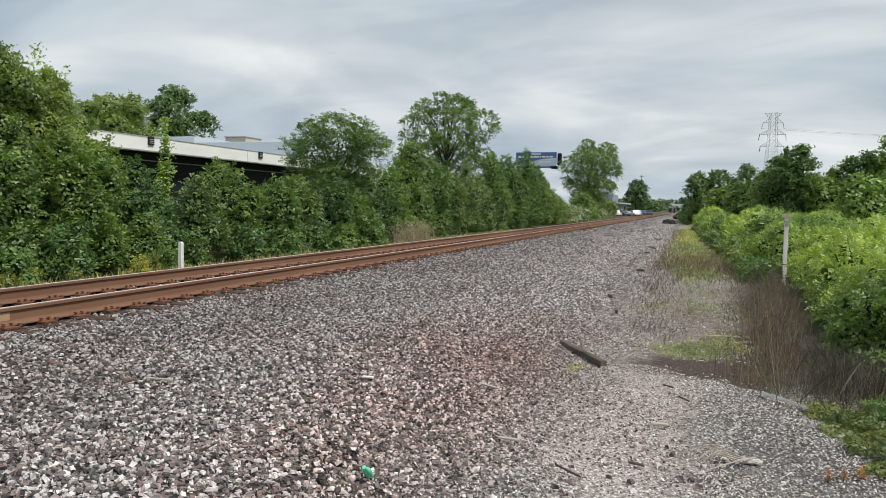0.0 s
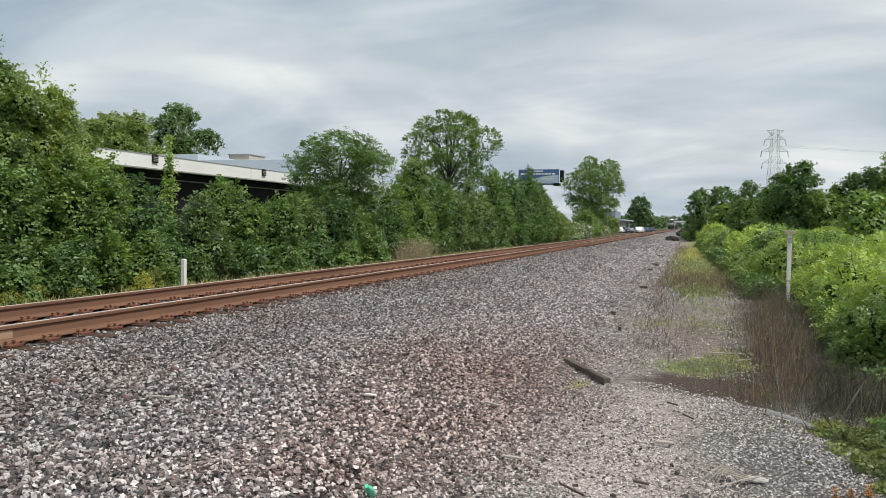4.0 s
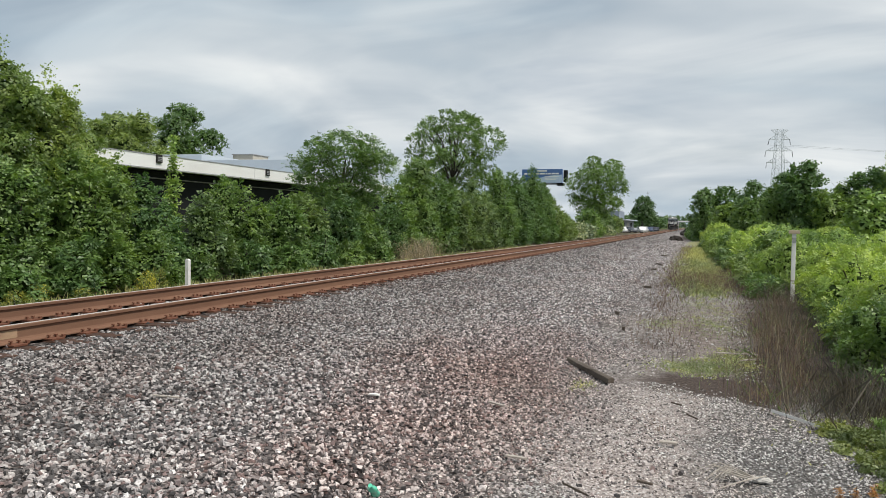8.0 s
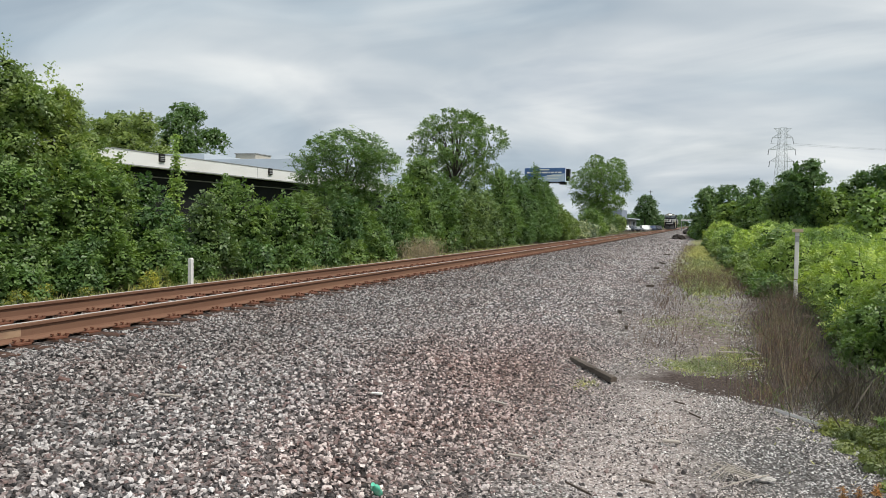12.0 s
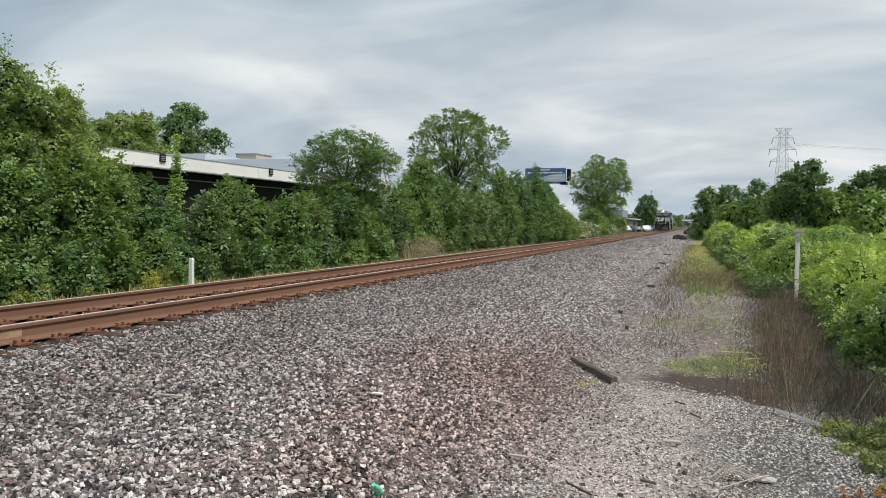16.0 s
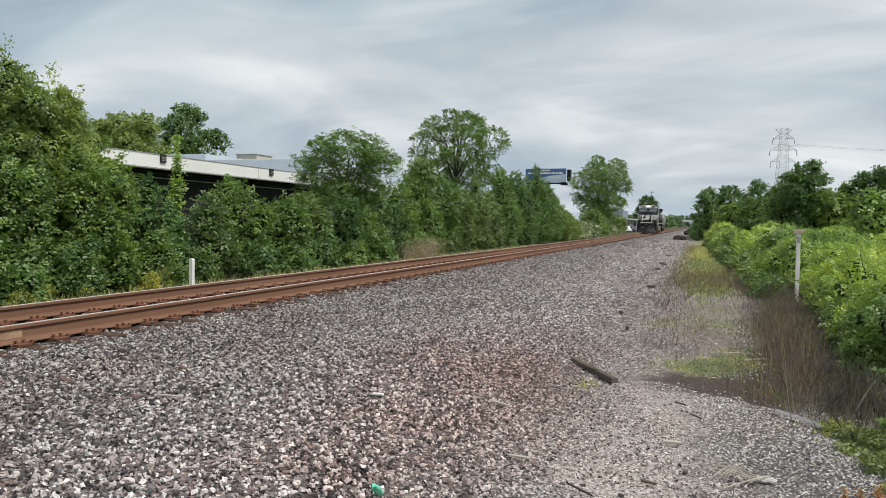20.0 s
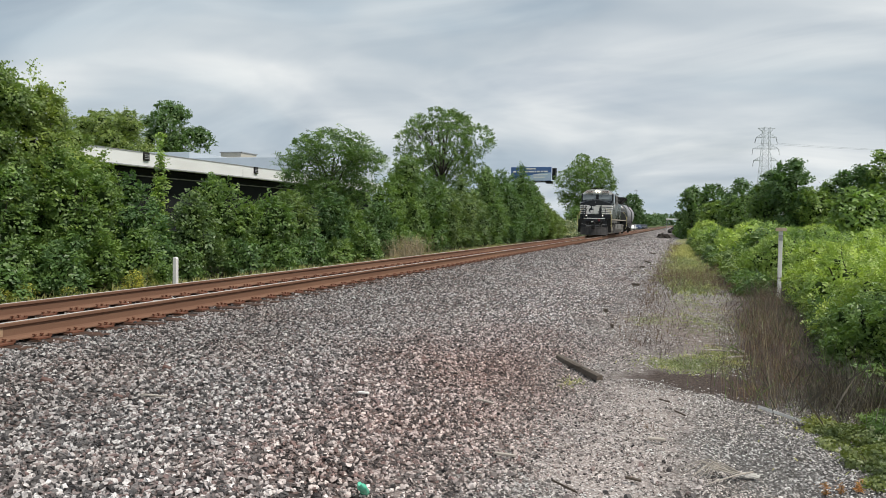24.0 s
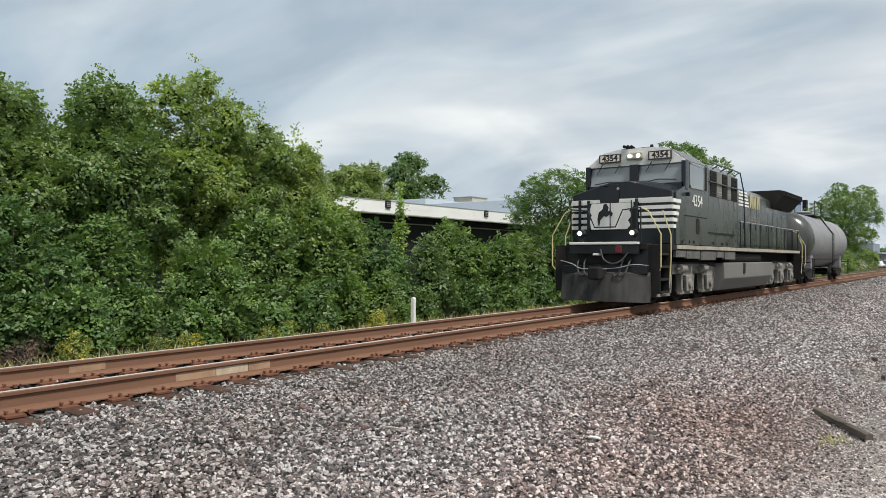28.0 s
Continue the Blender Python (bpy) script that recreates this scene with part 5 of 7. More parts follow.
def engine_truck(parent, yc, r=0.53):
    """Three-axle truck with its axle boxes, springs and brake cylinders."""
    bm = bmesh.new()
    for s in (1, -1):
        x0, x1 = (0.98, 1.16) if s > 0 else (-1.16, -0.98)
        prism(bm, [(yc - 2.7, 0.95), (yc - 2.7, 0.72), (yc - 2.35, 0.62), (yc - 1.65, 0.62), (yc - 1.45, 0.82), (yc - 0.55, 0.82), (yc - 0.4, 0.62), (yc + 0.4, 0.62),
                   (yc + 0.55, 0.82), (yc + 1.45, 0.82), (yc + 1.65, 0.62), (yc + 2.35, 0.62), (yc + 2.7, 0.72), (yc + 2.7, 1.0), (yc + 1.0, 1.16), (yc - 1.0, 1.16)], "x", x0, x1, 0.015)
        # pedestal legs on both sides of each axle, tied below by a keeper
        for k in (-1, 0, 1):
            y = yc + 2.0 * k
            for q in (-1, 1):
                prism(bm, [(y + q * 0.62, 0.9), (y + q * 0.55, 0.3), (y + q * 0.47, 0.3), (y + q * 0.47, 0.9)][::q], "x", x0, x1, 0.012)
            box(bm, x0 + 0.03, x1 - 0.03, y - 0.56, y + 0.56, 0.22, 0.3, 0.012)
    part("truck_frame", bm, TRUCK_GREY, parent, "dusty grey cast truck frame")
    for s in (1, -1):
        for k in (-1, 0, 1):
            y = yc + 2.0 * k
            bm = bmesh.new()
            prism(bm, [(y - 0.3, 0.78), (y - 0.24, 0.3), (y + 0.24, 0.3), (y + 0.3, 0.78)], "x", s * 1.1 - 0.11, s * 1.1 + 0.11, 0.02)
            rod(bm, (s * 1.2, y, r), (s * 1.27, y, r), 0.14, 0.12, 14)
            part("axle_box", bm, TRUCK_GREY, parent)
            for q in (-0.38, 0.38):
                bm = bmesh.new()
                for c in range(6):
                    rod(bm, (s * 1.1, y + q, 0.42 + c * 0.062), (s * 1.1, y + q, 0.455 + c * 0.062), 0.1, 0.1, 12)
                part("coil_spring", bm, GRIME, parent)
        for k in (-1, 1):
            bm = bmesh.new()
            rod(bm, (s * 1.22, yc + k * 1.0, 0.98), (s * 1.22, yc + k * 1.0 + 0.45, 0.98), 0.13, seg=14)
            rod(bm, (s * 1.22, yc + k * 1.0 - 0.2, 0.98), (s * 1.22, yc + k * 1.0, 0.98), 0.04, seg=8)
            part("brake_cylinder", bm, TRUCK_GREY, parent)
        bm = bmesh.new()
        for k in (-1, 0, 1):
            box(bm, s * 0.95 - 0.05, s * 0.95 + 0.05, yc + 2 * k - 0.66, yc + 2 * k - 0.55, 0.3, 0.75, 0.02)
        tube(bm, [(s * 1.19, yc - 2.6, 1.1), (s * 1.19, yc - 0.8, 1.14), (s * 1.19, yc + 0.8, 1.14), (s * 1.19, yc + 2.6, 1.1)], 0.022, 6)
        part("brake_rigging", bm, GRIME, parent)
    bm = bmesh.new()
    box(bm, -0.95, 0.95, yc - 0.5, yc + 0.5, 0.9, 1.15, 0.05)
    part("bolster", bm, GRIME, parent)
    for k in (-1, 0, 1):
        bm = bmesh.new()
        box(bm, -0.5, 0.5, yc + 2 * k + 0.1, yc + 2 * k + 0.85, 0.28, 0.85, 0.08)
        part("traction_motor", bm, GRIME, parent)
    for k in (-1, 0, 1):
        wheelset(parent, yc + 2.0 * k, r, GRIME)


def make_locomotive():
    lo = thing("locomotive", pose(0, 380, 0), "black diesel freight locomotive with white nose stripes and lit headlights", "locomotive")
    E0, E1 = -1.05, 18.3        # ends of the platform
    # frame and walkway
    bm = bmesh.new()
    box(bm, -1.47, 1.47, 0.0, E1 - 1.0, 1.5, 1.66, 0.01)
    box(bm, -0.8, 0.8, E0, E1, 1.12, 1.5, 0.02)
    box(bm, -1.15, 1.15, E0 + 0.05, 0.0, 1.5, 1.66, 0.01); box(bm, -1.15, 1.15, E1 - 1.0, E1, 1.5, 1.66, 0.01)
    part("underframe", bm, GRIME, lo)
    for s in (1, -1):
        bm = bmesh.new()
        box(bm, s * 1.478 - 0.01, s * 1.478 + 0.01, 0.35, E1 - 1.0, 1.53, 1.64, 0.004)
        part("sill_stripe", bm, SILL, lo, "dirty tan sill stripe")
        bm = bmesh.new()
        for y0_, y1_, z0_ in ((0.4, 1.25, 1.3), (1.32, 2.5, 1.26), (2.62, 4.1, 1.22), (4.2, 5.05, 1.3), (5.15, 6.4, 1.24)):
            bm = bmesh.new()
            box(bm, s * 1.40 - 0.05, s * 1.40 + 0.05, y0_, y1_, z0_, 1.5, 0.012)
            for y in (y0_ + 0.08, y1_ - 0.12):
                box(bm, s * 1.45 - 0.012, s * 1.45 + 0.012, y, y + 0.04, z0_ + 0.08, z0_ + 0.14)
            part("side_locker", bm, SKIRT, lo, "dusty grey side locker")
    # nose
    bm = bmesh.new()
    prism(bm, [(-1.46, 1.66), (1.46, 1.66), (1.46, 3.1), (0.28, 3.42), (-0.28, 3.42), (-1.46, 3.1)], "y", 0.0, 0.25, 0.03)
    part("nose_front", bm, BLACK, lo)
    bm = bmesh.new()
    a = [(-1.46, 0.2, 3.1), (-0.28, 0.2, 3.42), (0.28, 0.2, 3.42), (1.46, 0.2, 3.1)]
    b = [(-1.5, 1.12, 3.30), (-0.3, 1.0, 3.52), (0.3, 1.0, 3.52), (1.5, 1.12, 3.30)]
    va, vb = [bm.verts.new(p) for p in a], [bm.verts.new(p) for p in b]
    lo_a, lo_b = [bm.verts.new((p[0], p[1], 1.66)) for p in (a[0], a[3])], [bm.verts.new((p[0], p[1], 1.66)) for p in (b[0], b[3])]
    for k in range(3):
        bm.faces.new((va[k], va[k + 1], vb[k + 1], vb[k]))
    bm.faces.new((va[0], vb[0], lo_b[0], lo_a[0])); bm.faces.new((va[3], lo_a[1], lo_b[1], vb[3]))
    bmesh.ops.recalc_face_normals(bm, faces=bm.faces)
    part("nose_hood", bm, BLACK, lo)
    bm = bmesh.new()
    box(bm, -0.6, -0.02, -0.03, 0.0, 2.05, 3.34, 0.012)
    part("nose_door", bm, BLACK, lo)
    bm = bmesh.new()
    rod(bm, (-0.05, -0.05, 3.22), (-0.05, -0.01, 3.22), 0.04, seg=12)
    part("door_lock", bm, STEEL, lo)
    bm = bmesh.new()
    box(bm, -0.5, -0.34, -0.03, -0.005, 3.28, 3.32, 0.005)
    part("latch", bm, STEEL, lo)
    # white panel and stripes on the nose
    bm = bmesh.new()
    prism(bm, [(-0.86, 2.08), (0.22, 2.08), (0.32, 2.2), (0.24, 2.32), (0.36, 2.46), (0.28, 2.6), (0.42, 2.72), (0.4, 2.82), (-0.84, 2.82), (-0.92, 2.6), (-0.84, 2.5), (-0.9, 2.3)], "y", -0.042, -0.033)
    part("nose_panel", bm, WHITE, lo, "white nose panel")
    bm = bmesh.new()
    prism(bm, [(-0.66 + 0.62 * (x + 0.4), z) for x, z in ((-0.36, 2.2), (-0.3, 2.19), (-0.26, 2.34), (-0.1, 2.46), (0.06, 2.44), (0.18, 2.5), (0.3, 2.44), (0.34, 2.54), (0.2, 2.62), (0.1, 2.58), (0.14, 2.7), (0.02, 2.82), (-0.1, 2.78), (-0.14, 2.66), (-0.34, 2.56), (-0.4, 2.38))], "y", -0.05, -0.043)
    part("emblem", bm, BLACK, lo, "plain black emblem")
    for x in (-0.2, 0.42):
        bm = bmesh.new()
        tube(bm, [(x - 0.04, -0.13, 2.1), (x - 0.04, -0.13, 2.88)], 0.018, 6)
        part("grab_iron", bm, BLACK, lo)
    for x in (-1.2, -0.93, 0.5):
        bm = bmesh.new()
        box(bm, x - 0.04, x + 0.04, -0.08, -0.045, 2.02, 2.92, 0.005)
        part("nose_post", bm, BLACK, lo)
    for k in range(5):
        z = 2.09 + 0.175 * k
        for x0, x1 in ((-1.475, -0.94 - 0.05 * (k % 2)), (0.46 + 0.1 * ((k + 1) % 2), 1.475)):
            bm = bmesh.new()
            box(bm, x0, x1, -0.016, 0.0, z, z + 0.1, 0.003)
            part("nose_stripe", bm, WHITE, lo, "white stripe")
        for s in (1, -1):
            bm = bmesh.new()
            box(bm, s * 1.482 - 0.026, s * 1.482 + 0.026, 0.0, 0.62 - 0.1 * (4 - k), z, z + 0.1, 0.002)
            part("corner_stripe", bm, WHITE, lo, "white stripe")
    bm = bmesh.new()
    box(bm, -1.475, 1.475, -0.018, 0.0, 2.83, 2.93, 0.003)
    part("top_stripe", bm, WHITE, lo, "white stripe")
    # cab
    for s in (1, -1):
        bm = bmesh.new()
        prism(bm, [(0.95, 1.66), (3.15, 1.66), (3.15, 4.06), (1.22, 4.04), (1.0, 3.30), (0.25, 3.08), (0.25, 1.66)], "x", s * 1.5 - 0.05 if s > 0 else -1.55 + 0.05, s * 1.5 + 0.0 if s > 0 else -1.45, 0.008)
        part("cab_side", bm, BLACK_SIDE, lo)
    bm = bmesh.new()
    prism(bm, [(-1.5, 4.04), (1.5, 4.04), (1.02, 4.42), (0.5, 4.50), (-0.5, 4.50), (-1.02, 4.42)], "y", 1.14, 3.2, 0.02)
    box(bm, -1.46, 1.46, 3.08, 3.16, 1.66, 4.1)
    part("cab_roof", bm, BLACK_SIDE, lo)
    bm = bmesh.new()
    prism(bm, [(-1.49, 3.99), (1.49, 3.99), (1.44, 4.07), (1.0, 4.41), (0.5, 4.485), (-0.5, 4.485), (-1.0, 4.41), (-1.44, 4.07)], "y", 1.10, 1.145, 0.004)
    part("cab_brow", bm, WHITE, lo, "dirty white brow over the windscreen")
    bm = bmesh.new()
    z0, z1, y0, y1 = 3.36, 3.99, 1.02, 1.16
    for s in (1, -1):
        box(bm, s * 1.45 - 0.06, s * 1.45 + 0.06, 0.98, 1.2, 3.2, 4.02, 0.01)
    box(bm, -0.13, 0.13, 0.98, 1.14, 3.4, 4.0, 0.01)
    box(bm, -1.46, 1.46, 0.98, 1.14, 3.28, 3.42, 0.01)
    part("windscreen_frame", bm, BLACK, lo)
    for x0, x1 in ((-1.38, -0.13), (0.13, 1.38)):
        bm = bmesh.new()
        prism(bm, [(y0, z0), (y1, z1), (y1 + 0.02, z1), (y0 + 0.02, z0)], "x", x0, x1)
        part("windscreen", bm, WINDOW, lo, "windscreen pane, sky reflection in its colour")
        for q in (0.3, 0.75):
            bm = bmesh.new()
            xa = x0 + (x1 - x0) * q
            tube(bm, [(xa, 1.06, 4.06), (xa - 0.16, 1.04, 3.78)], 0.012, 5)
            part("wiper", bm, BLACK, lo)
        bm = bmesh.new()
        tube(bm, [((x0 + x1) / 2 - 0.45, 0.97, 3.47), ((x0 + x1) / 2, 0.96, 3.53), ((x0 + x1) / 2 + 0.5, 0.97, 3.50)], 0.016, 5)
        part("wiper", bm, BLACK, lo)
    for s in (1, -1):
        # side window with its pale frame
        X = s * 1.5
        win = bmesh.new()
        box(win, X - 0.012, X + 0.012, 1.42, 2.62, 3.34, 3.98, 0.004)
        w = part("cab_window", win, WINDOW, lo, "cab side window, sky reflection in its colour")
        fr = bmesh.new()
        for a in ((1.36, 1.43, 3.28, 4.0), (2.6, 2.67, 3.28, 4.0), (1.36, 2.67, 3.28, 3.35), (1.36, 2.67, 3.95, 4.01)):
            box(fr, X - 0.02, X + 0.02 + 0.002 * s, *a, 0.004)
        part("window_frame", fr, STEEL, w, "aluminium window frame")
        pa = bmesh.new()
        box(pa, X - 0.014, X + 0.016, 1.62, 1.98, 3.36, 3.93, 0.004)
        part("sliding_pane", pa, WINDOW, w, "sliding pane, sky reflection in its colour")
        bm = bmesh.new()
        box(bm, X - 0.015, X + 0.015, 2.8, 2.95, 3.3, 4.0, 0.004)
        part("cab_louvre", bm, GRIME, lo)
        bm = bmesh.new()
        box(bm, X - 0.014, X + 0.014, 1.95, 2.25, 1.98, 2.42, 0.006)
        part("side_vent", bm, GRIME, lo)
        bm = bmesh.new()
        box(bm, X - 0.006, X + 0.008, 0.9, 3.0, 2.46, 2.49); box(bm, X - 0.006, X + 0.008, 3.15, 6.2, 2.05, 2.08)
        for y in (0.7, 1.3, 1.7, 3.6, 4.6, 5.2):
            box(bm, X - 0.01, X + 0.02, y, y + 0.07, 1.70, 1.78)
        part("seam", bm, GRIME, lo)
        bm = bmesh.new()
        box(bm, X - 0.01, X + 0.11, 1.02, 1.1, 3.02, 3.12, 0.01)
        part("mirror_bracket", bm, BLACK, lo)
    lettering("cab_number", "4354", 0.48, pose(1.513, 2.05, 2.92, 90, 0, 90), WHITE, lo, "white painted number 4354")
    lettering("cab_number", "4354", 0.42, pose(-1.513, 2.05, 2.92, 90, 0, -90), WHITE, lo, "white painted number 4354")
    # brow: number boards and headlights
    for x in (-0.76, 0.76):
        bm = bmesh.new()
        box(bm, x - 0.31, x + 0.31, 1.04, 1.10, 4.14, 4.33, 0.008)
        nb = part("number_board", bm, LAMP_SOFT, lo, "lit number board")
        fr = bmesh.new()
        for a in ((x - 0.335, x + 0.335, 4.115, 4.14), (x - 0.335, x + 0.335, 4.33, 4.355), (x - 0.335, x - 0.31, 4.14, 4.33), (x + 0.31, x + 0.335, 4.14, 4.33)):
            box(fr, a[0], a[1], 1.01, 1.10, a[2], a[3])
        part("board_frame", fr, BLACK, nb, "thin black frame")
        lettering("board_number", "4354", 0.24, pose(x, 1.034, 4.235, 90, 0, 0), BLACK, nb, "black number 4354", 0.01)
    bm = bmesh.new()
    box(bm, -0.26, 0.26, 1.0, 1.10, 4.15, 4.37, 0.04)
    part("headlight_housing", bm, TAN_BLOCK, lo)
    for x in (-0.13, 0.13):
        bm = bmesh.new()
        lathe(bm, [(0.042, 0.012), (0.068, 0.03), (0.068, 0.06), (0.0, 0.06)], Matrix.Translation((x, 1.01, 4.26)) @ Matrix.Rotation(radians(-90), 4, "X") @ Matrix.Translation((0, 0, -0.03)), 16)
        part("headlight", bm, LAMP, lo, "lit headlight")
    for x in (-0.75, 0.75):
        bm = bmesh.new()
        rod(bm, (x, -1.0, 1.94), (x, -0.8, 1.94), 0.105, seg=16); box(bm, x - 0.1, x + 0.1, -0.94, -0.8, 1.66, 1.84, 0.01)
        part("ditch_light_housing", bm, BLACK, lo)
        bm = bmesh.new()
        lathe(bm, [(0.035, -0.02), (0.065, 0.0), (0.065, 0.02)], Matrix.Translation((x, -1.02, 1.94)) @ Matrix.Rotation(radians(-90), 4, "X"), 16)
        part("ditch_light", bm, LAMP_DITCH, lo, "lit ditch light")
    # roof gear
    bm = bmesh.new()
    box(bm, -0.7, 0.3, 1.7, 2.6, 4.49, 4.6, 0.03)
    tube(bm, [(0.35, 1.5, 4.5), (0.35, 1.5, 4.62)], 0.05, 8)
    for k in range(3):
        rod(bm, (-0.3 + k * 0.09, 1.35, 4.55), (-0.3 + k * 0.09, 1.0 + 0.05 * k, 4.55), 0.02, 0.05, 8)
    part("roof_horn", bm, GRIME, lo)
    # equipment body behind the cab
    bm = bmesh.new()
    prism(bm, [(-1.47, 1.66), (1.47, 1.66), (1.47, 3.3), (1.47, 4.0), (1.1, 4.28), (-1.1, 4.28), (-1.47, 4.0), (-1.47, 3.3)], "y", 3.25, 6.6, 0.015)
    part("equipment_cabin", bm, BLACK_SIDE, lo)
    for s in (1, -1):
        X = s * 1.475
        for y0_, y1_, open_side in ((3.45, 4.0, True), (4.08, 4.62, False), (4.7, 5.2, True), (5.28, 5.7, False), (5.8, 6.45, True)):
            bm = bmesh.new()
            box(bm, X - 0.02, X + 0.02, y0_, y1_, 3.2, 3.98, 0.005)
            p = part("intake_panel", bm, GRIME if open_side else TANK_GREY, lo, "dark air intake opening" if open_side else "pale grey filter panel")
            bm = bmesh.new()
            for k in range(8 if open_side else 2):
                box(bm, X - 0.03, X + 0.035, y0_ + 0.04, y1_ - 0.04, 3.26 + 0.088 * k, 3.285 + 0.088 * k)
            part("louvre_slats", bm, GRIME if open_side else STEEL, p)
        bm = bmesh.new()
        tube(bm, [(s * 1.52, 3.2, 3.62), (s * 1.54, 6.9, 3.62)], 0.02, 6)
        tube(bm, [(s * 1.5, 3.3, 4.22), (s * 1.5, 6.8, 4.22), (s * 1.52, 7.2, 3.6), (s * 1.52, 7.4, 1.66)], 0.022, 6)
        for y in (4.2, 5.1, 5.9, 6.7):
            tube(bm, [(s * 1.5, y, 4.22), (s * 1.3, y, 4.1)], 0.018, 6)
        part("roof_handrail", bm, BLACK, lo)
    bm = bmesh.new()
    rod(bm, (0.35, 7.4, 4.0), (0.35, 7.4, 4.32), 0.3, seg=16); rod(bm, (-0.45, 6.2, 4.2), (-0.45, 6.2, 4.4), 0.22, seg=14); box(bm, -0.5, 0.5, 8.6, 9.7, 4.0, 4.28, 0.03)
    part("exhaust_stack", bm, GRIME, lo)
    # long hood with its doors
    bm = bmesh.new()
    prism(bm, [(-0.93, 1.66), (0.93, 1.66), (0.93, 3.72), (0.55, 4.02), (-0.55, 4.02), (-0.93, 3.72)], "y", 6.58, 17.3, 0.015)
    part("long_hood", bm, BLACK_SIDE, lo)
    for s in (1, -1):
        for k in range(11):
            y = 6.8 + 0.93 * k
            bm = bmesh.new()
            box(bm, s * 0.945 - 0.018, s * 0.945 + 0.018, y, y + 0.87, 1.78, 3.2, 0.006)
            box(bm, s * 0.97 - 0.012, s * 0.97 + 0.012, y + 0.74, y + 0.79, 2.4, 2.62)
            part("hood_door", bm, BLACK_SIDE, lo)
        for k in range(5):
            bm = bmesh.new()
            box(bm, s * 0.945 - 0.008, s * 0.945 + 0.008, 8.8, 10.3 - 0.08 * k, 2.95 + 0.125 * k + 0.3, 3.02 + 0.125 * k + 0.3)
            part("hood_stripe", bm, WHITE, lo, "white stripe")
        for y0_ in (10.42, 10.98, 11.54):
            bm = bmesh.new()
            prism(bm, [(y0_, 3.24), (y0_ + 0.14, 3.24), (y0_ + 0.3, 3.5), (y0_ + 0.3, 3.24), (y0_ + 0.44, 3.24), (y0_ + 0.44, 3.78), (y0_ + 0.3, 3.78), (y0_ + 0.14, 3.5), (y0_ + 0.14, 3.78), (y0_, 3.78)], "x", s * 0.945 - 0.008, s * 0.945 + 0.008)
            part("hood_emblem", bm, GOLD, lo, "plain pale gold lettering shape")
        bm = bmesh.new()
        for z in (2.62, 2.74, 2.86):
            for y0_, y1_ in ((10.2, 10.6), (10.68, 10.9), (10.98, 11.4)):
                box(bm, s * 0.966 - 0.004, s * 0.966 + 0.004, y0_, y1_, z, z + 0.06)
        part("writing_bars", bm, TANK_GREY, lo, "small pale bars of unreadable writing")
        # scuffed paint below the intakes
        for y0_, d in ((4.3, 0.42), (5.4, 0.5), (6.05, 0.3)):
            bm = bmesh.new()
            prism(bm, [(y0_, 3.17), (y0_ + 0.14, 2.95), (y0_ + 0.2, 3.17 - d), (y0_ + 0.27, 3.0), (y0_ + 0.42, 3.17)], "x", s * 1.4725 - 0.004, s * 1.4725 + 0.004)
            part("paint_scuff", bm, TANK_GREY, lo, "pale scuffed paint")
    # radiator wings
    bm = bmesh.new()
    prism(bm, [(-1.52, 3.94), (-1.44, 3.9), (-1.02, 3.45), (1.02, 3.45), (1.44, 3.9), (1.52, 3.94), (1.52, 4.15), (1.3, 4.2), (-1.3, 4.2), (-1.52, 4.15)], "y", 13.9, 17.7, 0.015)
    part("radiator_cabin", bm, GRIME, lo)
    for s in (1, -1):
        for k in range(3):
            bm = bmesh.new()
            y = 13.95 + 1.25 * k
            box(bm, s * 1.525 - 0.012, s * 1.525 + 0.012, y, y + 1.15, 3.95, 4.13)
            for q in range(9):
                box(bm, s * 1.54 - 0.01, s * 1.54 + 0.01, y + 0.05 + q * 0.12, y + 0.09 + q * 0.12, 3.96, 4.12)
            part("radiator_screen", bm, GRIME, lo)
    # tank, battery boxes, air reservoirs
    bm = bmesh.new()
    prism(bm, [(-1.42, 1.14), (1.42, 1.14), (1.42, 0.62), (1.18, 0.22), (-1.18, 0.22), (-1.42, 0.62)], "y", 5.2, 12.1, 0.03)
    part("fuel_tank", bm, TANK_GREY, lo, "dusty grey fuel tank")
    for s in (1, -1):
        bm = bmesh.new()
        box(bm, s * 1.43 - 0.02, s * 1.43 + 0.02, 7.55, 7.75, 0.75, 1.12, 0.005)
        part("fuel_gauge", bm, GRIME, lo)
        bm = bmesh.new()
        rod(bm, (s * 1.2, 5.6, 1.32), (s * 1.2, 10.5, 1.32), 0.16, seg=14)
        part("air_reservoir", bm, GRIME, lo)
    engine_truck(lo, 2.3)
    engine_truck(lo, 14.9)
    # ends: pilots, plow, steps, handrails, couplers, hoses
    for e, s in ((E0, -1), (E1, 1)):
        bm = bmesh.new()
        box(bm, -1.22, 1.22, min(e - s * 0.1, e - s * 0.18), max(e - s * 0.1, e - s * 0.18), 0.5, 1.56, 0.01)
        part("pilot", bm, BLACK, lo)
        bm = bmesh.new()
        box(bm, -0.98, 0.98, min(e, e + s * 0.14), max(e, e + s * 0.14), 1.63, 1.70, 0.012)
        part("anticlimber", bm, WHITE, lo, "white edge of the anticlimber")
        bm = bmesh.new()
        box(bm, -0.98, 0.98, min(e, e + s * 0.12), max(e, e + s * 0.12), 1.38, 1.6, 0.012)
        part("anticlimber_face", bm, BLACK, lo)
        bm = bmesh.new()
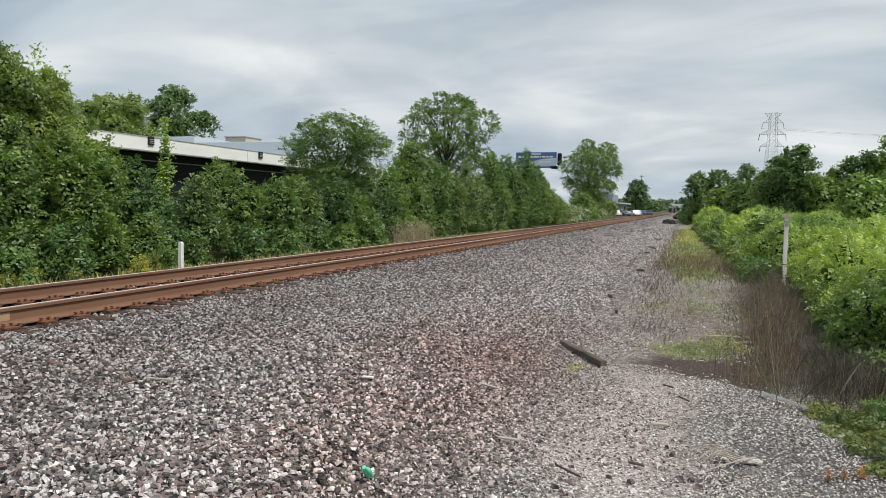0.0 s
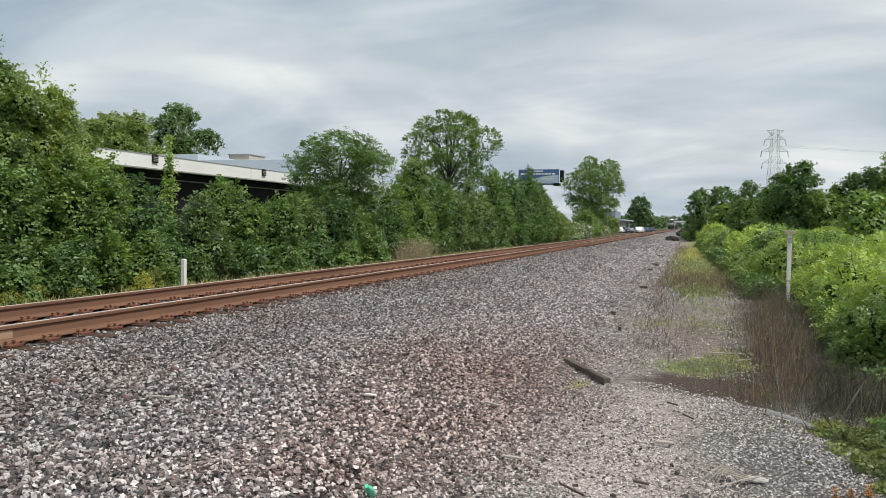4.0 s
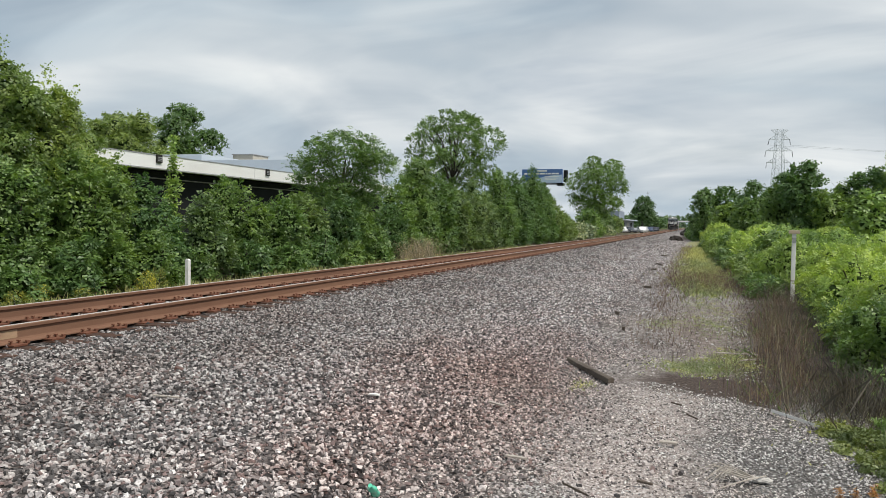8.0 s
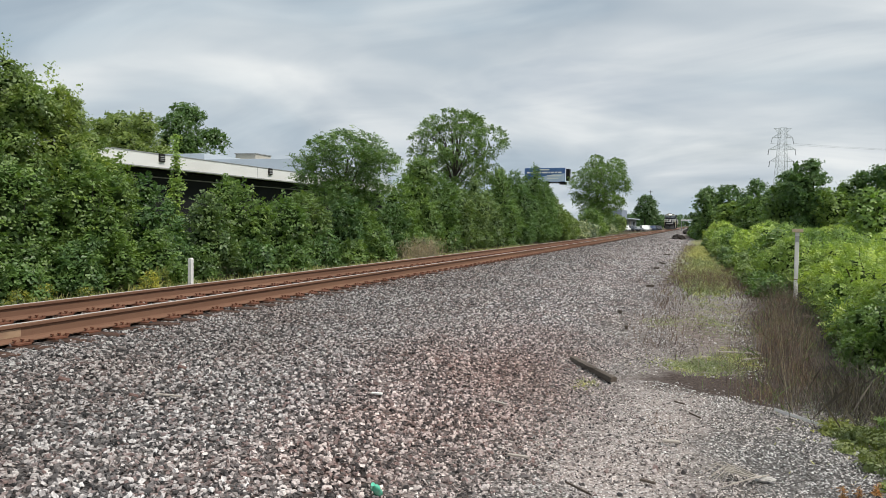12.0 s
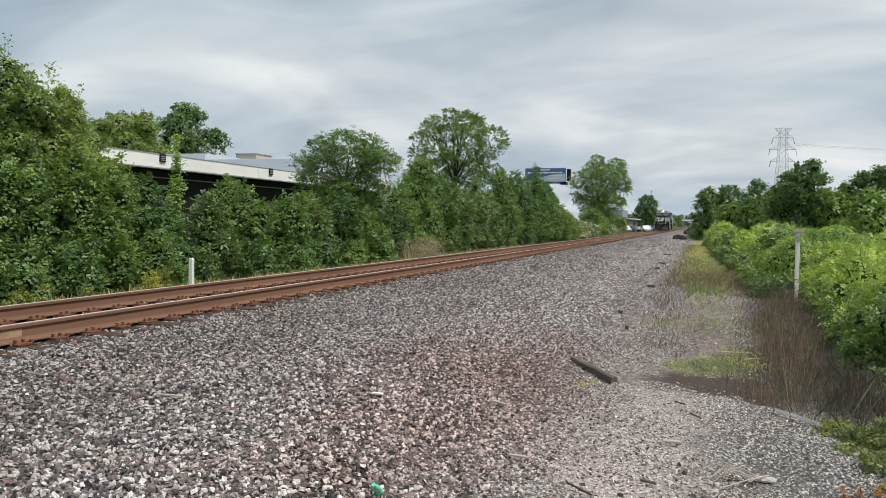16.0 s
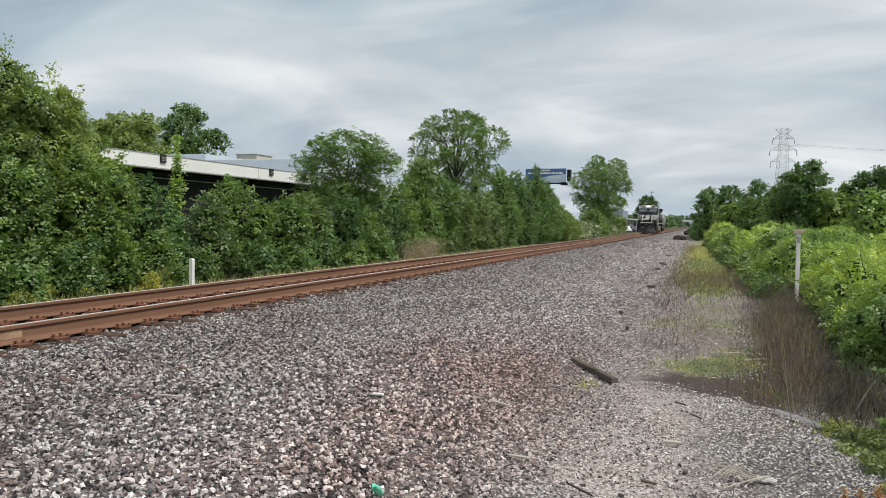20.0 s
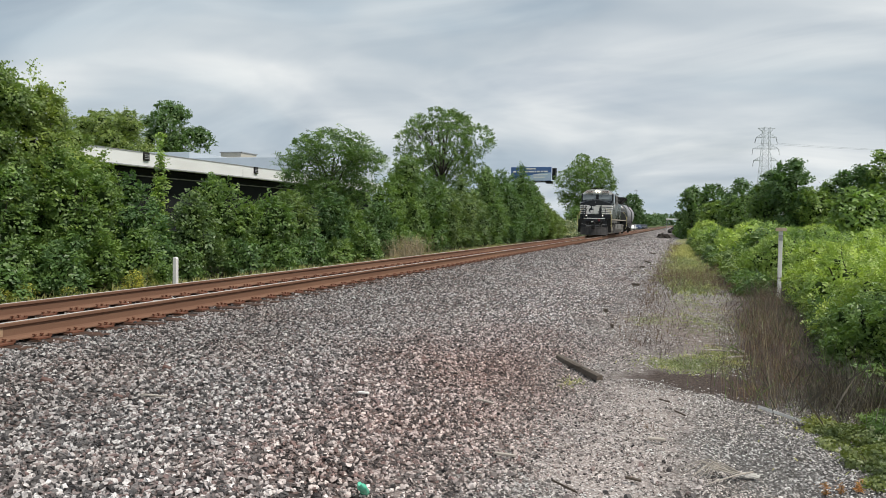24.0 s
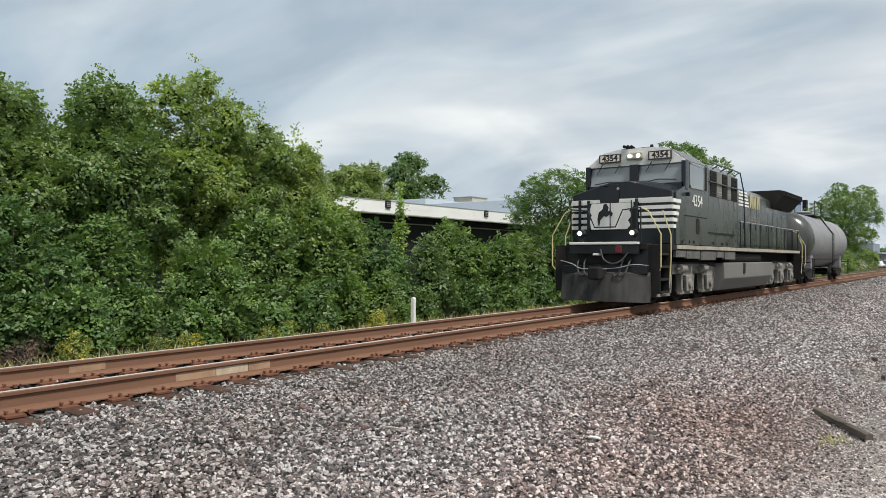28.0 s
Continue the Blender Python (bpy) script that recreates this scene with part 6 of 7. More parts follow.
        box(bm, -0.1, 0.1, min(e, e + s * 0.5), max(e, e + s * 0.5), 0.76, 0.98, 0.03); box(bm, -0.16, 0.16, min(e + s * 0.42, e + s * 0.72), max(e + s * 0.42, e + s * 0.72), 0.7, 1.04, 0.05)
        part("coupler", bm, GRIME, lo, "knuckle coupler")
        for x in (-0.75, -0.55, 0.55, 0.75):
            bm = bmesh.new()
            tube(bm, bent([(x, e - s * 0.1, 1.3), (x * 0.97, e + s * 0.12, 1.12), (x * 0.9, e + s * 0.2, 0.9), (x * 0.74, e + s * 0.22, 0.8), (x * 0.62, e + s * 0.2, 0.86)]), 0.022, 7)
            part("air_hose", bm, HOSE, lo)
        bm = bmesh.new()
        tube(bm, bent([(-0.05, e + s * 0.14, 1.5), (0.06, e + s * 0.2, 1.24), (0.3, e + s * 0.22, 1.12), (0.55, e + s * 0.2, 1.2), (0.72, e + s * 0.14, 1.42)]), 0.024, 7)
        part("jumper_cable", bm, HOSE, lo)
        bm = bmesh.new()
        tube(bm, bent([(-1.25, e + s * 0.1, 1.2), (-0.85, e + s * 0.16, 1.1), (-0.55, e + s * 0.2, 0.98), (0.35, e + s * 0.2, 1.0), (0.85, e + s * 0.16, 1.1), (1.25, e + s * 0.1, 1.08)], 4), 0.013, 6)
        part("uncoupling_lever", bm, STEEL, lo, "grey uncoupling lever")
        for sx in (1, -1):
            for k in range(4):
                bm = bmesh.new()
                z = 0.36 + 0.33 * k
                box(bm, min(sx * 1.18, sx * 1.5), max(sx * 1.18, sx * 1.5), min(e - s * 0.1, e - s * 0.72), max(e - s * 0.1, e - s * 0.72), z, z + 0.03)
                box(bm, min(sx * 1.46, sx * 1.5), max(sx * 1.46, sx * 1.5), min(e - s * 0.1, e - s * 0.72), max(e - s * 0.1, e - s * 0.72), z + 0.03, z + 0.06)
                part("step", bm, GRIME, lo)
                bm = bmesh.new()
                box(bm, min(sx * 1.2, sx * 1.5), max(sx * 1.2, sx * 1.5), e - s * 0.098 - 0.012, e - s * 0.098 + 0.012, z + 0.004, z + 0.03)
                part("step_edge", bm, SILL, lo, "worn pale step edge")
            for yy in (e - s * 0.1, e - s * 0.74):
                bm = bmesh.new()
                box(bm, min(sx * 1.18, sx * 1.5), max(sx * 1.18, sx * 1.5), yy - 0.015, yy + 0.015, 0.36, 1.62)
                part("step_side", bm, GRIME, lo)
            bm = bmesh.new()
            tube(bm, [(sx * 1.5, e - s * 0.05, 0.95), (sx * 1.55, e + s * 0.02, 1.05), (sx * 1.55, e + s * 0.02, 1.9), (sx * 1.2, e - s * 0.02, 2.5), (sx * 1.0, e - s * 0.02, 2.6)], 0.017, 7)
            tube(bm, [(sx * 1.5, e - s * 0.76, 0.6), (sx * 1.54, e - s * 0.76, 1.2), (sx * 1.54, e - s * 0.76, 1.9), (sx * 1.3, e - s * 0.8, 2.55)], 0.017, 7)
            part("corner_handrail", bm, YELLOW, lo, "yellow corner handrail")
        bm = bmesh.new()
        tube(bm, [(-1.0, e - s * 0.02, 2.6), (-0.5, e - s * 0.02, 2.55), (-0.3, e - s * 0.02, 2.1), (0.3, e - s * 0.02, 2.1), (0.5, e - s * 0.02, 2.55), (1.0, e - s * 0.02, 2.6)], 0.02, 6)
        for x in (-1.0, 1.0):
            tube(bm, [(x, e - s * 0.02, 1.66), (x, e - s * 0.02, 2.6)], 0.02, 6)
        part("end_handrail", bm, BLACK, lo)
    bm = bmesh.new()
    sec = [(-0.02, 0.12), (0.10, 0.14), (0.16, 0.5), (0.10, 0.82), (0.02, 0.9), (-0.04, 0.82)]
    va = []
    for x, sweep in ((-1.25, 0.2), (-0.65, 0.06), (0.0, 0.0), (0.65, 0.06), (1.25, 0.2)):
        va.append([bm.verts.new((x, E0 - 0.16 + p + sweep - (0.12 if z < 0.3 else 0), z)) for p, z in sec])
    for a, b in zip(va, va[1:]):
        for k in range(len(sec)):
            bm.faces.new((a[k], a[(k + 1) % len(sec)], b[(k + 1) % len(sec)], b[k]))
    bm.faces.new(va[0]); bm.faces.new(va[-1][::-1])
    bmesh.ops.recalc_face_normals(bm, faces=bm.faces)
    part("plow", bm, PLOW, lo, "scraped dusty snow plow")
    bm = bmesh.new()
    box(bm, -1.2, 1.2, E0 - 0.06, E0 + 0.05, 0.86, 1.06, 0.01)
    part("plow_mount", bm, BLACK, lo)
    bm = bmesh.new()
    box(bm, 0.36, 0.54, E0 - 0.16, E0 - 0.02, 1.40, 1.60, 0.02)
    part("red_cover", bm, RED, lo, "dark red receptacle cover")
    bm = bmesh.new()
    box(bm, -0.28, -0.08, E0 - 0.14, E0 - 0.02, 1.34, 1.4, 0.01)
    part("plate", bm, WHITE, lo, "small pale plate")
    # walkway handrails with their stanchions
    for s in (1, -1):
        bm = bmesh.new()
        tube(bm, [(s * 1.46, 6.9, 2.56), (s * 1.46, 17.1, 2.56), (s * 1.46, 17.5, 2.3), (s * 1.5, 17.7, 1.9)], 0.02, 6)
        part("walkway_rail", bm, STEEL, lo, "grey walkway handrail")
        for k in range(8):
            y = 7.0 + 1.42 * k
            bm = bmesh.new()
            tube(bm, [(s * 1.46, y, 1.62), (s * 1.46, y, 2.56)], 0.022, 6)
            part("stanchion", bm, BLACK, lo)
    return lo


def make_tank_car():
    tc = thing("tank_car", pose(0, 380, 0), "weathered grey railway tank car with a black end", "tank car")
    A, B = 20.4, 33.4
    R, zc = 1.45, 2.28
    m = Matrix.Translation((0, A, zc)) @ Matrix.Rotation(radians(-90), 4, "X")
    bm = bmesh.new()
    Ln = B - A
    lathe(bm, [(0.1, 0.0), (0.7, 0.09), (1.12, 0.27), (1.34, 0.48), (R, 0.75), (R, 3.3), (R + 0.008, 3.32), (R + 0.008, 3.42), (R, 3.44), (R, Ln - 3.5), (R + 0.008, Ln - 3.48), (R + 0.008, Ln - 3.38), (R, Ln - 3.36), (R, Ln - 0.75), (1.34, Ln - 0.48), (1.12, Ln - 0.27), (0.7, Ln - 0.09), (0.1, Ln)], m, 40)
    smooth(part("tank", bm, CAR_TANK, tc, "dusty purplish grey tank"))
    bm = bmesh.new()
    lathe(bm, [(0.1, -0.006), (0.7, 0.084), (1.124, 0.264), (1.345, 0.475), (R + 0.005, 0.75), (R + 0.005, 1.05)], m, 40)
    smooth(part("tank_head", bm, BLACK_SIDE, tc, "black tank end"))
    bm = bmesh.new()
    yc = (A + B) / 2
    lathe(bm, [(0.42, 0), (0.42, 0.26), (0.46, 0.28), (0.46, 0.33), (0.2, 0.4)], Matrix.Translation((0, yc, zc + R - 0.08)), 20)
    part("dome", bm, CAR_TANK, tc)
    bm = bmesh.new()
    box(bm, -0.7, 0.7, yc - 1.1, yc + 1.1, zc + R - 0.02, zc + R + 0.04)
    for x in (-0.7, 0.7):
        tube(bm, [(x, yc - 1.1, zc + R), (x, yc - 1.1, zc + R + 0.8), (x, yc + 1.1, zc + R + 0.8), (x, yc + 1.1, zc + R)], 0.025, 6)
    part("top_platform", bm, GRIME, tc)
    for s in (1, -1):
        bm = bmesh.new()
        for d in (-0.22, 0.22):
            tube(bm, [(s * 0.75, yc + d, zc + R + 0.02), (s * 1.5, yc + d, zc + 0.4), (s * 1.5, yc + d, 0.95)], 0.022, 6)
        for k in range(7):
            tube(bm, [(s * 1.5, yc - 0.22, 1.0 + 0.28 * k), (s * 1.5, yc + 0.22, 1.0 + 0.28 * k)], 0.015, 5)
        part("ladder", bm, GRIME, tc)
        bm = bmesh.new()
        tube(bm, [(s * 1.5, A - 0.4, 1.28), (s * 1.5, B + 0.4, 1.28)], 0.024, 6)
        part("side_handrail", bm, GRIME, tc)
        for y in (A + 0.4, B - 0.4):
            bm = bmesh.new()
            for k in range(3):
                tube(bm, [(s * 1.48, y - 0.25, 0.4 + 0.35 * k), (s * 1.48, y + 0.25, 0.4 + 0.35 * k)], 0.016, 5)
            for d in (-0.25, 0.25):
                tube(bm, [(s * 1.48, y + d, 0.38), (s * 1.48, y + d, 1.3)], 0.018, 5)
            part("sill_step", bm, GRIME, tc)
    for y, s in ((A - 0.35, -1), (B + 0.35, 1)):
        bm = bmesh.new()
        box(bm, -1.45, 1.45, y - 0.35, y + 0.35, 1.08, 1.14, 0.01); box(bm, -0.18, 0.18, min(y, y - s * 2.6), max(y, y - s * 2.6), 0.76, 1.08, 0.02); box(bm, -0.1, 0.1, min(y, y + s * 0.9), max(y, y + s * 0.9), 0.78, 0.98, 0.03)
        part("end_platform", bm, GRIME, tc)
        yt = y - s * 2.0
        bm = bmesh.new()
        for sx in (1, -1):
            prism(bm, [(yt - 1.2, 0.62), (yt - 1.15, 0.42), (yt - 0.7, 0.40), (yt - 0.45, 0.24), (yt + 0.45, 0.24), (yt + 0.7, 0.40), (yt + 1.15, 0.42), (yt + 1.2, 0.62), (yt + 0.6, 0.74), (yt - 0.6, 0.74)], "x", min(sx * 0.94, sx * 1.1), max(sx * 0.94, sx * 1.1), 0.015)
        box(bm, -0.95, 0.95, yt - 0.2, yt + 0.2, 0.4, 0.72, 0.03)
        part("car_truck", bm, GRIME, tc)
        bm = bmesh.new()
        box(bm, -1.2, 1.2, yt - 0.3, yt + 0.3, 0.76, 1.5, 0.03)
        part("saddle", bm, CAR_TANK, tc)
        for k in (-0.89, 0.89):
            wheelset(tc, yt + k, 0.42, GRIME)
    return tc


locomotive = make_locomotive()
tank_car = make_tank_car()


# ---- buildings, billboard, tower, parked vehicles ----
def make_shed():
    """Long low building with a white metal fascia over a dark open dock, side by side with the track."""
    sh = thing("building", pose(-26, 0, -1.0), "long low building with a white metal roof over a dark dock", "building")
    y0, y1 = 22.0, 78.0
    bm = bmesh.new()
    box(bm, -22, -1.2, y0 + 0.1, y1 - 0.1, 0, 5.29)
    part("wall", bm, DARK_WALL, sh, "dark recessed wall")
    bm = bmesh.new()
    prism(bm, [(0.0, 5.40), (0.0, 6.30), (-0.3, 6.30), (-0.3, 5.55), (-4.6, 5.55), (-4.6, 5.40)], "y", y0, y1)
    part("fascia", bm, ROOF_WHITE, sh, "white metal fascia and eave")
    bm = bmesh.new()
    prism(bm, [(-0.31, 5.6), (-0.31, 6.2), (-22, 6.3), (-22, 5.3), (-4, 5.3)], "y", y0 + 0.05, y1 - 0.05)
    part("roof", bm, ROOF_GREY, sh, "grey metal roof")
    bm = bmesh.new()
    box(bm, -13.4, -0.5, 60, 77.5, 6.0, 7.88, 0.03)
    part("upper_block", bm, ROOF_GREY, sh, "blue-grey upper storey wall")
    bm = bmesh.new()
    box(bm, -17.5, -12.6, 59.8, 77.4, 6.0, 8.45, 0.03)
    part("parapet_block", bm, ROOF_GREY, sh, "blue-grey stepped parapet")
    bm = bmesh.new()
    box(bm, 0.003, 0.035, y0, y1, 5.34, 5.42); box(bm, 0.003, 0.03, y0, y1, 6.27, 6.33)
    part("eave_trim", bm, STEEL, sh)
    for y in (27.1, 33.4, 41.0, 50.3, 57.6, 66.2):
        bm = bmesh.new()
        box(bm, -0.006, 0.006, y, y + 0.03, 5.43, 6.26)
        part("fascia_seam", bm, STEEL, sh)
    bm = bmesh.new()
    box(bm, -1.18, -1.1, y0, y1, 4.78, 4.86)
    part("dock_beam", bm, TRUCK_GREY, sh)
    for y in (39.2, 52.1):
        bm = bmesh.new()
        box(bm, -0.2, 0.12, y - 0.26, y + 0.26, 5.78, 6.32, 0.02)
        v = part("roof_vent", bm, GRIME, sh, "dark square roof vent")
        bm = bmesh.new()
        for z in (5.88, 6.0, 6.12):
            box(bm, 0.12, 0.135, y - 0.2, y + 0.2, z, z + 0.05)
        part("vent_slats", bm, STEEL, v)
    bx = thing("roof_box", pose(-42.6, 74.0, 6.3), "tan block penthouse on the flat roof", "roof structure")
    bm = bmesh.new()
    box(bm, -1.4, 1.4, -1.6, 1.6, 0, 2.3, 0.03)
    part("penthouse_wall", bm, TAN_BLOCK, bx)
    bm = bmesh.new()
    box(bm, -1.5, 1.5, -1.7, 1.7, 2.3, 2.4, 0.02)
    part("coping", bm, STEEL, bx)
    return sh


def make_billboard():
    bb = thing("billboard", pose(-42.6, 245, -1.0, 0, 0, -6), "large blue and white billboard on a steel post above the trees", "billboard")
    blue, n, l, b = material("billboard_blue", 0.5)
    l.new(ramp_of(n, l, noise_of(n, l, 0.25, 3), (0.3, (0.05, 0.11, 0.30)), (0.7, (0.075, 0.16, 0.36))), b.inputs["Base Color"])
    light = paint("billboard_pale", (0.42, 0.52, 0.66), (0.55, 0.62, 0.7), 0.5, 0, 0.6, 0.3, 3, 0.0)
    bm = bmesh.new()
    box(bm, -7.2, 7.2, 0.0, 0.5, 16.2, 20.9, 0.03)
    part("panel", bm, blue, bb, "blue poster panel")
    bm = bmesh.new()
    prism(bm, [(-7.1, 16.3), (7.1, 16.3), (7.1, 19.0), (3.0, 18.7), (-1.0, 17.9), (-4.0, 17.2), (-7.1, 17.0)], "y", -0.04, -0.01)
    part("pale_swoosh", bm, light, bb, "pale blue lower half of the poster")
    bm = bmesh.new()
    box(bm, -1.7, 1.7, -0.07, -0.02, 20.1, 20.5)
    for k in range(9):
        w = (1.0, 1.6, 0.7, 1.0, 1.9, 0.5, 1.1, 0.9, 1.2)[k]
        x = -6.3 + (0, 1.3, 3.2, 4.2, 5.5, 7.7, 8.5, 9.9, 11.1)[k]
        box(bm, x, x + w, -0.07, -0.02, 19.1, 19.6)
    for k in range(3):
        box(bm, 1.0, 6.0 - 0.5 * k, -0.07, -0.05, 18.2 - 0.5 * k, 18.4 - 0.5 * k)
    part("writing_bars", bm, WHITE, bb, "white bars of unreadable writing")
    bm = bmesh.new()
    box(bm, -7.0, 7.0, -1.1, -0.2, 15.6, 15.75); box(bm, 7.25, 8.3, 1.2, 3.0, 16.6, 20.6); box(bm, -7.0, 7.0, 0.5, 2.6, 15.8, 16.1); box(bm, 5.2, 7.4, 0.5, 2.4, 15.3, 16.2)
    part("frame", bm, DARK_WALL, bb, "dark rear frame and catwalk")
    bm = bmesh.new()
    rod(bm, (0, 1.6, 0), (0, 1.6, 16), 0.55, 0.5, 14)
    part("post", bm, STEEL, bb)
    return bb


def make_tower():
    """Lattice power pylon with four pairs of arms."""
    tw = thing("power_pylon", pose(34.1, 275, -0.8, 0, 0, 12), "grey steel lattice power pylon with four pairs of arms", "pylon")
    H = 36.4

    def half(z):
        return 3.4 - 1.7 * z / 19 if z < 19 else 1.7 - 0.75 * (z - 19) / (H - 19)
    legs = bmesh.new()
    for sx in (1, -1):
        for sy in (1, -1):
            tube(legs, [(sx * half(z), sy * half(z), z) for z in (0, 8.5, 17, 26, H)], [0.1, 0.09, 0.08, 0.065, 0.055], 5)
    part("legs", legs, PYLON, tw)
    br = bmesh.new()
    zs = [0, 4.5, 8.5, 12, 14.8, 17, 19, 21, 23, 25, 27, 29, 31, 33, 34.5, H]
    for a, b in zip(zs, zs[1:]):
        ha, hb = half(a), half(b)
        for s in (1, -1):
            for (p, q) in (((-ha, s * ha, a), (hb, s * hb, b)), ((ha, s * ha, a), (-hb, s * hb, b)), ((s * ha, -ha, a), (s * hb, hb, b)), ((s * ha, ha, a), (s * hb, -hb, b)), ((-hb, s * hb, b), (hb, s * hb, b))):
                rod(br, p, q, 0.036, seg=4)
    part("bracing", br, PYLON, tw)
    for z, w in ((34.6, 2.9), (33.0, 3.3), (29.0, 4.3), (24.9, 3.9)):
        for s in (1, -1):
            ar = bmesh.new()
            tip = (s * w, 0, z + (1.6 if z > 34 else 0.0))
            for sy in (1, -1):
                rod(ar, (s * half(z), sy * half(z), z), tip, 0.06, seg=4)
                rod(ar, (s * half(z + 1.6), sy * half(z + 1.6), z + 1.6), tip, 0.05, seg=4)
            for k in range(1, 4):
                f = k / 4
                rod(ar, (s * (half(z) + (w - half(z)) * f), 0, z + (tip[2] - z) * f), (s * (half(z) + (w - half(z)) * f), 0, z + 1.6 + (tip[2] - z - 1.6) * f), 0.05, seg=4)
            arm = part("arm", ar, PYLON, tw)
            if z < 34:
                ins = bmesh.new()
                for k in range(6):
                    rod(ins, (s * (w + 0.08 * k * (1 if z > 30 else 0.6)), 0, z - 0.35 * k), (s * (w + 0.08 * (k + 0.7) * (1 if z > 30 else 0.6)), 0, z - 0.35 * (k + 0.7)), 0.13, 0.1, 6)
                part("insulator", ins, DARK_WALL, arm, "dark hanging insulator string")
    return tw


def make_cables():
    m = pose(34.1, 275, -0.8, 0, 0, 12)
    for z, x in ((31.0, -3.7), (31.0, 3.7)):
        bm = bmesh.new()
        a = m @ Vector((x, 0, z))
        b = a + Vector((230, -95, 2))
        tube(bm, [a.lerp(b, k / 16) - Vector((0, 0, 9.0 * 4 * (k / 16) * (1 - k / 16))) for k in range(17)], 0.022, 4)
        ob = part("power_cable", bm, CABLE)
        tagged(ob, "thin sagging overhead power cable", "cable", "cables of the pylon")


def vehicle(kind, m, body_mat, label):
    ob = thing(kind, m, label, kind.replace("_", " "), "vehicles in the parking lot")
    van = kind in ("suv", "pickup_truck")
    if kind == "pickup_truck":
        cabin = [(-1.9, 0.95), (-1.2, 1.05), (-0.7, 1.75), (0.9, 1.75), (1.0, 1.05), (2.6, 1.05), (2.65, 0.4), (-2.6, 0.4), (-2.6, 0.85)]
    elif kind == "suv":
        cabin = [(-2.3, 0.9), (-1.2, 1.02), (-0.5, 1.7), (1.9, 1.72), (2.3, 1.0), (2.35, 0.4), (-2.35, 0.4)]
    else:
        cabin = [(-2.2, 0.75), (-1.1, 0.88), (-0.4, 1.4), (0.9, 1.42), (1.7, 0.95), (2.2, 0.88), (2.25, 0.35), (-2.25, 0.35)]
    bm = bmesh.new()
    prism(bm, cabin, "x", -0.9, 0.9, 0.06)
    part("body", bm, body_mat, ob)
    top = max(z for _, z in cabin)
    for s in (1, -1):
        bm = bmesh.new()
        prism(bm, [(-0.75, top - 0.62), (-0.35, top - 0.12), (0.75, top - 0.12), (0.85, top - 0.62)], "x", min(s * 0.89, s * 0.91), max(s * 0.89, s * 0.91))
        part("side_window", bm, WINDOW, ob)
        for y in (-1.45, 1.45):
            bm = bmesh.new()
            lathe(bm, [(0.2, 0.0), (0.34, 0.02), (0.36, 0.1), (0.34, 0.2), (0.2, 0.22)], Matrix.Translation((s * 0.72 if s > 0 else -0.94, y, 0.36)) @ Matrix.Rotation(radians(90), 4, "Y"), 16)
            w = part("wheel", bm, HOSE, ob)
            bm = bmesh.new()
            rod(bm, (s * 0.93, y, 0.36), (s * 0.955, y, 0.36), 0.19, seg=12)
            part("rim", bm, STEEL, w)
    bm = bmesh.new()
    prism(bm, [(-1.12, top - 0.68), (-0.5, top - 0.08), (-0.48, top - 0.12), (-1.08, top - 0.7)], "x", -0.74, 0.74)
    part("windscreen", bm, WINDOW, ob)
    for s in (0.62, -0.62):
        bm = bmesh.new()
        box(bm, s - 0.16, s + 0.16, cabin[-1][0] - 0.02 if kind == "pickup_truck" else -2.36, -2.2, 0.62, 0.78, 0.02)
        part("headlamp", bm, STEEL, ob)
    return ob


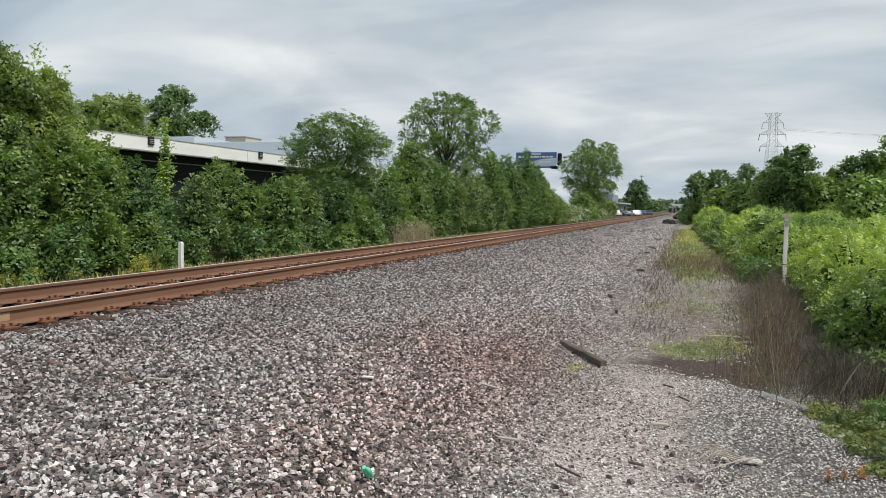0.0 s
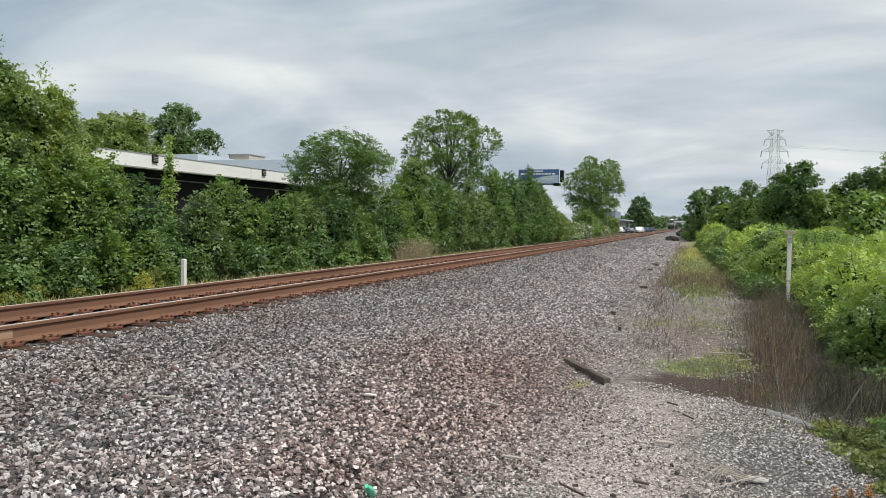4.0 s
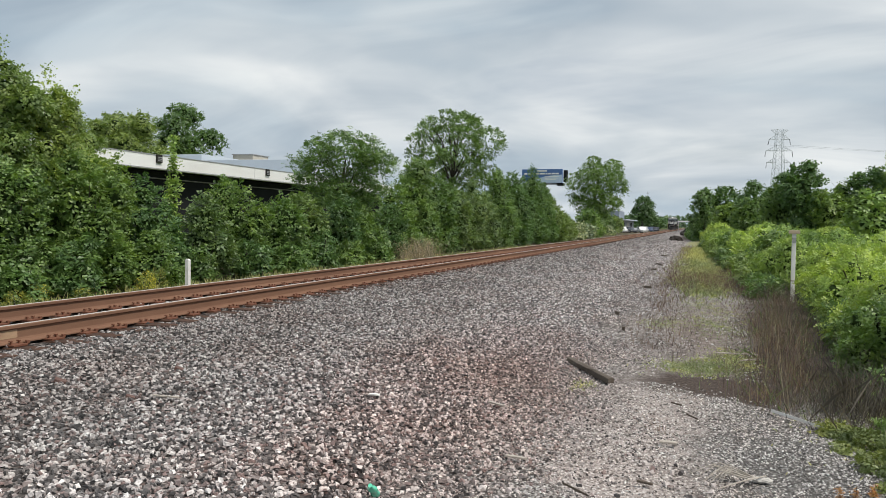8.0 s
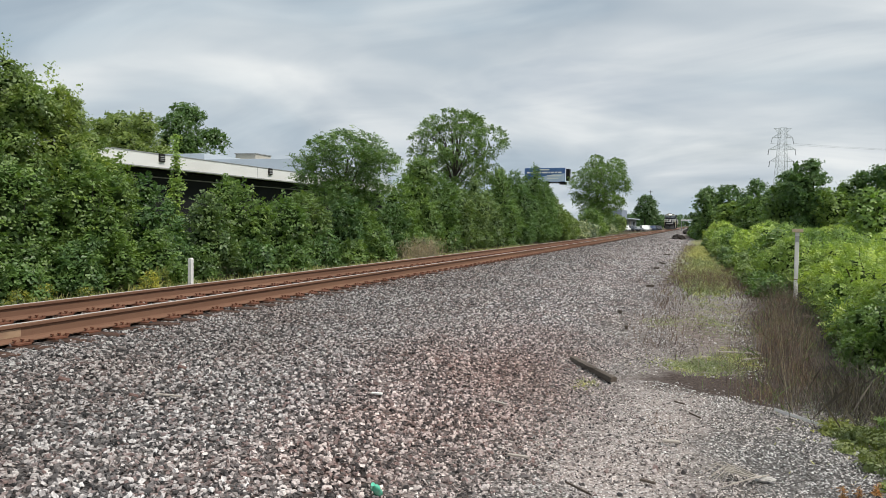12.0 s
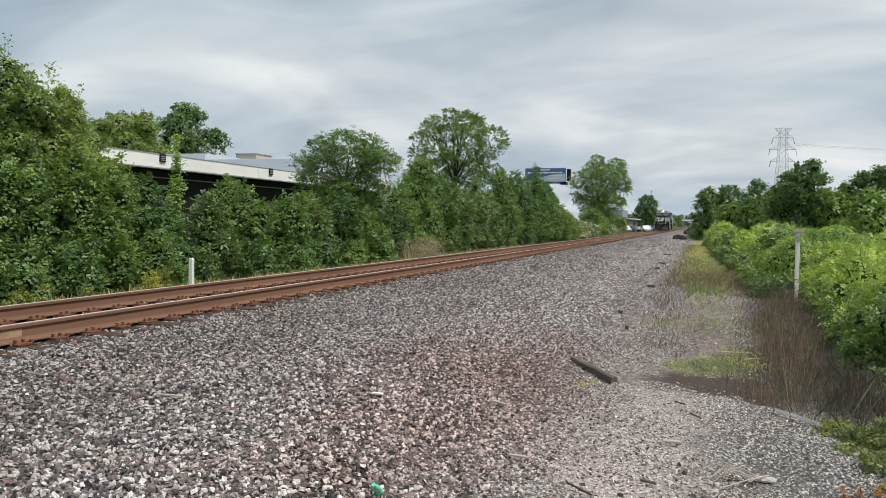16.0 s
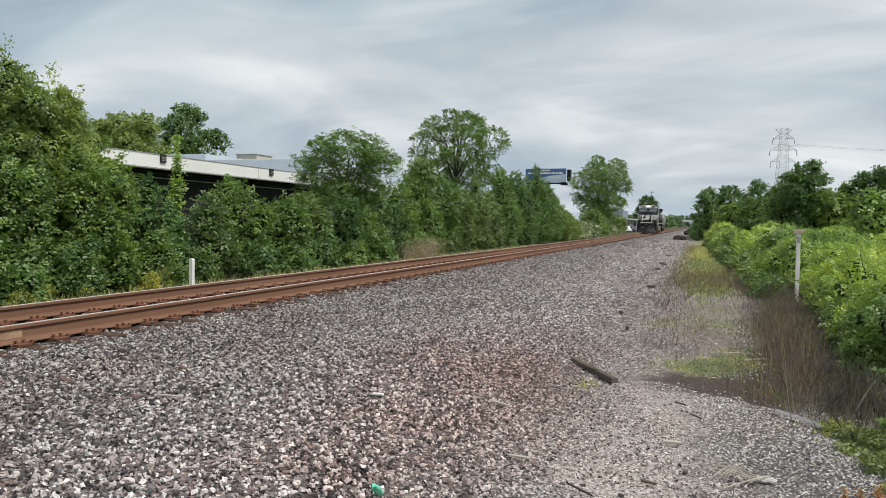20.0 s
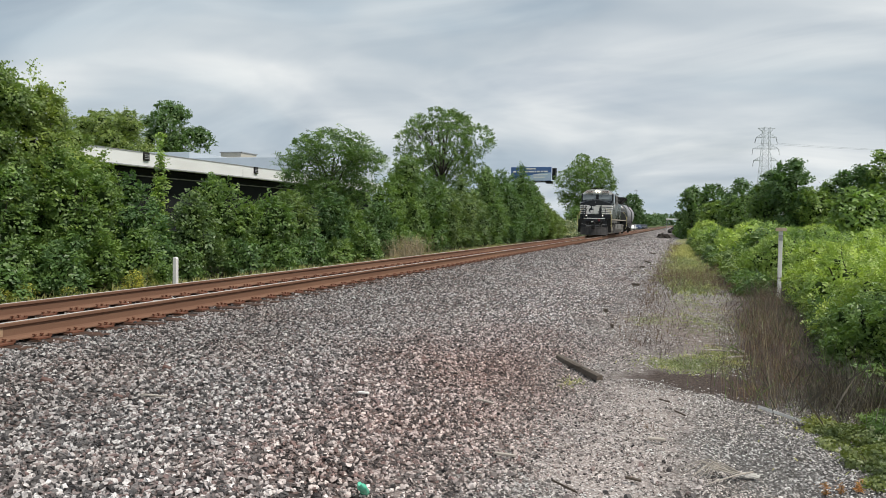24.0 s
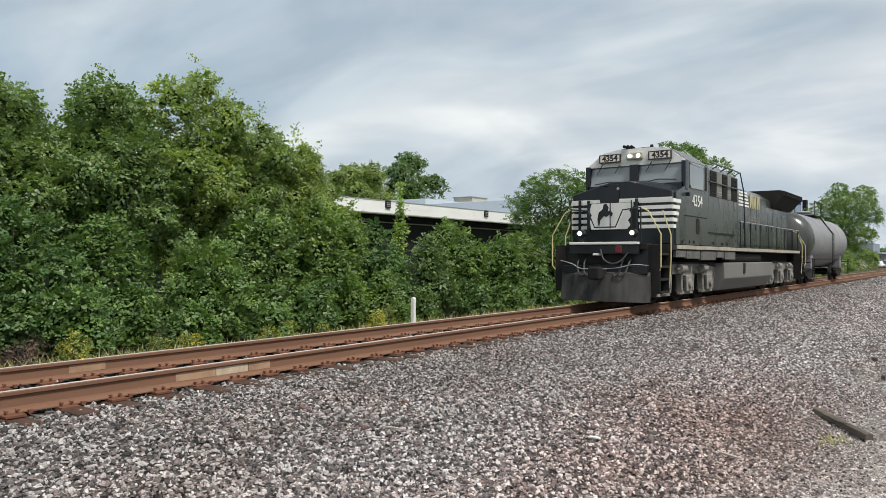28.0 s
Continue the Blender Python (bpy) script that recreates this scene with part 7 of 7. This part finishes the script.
def make_lot():
    body = {k: paint("car_" + k, c, tuple(v * 0.8 for v in c), 0.25, 0, 0.2, 1, 20, 0.0) for k, c in (("white", (0.68, 0.68, 0.68)), ("silver", (0.3, 0.31, 0.32)), ("dark", (0.04, 0.045, 0.055)), ("blue", (0.05, 0.07, 0.12)))}
    for kind, x, y, turn, c, label in (("suv", -11.2, 203, 25, "white", "white parked sport utility vehicle"), ("sedan", -9.6, 209, 30, "dark", "dark blue-black parked sedan car"), ("sedan", -8.6, 216, 30, "silver", "clean silver parked sedan car"),
                                       ("suv", -10.6, 219, 25, "dark", "dark parked sport utility vehicle"), ("pickup_truck", -6.9, 214, 24, "white", "white parked pickup truck"), ("pickup_truck", -7.4, 231, 20, "silver", "silver parked pickup truck"),
                                       ("suv", -6.2, 240, 15, "blue", "dark blue parked sport utility vehicle"), ("pickup_truck", -5.4, 248, 10, "dark", "dark parked pickup truck"), ("suv", -5.6, 268, 10, "dark", "dark parked sport utility vehicle")):
        vehicle(kind, pose(x, y, lie1(x, y) + 0.02, 0, 0, turn), body[c], label)
    # low workshop behind the cars
    ws = thing("workshop", pose(-12.6, 216, -0.95), "low grey workshop with a pale flat canopy", "building")
    bm = bmesh.new()
    box(bm, -13, 0, 0, 42, 0, 3.7)
    part("wall", bm, paint("grey_siding", (0.27, 0.29, 0.31), (0.2, 0.21, 0.22), 0.7, 0, 0.5, 0.4, 6, 0.1), ws, "grey metal siding")
    bm = bmesh.new()
    box(bm, -13.4, 1.2, -1, 43, 3.7, 4.05, 0.03)
    part("roof", bm, ROOF_GREY, ws, "pale flat roof edge")
    for k in range(3):
        bm = bmesh.new()
        box(bm, -0.05, 0.1, 3 + 13 * k, 8 + 13 * k, 0.1, 3.0, 0.02)
        d = part("roller_door", bm, TAN_BLOCK if k % 2 else DARK_WALL, ws)
        bm = bmesh.new()
        for q in range(6):
            box(bm, 0.1, 0.12, 3.1 + 13 * k, 7.9 + 13 * k, 0.3 + 0.45 * q, 0.34 + 0.45 * q)
        part("door_slats", bm, STEEL, d)
    bm = bmesh.new()
    box(bm, -12, -1.2, 3, 20, 4.15, 6.5, 0.03)
    part("upper_storey", bm, paint("blue_grey_siding", (0.2, 0.23, 0.28), (0.16, 0.18, 0.2), 0.7, 0, 0.5, 0.4, 6, 0.1), ws, "blue-grey upper storey")
    # slim poles
    for x, y, h in ((-19, 430, 22), (-36, 330, 13)):
        p = thing("utility_pole", pose(x, y, -1), "slim dark utility pole in the distance", "pole")
        bm = bmesh.new()
        rod(bm, (0, 0, 0), (0, 0, h), 0.16, 0.1, 8)
        part("shaft", bm, BARK, p)
        bm = bmesh.new()
        box(bm, -1.1, 1.1, -0.06, 0.06, h - 1.0, h - 0.85)
        part("crossarm", bm, BARK, p)


def make_woods():
    """Far tree belt along the horizon: many trees, joined."""
    rs = np.random.RandomState(77)
    cl = []
    for k in range(260):
        y = rs.uniform(430, 900)
        x = rs.uniform(-26, -9) - (y - 430) * rs.uniform(0.0, 0.2)
        if k >= 110:
            x = rs.uniform(9, 160)
        if k >= 190:
            y, x = rs.uniform(905, 960), rs.uniform(-45, 60)
        if k > 225:
            y, x = rs.uniform(300, 600), rs.uniform(-320, -60)
        h = rs.uniform(13, 19) if 190 <= k <= 225 else rs.uniform(7, 12)
        for q in range(4):
            cl.append((x + rs.normal(0, 2.5), y + rs.normal(0, 2.5), -1 + h * rs.uniform(0.2, 0.85), rs.uniform(2, 3.6), rs.uniform(2, 3.6), h * rs.uniform(0.14, 0.24)))
    P, N, S, T = shell(rs, cl, 0.6, leaf=1.2, per_spray=7)
    v, f = leaves(rs, P, N, 1.4 * S, narrow=0.7, along=T)
    tagged(fast("far_woods", v, f, LEAF_FAR), "hazy far belt of green trees along the horizon", "woods", kind="stuff")


make_shed()
make_billboard()
make_tower()
make_cables()
make_lot()
make_woods()


# ---- small things ----
def make_small():
    # white marker post beyond the track
    p = thing("marker_post", pose(-4.5, 15.55, -0.72), "short white weathered post beside the track", "post")
    bm = bmesh.new()
    prism(bm, [(-0.055, 0), (0.055, 0), (0.052, 0.84), (0.03, 0.87), (-0.03, 0.87), (-0.052, 0.84)], "y", -0.05, 0.05, 0.008)
    part("shaft", bm, POST_WHITE, p)
    # whistle post with its small tan plate
    s = thing("sign_post", pose(10.31, 19.56, lie1(10.31, 19.56), 0, -0.4, 0), "slim white sign post with a small tan plate", "sign post")
    bm = bmesh.new()
    box(bm, -0.046, 0.046, -0.03, 0.03, -0.1, 1.72, 0.01)
    part("shaft", bm, POST_WHITE, s)
    bm = bmesh.new()
    box(bm, -0.125, 0.125, -0.06, -0.034, 1.69, 1.775, 0.006)
    part("sign_plate", bm, RUSTY_SIGN, s, "faded tan plate seen edge-on")
    bm = bmesh.new()
    box(bm, -0.042, 0.042, -0.045, -0.031, 1.46, 1.6, 0.003)
    part("tag", bm, STEEL, s, "pale grey tag")
    bm = bmesh.new()
    box(bm, -0.048, 0.048, -0.033, 0.033, 1.56, 1.59); box(bm, -0.048, 0.048, -0.033, 0.033, 0.52, 0.54)
    part("band", bm, RUST, s, "rust-brown band")

    # old timber on the gravel
    a, b = Vector((6.52, 9.4, 0)), Vector((7.19, 8.13, 0))
    g = thing("timber", Matrix.Identity(4), "old weathered dark timber lying on the gravel", "timber")
    d = (b - a)
    mid = (a + b) / 2
    g.matrix_basis = pose(mid.x, mid.y, lie1(mid.x, mid.y) + 0.06, 1.5, 0, math.degrees(math.atan2(d.y, d.x)) - 90)
    rs = random.Random(5)
    bm = bmesh.new()
    L = d.length / 2
    rings = []
    for k in range(12):
        t = -L + 2 * L * k / 11
        rings.append([bm.verts.new((x * (1 + rs.uniform(-0.12, 0.12)) + rs.uniform(-0.008, 0.008), t, z * (1 + rs.uniform(-0.15, 0.1)))) for x, z in ((-0.036, -0.035), (0.036, -0.04), (0.038, 0.018), (0.012, 0.03), (-0.018, 0.027), (-0.036, 0.018))])
    for r0, r1 in zip(rings, rings[1:]):
        for k in range(6):
            bm.faces.new((r0[k], r0[(k + 1) % 6], r1[(k + 1) % 6], r1[k]))
    bm.faces.new(rings[0][::-1]); bm.faces.new(rings[-1])
    part("beam", bm, OLD_WOOD, g)

    # crushed green bottle
    bt = thing("bottle", pose(6.19, 4.03, lie1(6.19, 4.03) + 0.075, 55, 0, 12), "crushed green plastic bottle lying on the stones", "bottle")
    bm = bmesh.new()
    lathe(bm, [(0.017, -0.1), (0.029, -0.096), (0.031, -0.05), (0.025, -0.015), (0.031, 0.018), (0.03, 0.05), (0.014, 0.08), (0.011, 0.1)], Matrix.Diagonal((1, 0.72, 1, 1)), 16)
    smooth(part("body", bm, GLASS_GREEN, bt))
    bm = bmesh.new()
    rod(bm, (0, 0, 0.1), (0, 0, 0.114), 0.0125, seg=12)
    part("cap", bm, GLASS_GREEN, bt)

    # pale slivers of wood and white chips
    for x, y, L, w, turn, mt, lab in ((5.16, 6.27, 0.11, 0.04, 10, POST_WHITE, "flat white chip lying on the ballast"), (6.26, 6.69, 0.2, 0.03, -20, PALE_WOOD, "bleached wood sliver on the ballast"), (6.81, 5.22, 0.17, 0.03, 5, PALE_WOOD, "bleached wood sliver on the gravel"),
                                      (3.7, 5.1, 0.24, 0.02, 15, PALE_WOOD, "thin bleached stick on the ballast"), (7.87, 6.06, 0.15, 0.045, 12, PALE_WOOD, "bleached wood sliver on the path"), (7.75, 5.13, 0.14, 0.05, -10, OLD_WOOD, "dark wood chip on the path"),
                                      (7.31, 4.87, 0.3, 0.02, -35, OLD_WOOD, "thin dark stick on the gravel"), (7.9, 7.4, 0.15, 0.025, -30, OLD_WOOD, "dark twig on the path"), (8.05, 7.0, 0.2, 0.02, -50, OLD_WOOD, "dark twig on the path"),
                                      (6.6, 3.6, 0.18, 0.03, 25, OLD_WOOD, "dark wood chip on the gravel"), (8.6, 10.6, 0.7, 0.025, 30, PALE_WOOD, "bleached stick beside the dead weeds"), (8.75, 10.2, 0.5, 0.02, 55, PALE_WOOD, "bleached stick beside the dead weeds")):
        st = thing("wood_scrap", pose(x, y, lie1(x, y) + 0.04, 2, 3, turn), lab, "scrap")
        bm = bmesh.new()
        if mt is OLD_WOOD:
            L, w = L * 0.8, w * 0.5
        prism(bm, [(-L / 2, -w / 2), (L * 0.4, -w * 0.45), (L / 2, 0.0), (L * 0.35, w / 2), (-L * 0.45, w * 0.4)], "z", -0.008, 0.008, 0.003)
        part("piece", bm, mt, st)
    # red-brown lumps
    for x, y, s in ((3.1, 6.0, 0.05), (3.4, 5.0, 0.04), (2.6, 5.0, 0.05), (5.9, 3.4, 0.04)):
        br = thing("brick_fragment", pose(x, y, lie1(x, y) + s * 0.5, 10, 20, 40), "red-brown fragment among the ballast", "rubble")
        bm = bmesh.new()
        box(bm, -s, s, -s * 0.55, s * 0.55, -s * 0.4, s * 0.4, s * 0.15)
        part("piece", bm, BRICK, br)
    # bent angle iron by the weeds
    an = thing("metal_strip", pose(8.97, 7.36, lie1(8.97, 7.36) + 0.05, 3, 0, 48), "bent pale metal strip lying by the weeds", "scrap")
    bm = bmesh.new()
    prism(bm, [(-0.025, 0), (0.025, 0), (0.025, 0.006), (-0.02, 0.006), (-0.02, 0.028), (-0.025, 0.028)], "y", -0.26, 0.26, 0.001)
    part("strip", bm, POST_WHITE, an)
    # tangle of bleached roots and a white rag
    tg = thing("root_tangle", pose(8.35, 5.4, lie1(8.35, 5.4) + 0.02), "tangle of bleached roots on the gravel", "debris")
    rs = random.Random(11)
    for k in range(16):
        a0 = rs.uniform(2.2, 4.4)
        L = rs.uniform(0.12, 0.32)
        bm = tube(bmesh.new(), [(0.15 * rs.random(), 0.06 * rs.random(), 0.03), (math.cos(a0) * L * 0.5, math.sin(a0) * L * 0.5, 0.06 + 0.04 * rs.random()), (math.cos(a0 + 0.3) * L, math.sin(a0 + 0.3) * L, 0.01)], [0.005, 0.004, 0.002], 5)
        part("root", bm, PALE_WOOD, tg)
    bm = tube(bmesh.new(), [(0.2, 0.12, 0.03), (0.08, -0.02, 0.035), (-0.04, -0.14, 0.025), (-0.12, -0.22, 0.012)], [0.006, 0.005, 0.005, 0.003], 6)
    part("root", bm, PALE_WOOD, tg)
    rg = thing("rag", pose(8.52, 5.5, lie1(8.52, 5.5) + 0.03, 0, 0, 10), "crumpled dirty white rag on the gravel", "litter")
    bm = bmesh.new()
    bmesh.ops.create_icosphere(bm, subdivisions=3, radius=1)
    for v in bm.verts:
        k = 1 + 0.3 * noise.noise(v.co * 2.3) + 0.15 * noise.noise(v.co * 5)
        v.co = Vector((v.co.x * 0.075 * k, v.co.y * 0.03 * k, max(-0.015, v.co.z * 0.022 * k)))
    part("cloth", bm, RAG, rg)
    # dark tie scraps strewn along the foot of the bank
    rs = random.Random(9)
    for k, (x, y, L) in enumerate(((6.6, 14.6, 0.16), (6.75, 21.5, 0.25), (6.5, 29.5, 0.3), (6.5, 34.0, 0.8), (6.3, 44.0, 0.5), (5.9, 52.0, 0.8), (5.0, 62, 0.6), (6.9, 12.7, 0.12), (4.8, 36, 0.3))):
        t = thing("tie_scrap", pose(x, y, lie1(x, y) + 0.05, 0, rs.uniform(-4, 4), rs.uniform(-70, -20)), "dark splintered scrap of railway tie on the bank", "scrap")
        bm = bmesh.new()
        prism(bm, [(-L / 2, -0.01), (L * 0.2, -0.04), (L / 2, 0.0), (L * 0.1, 0.03), (-L * 0.36, 0.02)], "z", -0.035, 0.03, 0.008)
        part("piece", bm, OLD_WOOD, t)
    # dark heaps of old ties at the far end of the path
    for x, y, sx, sy, h in ((5.7, 92, 0.8, 1.2, 0.6), (6.3, 150, 1.3, 5, 1.3)):
        hp = thing("tie_heap", pose(x, y, lie1(x, y)), "dark heap of discarded railway ties and earth", "heap")
        for k in range(8):
            bm = bmesh.new()
            z = h * rs.uniform(0.3, 0.8)
            box(bm, -0.45, 0.45, -0.11, 0.11, -0.09, 0.09, 0.012)
            ob = part("old_tie", bm, DARK_EARTH, hp)
            ob.matrix_basis = pose(rs.uniform(-sx, sx) * 0.4, rs.uniform(-sy, sy) * 0.5, z, rs.uniform(-20, 20), rs.uniform(-20, 20), rs.uniform(0, 180))
        bm = bmesh.new()
        bmesh.ops.create_icosphere(bm, subdivisions=3, radius=1)
        for v in bm.verts:
            q = 1 + 0.35 * noise.noise(v.co * 2.0)
            v.co = Vector((v.co.x * sx * q, v.co.y * sy * q, max(-0.1, v.co.z * h * q)))
        part("earth", bm, DARK_EARTH, hp)
    # pale canopy at the end of the path
    cp = thing("canopy", pose(5.2, 205, -0.6), "low pale canopy roof in the distance", "shelter")
    bm = bmesh.new()
    box(bm, -1.9, 1.9, -2, 2, 3.05, 3.4, 0.03)
    part("roof", bm, ROOF_WHITE, cp)
    for x in (-1.7, 1.7):
        for y in (-1.8, 1.8):
            bm = bmesh.new()
            box(bm, x - 0.05, x + 0.05, y - 0.05, y + 0.05, 0, 3.0)
            part("post", bm, STEEL, cp)


make_small()


# ---- what moves ----
def train_at(t):
    """Place of the engine's nose along the track."""
    s = 28.0 - t
    return 19.18 + 12.69 * s - 0.0191 * s * s


def motions():
    whole = [(t, pose(0, train_at(t), 0)) for t in range(29)]
    walk(locomotive, whole)
    walk(tank_car, whole)
    for wheels, y, r in WHEELSETS:
        walk(wheels, [(f / 30, pose(0, y, r, math.degrees((train_at(0) - train_at(f / 30)) / r) % 360)) for f in range(0, 841)])


motions()
